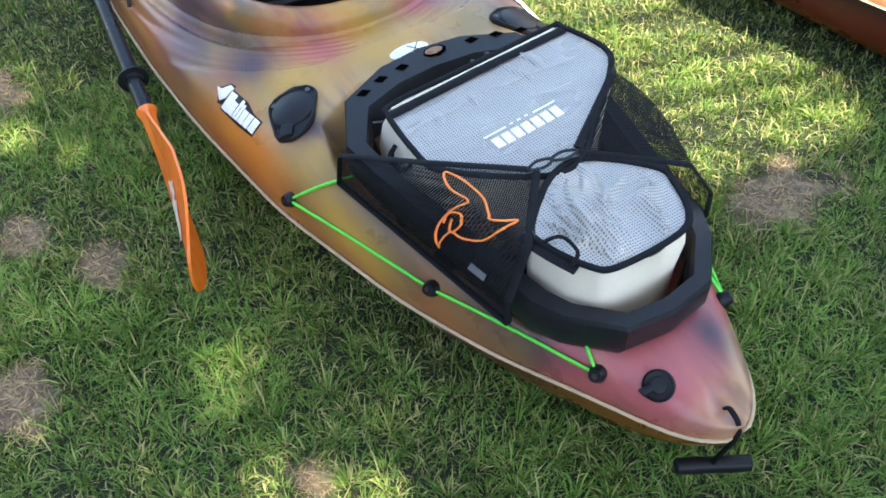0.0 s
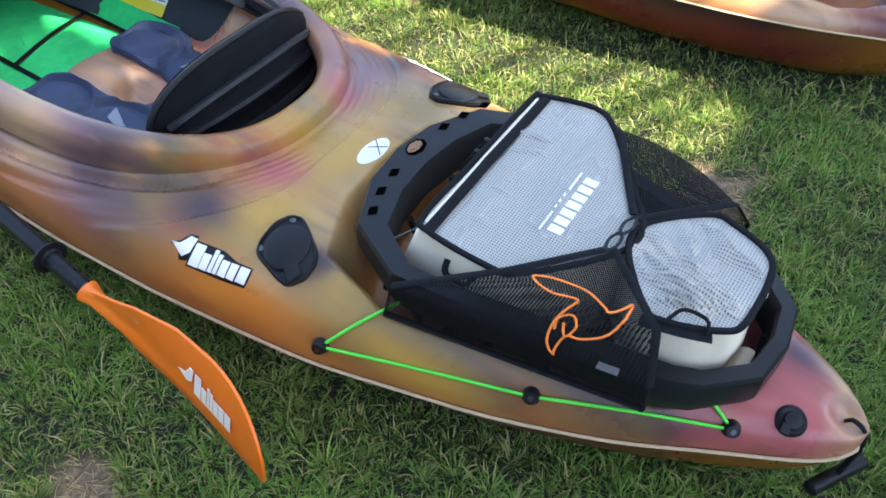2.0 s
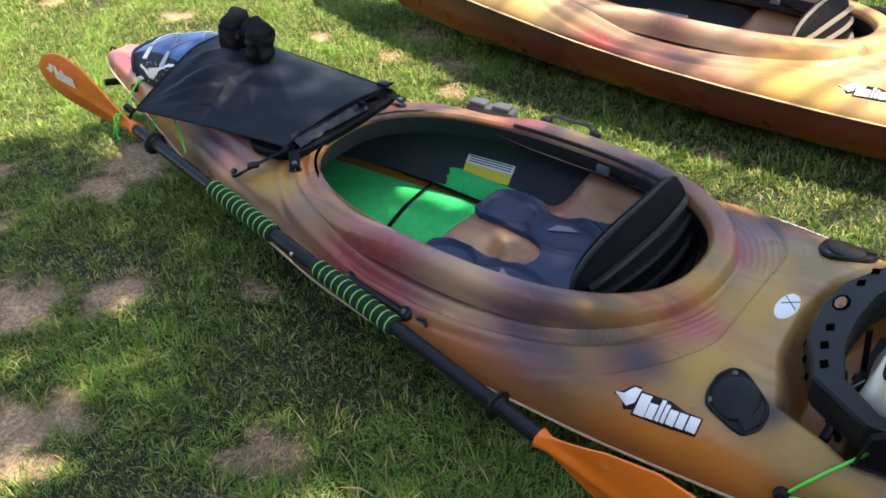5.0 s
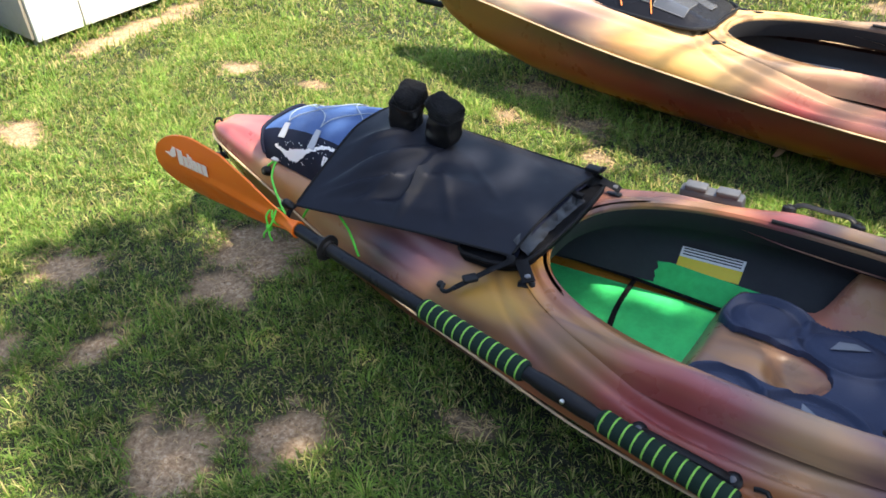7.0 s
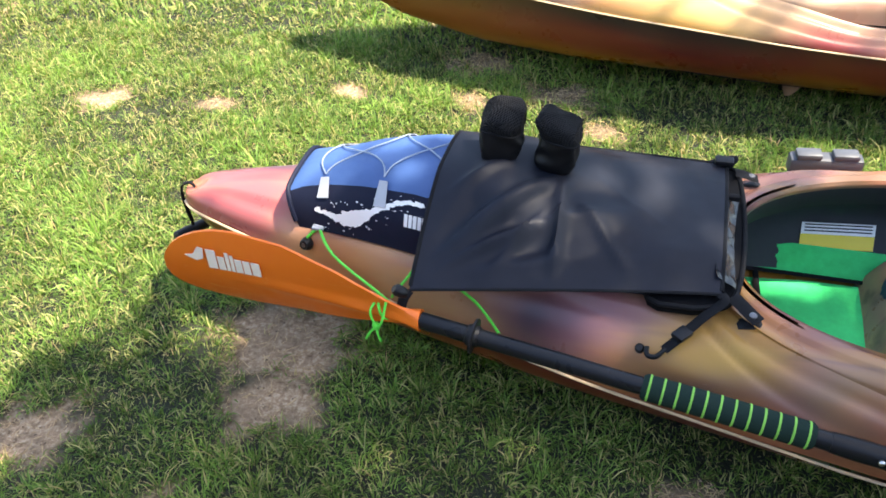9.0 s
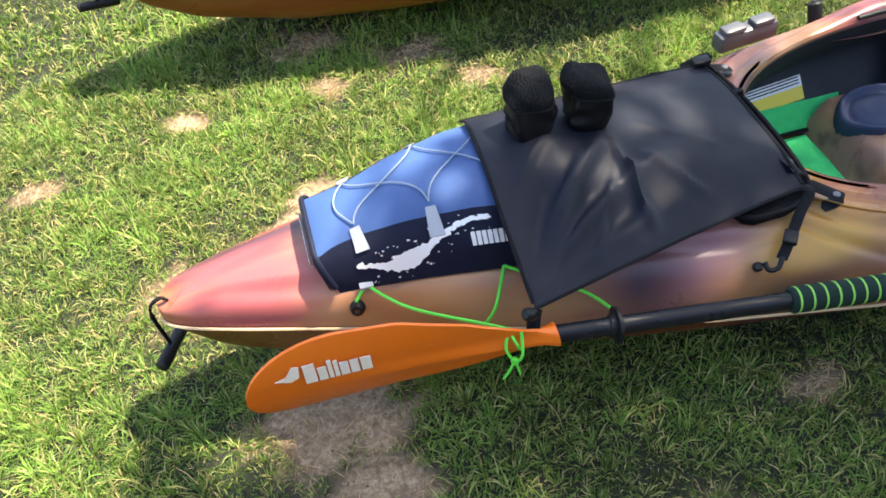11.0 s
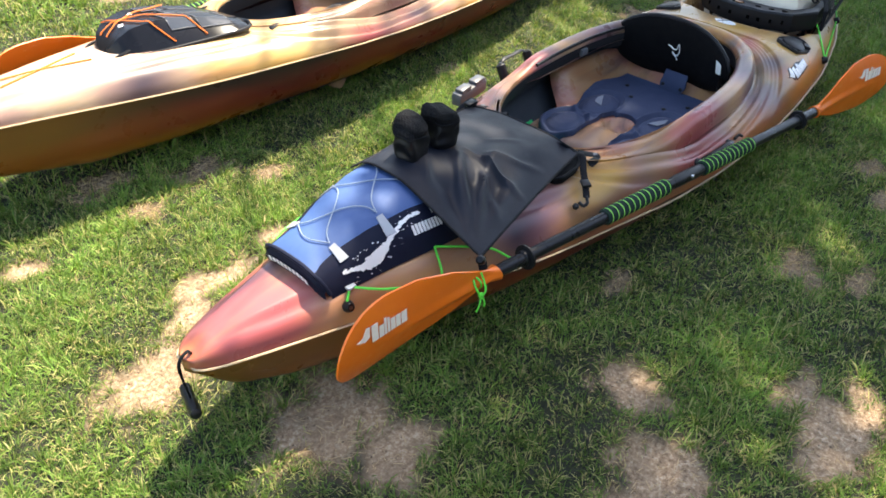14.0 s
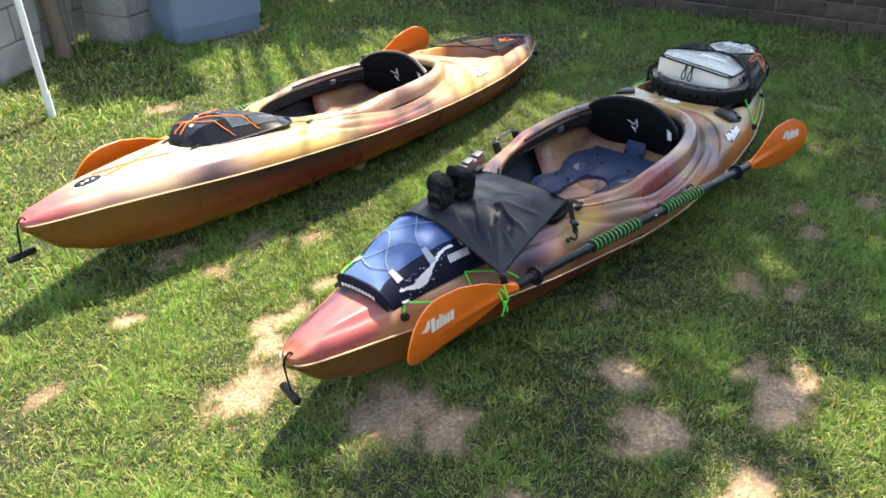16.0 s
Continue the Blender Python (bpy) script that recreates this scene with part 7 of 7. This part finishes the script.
box_thing = thing("white_cabinet", (4.75, -0.62, 0), "white panelled outdoor cabinet standing on bare earth", "cabinet")
BOARD = Mat("white_board").grain((0.80, 0.79, 0.75), 30, 0.08, 0.5, 0.1, 0.001).m
OLDWOOD = Mat("grey_wood").grain((0.30, 0.26, 0.21), 40, 0.35, 0.85, 0.5, 0.002).m
e0, e1 = Vector((4.535, -0.360, 0)), Vector((4.455, -1.22, 0))
ed = (e1 - e0).normalized()
en = Vector((-ed.y, ed.x, 0))
if en.x < 0:
    en = -en
ang = math.degrees(math.atan2(ed.y, ed.x))
for k, (a, b) in enumerate(((0.0, 0.208), (0.214, 0.62), (0.626, 0.86))):
    c = e0 + ed * ((a + b) / 2) + en * 0.012
    part("front_board", box(c.x, c.y, 0.40, b - a, 0.022, 0.74, 0.003, ang), BOARD, box_thing, "white painted board")
c = e0 + ed * 0.43 + en * 0.26
part("carcass", box(c.x, c.y, 0.40, 0.84, 0.46, 0.70, 0.004, ang), OLDWOOD, box_thing, "grey wooden carcass")
for a in (0.03, 0.83):
    c = e0 + ed * a + en * 0.05
    part("foot", box(c.x, c.y, 0.02, 0.05, 0.05, 0.06, 0.003, ang), OLDWOOD, box_thing)
c = e0 + en * 0.25 - ed * 0.006
part("side_board", box(c.x, c.y, 0.40, 0.02, 0.46, 0.72, 0.003, ang), OLDWOOD, box_thing, "shaded side board")
TARP = Mat("blue_plastic").grain((0.03, 0.16, 0.42), 30, 0.2, 0.4, 0.1, 0.001).m
drum = thing("blue_drum", (5.08, -0.08, 0), "blue plastic drum standing beside the cabinet", "drum")
part("body", lathe([(0.20, 0.0), (0.235, 0.02), (0.24, 0.2), (0.248, 0.22), (0.248, 0.24), (0.24, 0.26), (0.24, 0.6), (0.22, 0.64), (0.10, 0.66)], (5.08, -0.06, 0.0), (0, 0, 1), 28), TARP, drum)
part("bung", lathe([(0.03, 0.655), (0.03, 0.675), (0.02, 0.68)], (5.0, -0.06, 0.0), (0, 0, 1), 12), BLACK, drum)
kerb = thing("kerb_stone", (4.70, -0.10, 0), "pale concrete edging stone in the grass", "kerb stone")
part("stone", box(4.72, -0.02, 0.03, 0.28, 0.12, 0.10, 0.01, 60), CONCRETE, kerb)

# ---- trees beyond the wall, whose crowns shade part of the lawn ----
LEAF = Mat("tree_leaf", (0.06, 0.12, 0.03), 0.5)
LEAF.set(LEAF.b, "Base Color", LEAF.mix(LEAF.noise(LEAF.coords(), 3, 3), (0.04, 0.09, 0.02), (0.09, 0.16, 0.035)))
BARK = Mat("bark").grain((0.13, 0.10, 0.075), 18, 0.45, 0.95, 0.9, 0.02).m
sun_way = Vector((SUN_FROM[0], SUN_FROM[1], math.tan(radians(SUN_EL)) * math.hypot(*SUN_FROM)))
sun_way /= sun_way.z


def tree(trunk, clumps, leaves, seed, label):
    """A trunk with limbs that bear loose clumps of leaves; a clump is (x, y, radius, share) of the shade that it throws."""
    root = thing("tree", (*trunk, 0), label, "tree", "shade trees")
    rng = np.random.default_rng(seed)
    base = Vector((*trunk, 0))
    fork = base + Vector((0.2, 0.2, 2.6))
    part("trunk", tube([base - Vector((0, 0, 0.1)), base + Vector((0.05, 0, 0.6)), base + Vector((0.12, 0.12, 1.6)), fork], [0.24, 0.19, 0.16, 0.13], 12), BARK, root, "rough brown trunk")
    pts = []
    for x, y, r, share in clumps:
        n = int(leaves * share * r * r)
        h0 = 4.2 + rng.uniform(0, 1.2)
        top = Vector((x, y, 0)) + sun_way * h0
        part("limb", tube(smooth_path([fork, fork.lerp(top, 0.5) + Vector((0, 0, 0.5)), top], 5), [0.034 - 0.0026 * i for i in range(11)], 8), BARK, root)
        a, q = rng.uniform(0, 2 * math.pi, n), r * np.sqrt(rng.uniform(0, 1, n))
        q = q * (1 + 0.25 * np.sin(3 * a + seed + x) + 0.15 * np.sin(7 * a + y))
        h = h0 + rng.normal(0, 0.45, n)
        pts.append(np.stack([x + q * np.cos(a) + sun_way.x * h, y + q * np.sin(a) + sun_way.y * h, h], -1))
    c = np.concatenate(pts)
    n = len(c)
    u, v = rng.normal(0, 1, (n, 3)), rng.normal(0, 1, (n, 3))
    u /= np.linalg.norm(u, axis=1)[:, None]
    v -= u * (u * v).sum(1)[:, None]
    v /= np.linalg.norm(v, axis=1)[:, None]
    s = rng.uniform(0.05, 0.085, (n, 1))
    co = np.stack([c - u * s, c + v * s * 0.55 - u * s * 0.1, c + u * s, c - v * s * 0.55 - u * s * 0.1], 1).reshape(-1, 3)
    me = bpy.data.meshes.new("crown")
    me.from_pydata(co, [], np.arange(4 * n).reshape(-1, 4).tolist())
    me.materials.append(LEAF.m)
    me.transform(Matrix.Translation(-base))
    crown = new("crown", me)
    crown.parent = root
    tagged(crown, "loose crown of small green leaves", kind="stuff")
    return root


tree((-5.2, -4.9), [(-0.365, 0.083, 0.66, 1.4), (0.145, -0.427, 0.24, 1.2), (-0.395, -0.766, 0.48, 1.6), (0.44, 0.567, 0.5, 0.45), (-1.23, -0.3, 0.9, 1.0), (-1.328, 1.002, 0.9, 0.9), (0.784, 0.201, 0.34, 0.6), (1.176, 0.153, 0.32, 0.50), (-1.131, -1.702, 0.9, 0.9), (0.047, 1.275, 0.8, 0.5), (0.165, -1.067, 0.4, 1.4)], 6200, 3, "broad leafy tree beyond the brick wall")
tree((-3.4, -6.6), [(1.471, 0.697, 0.45, 0.26), (2.06, 0.686, 0.4, 0.25), (1.274, 1.301, 0.6, 0.20), (1.70, 0.28, 0.34, 0.36), (0.56, 0.0, 0.27, 0.32), (1.02, 0.04, 0.30, 0.26), (1.45, -0.02, 0.30, 0.24), (1.98, 0.06, 0.30, 0.28), (2.36, 0.30, 0.30, 0.30), (0.95, 0.62, 0.34, 0.28), (0.44, -3.133, 0.7, 0.9), (1.52, -3.054, 0.6, 0.7), (-0.542, -2.514, 0.7, 0.8), (3.06, 0.44, 0.24, 0.30), (2.78, 0.52, 0.30, 0.34), (2.502, 0.66, 0.28, 0.28), (2.68, 0.23, 0.17, 0.34)], 9100, 9, "leafy tree beyond the block wall")
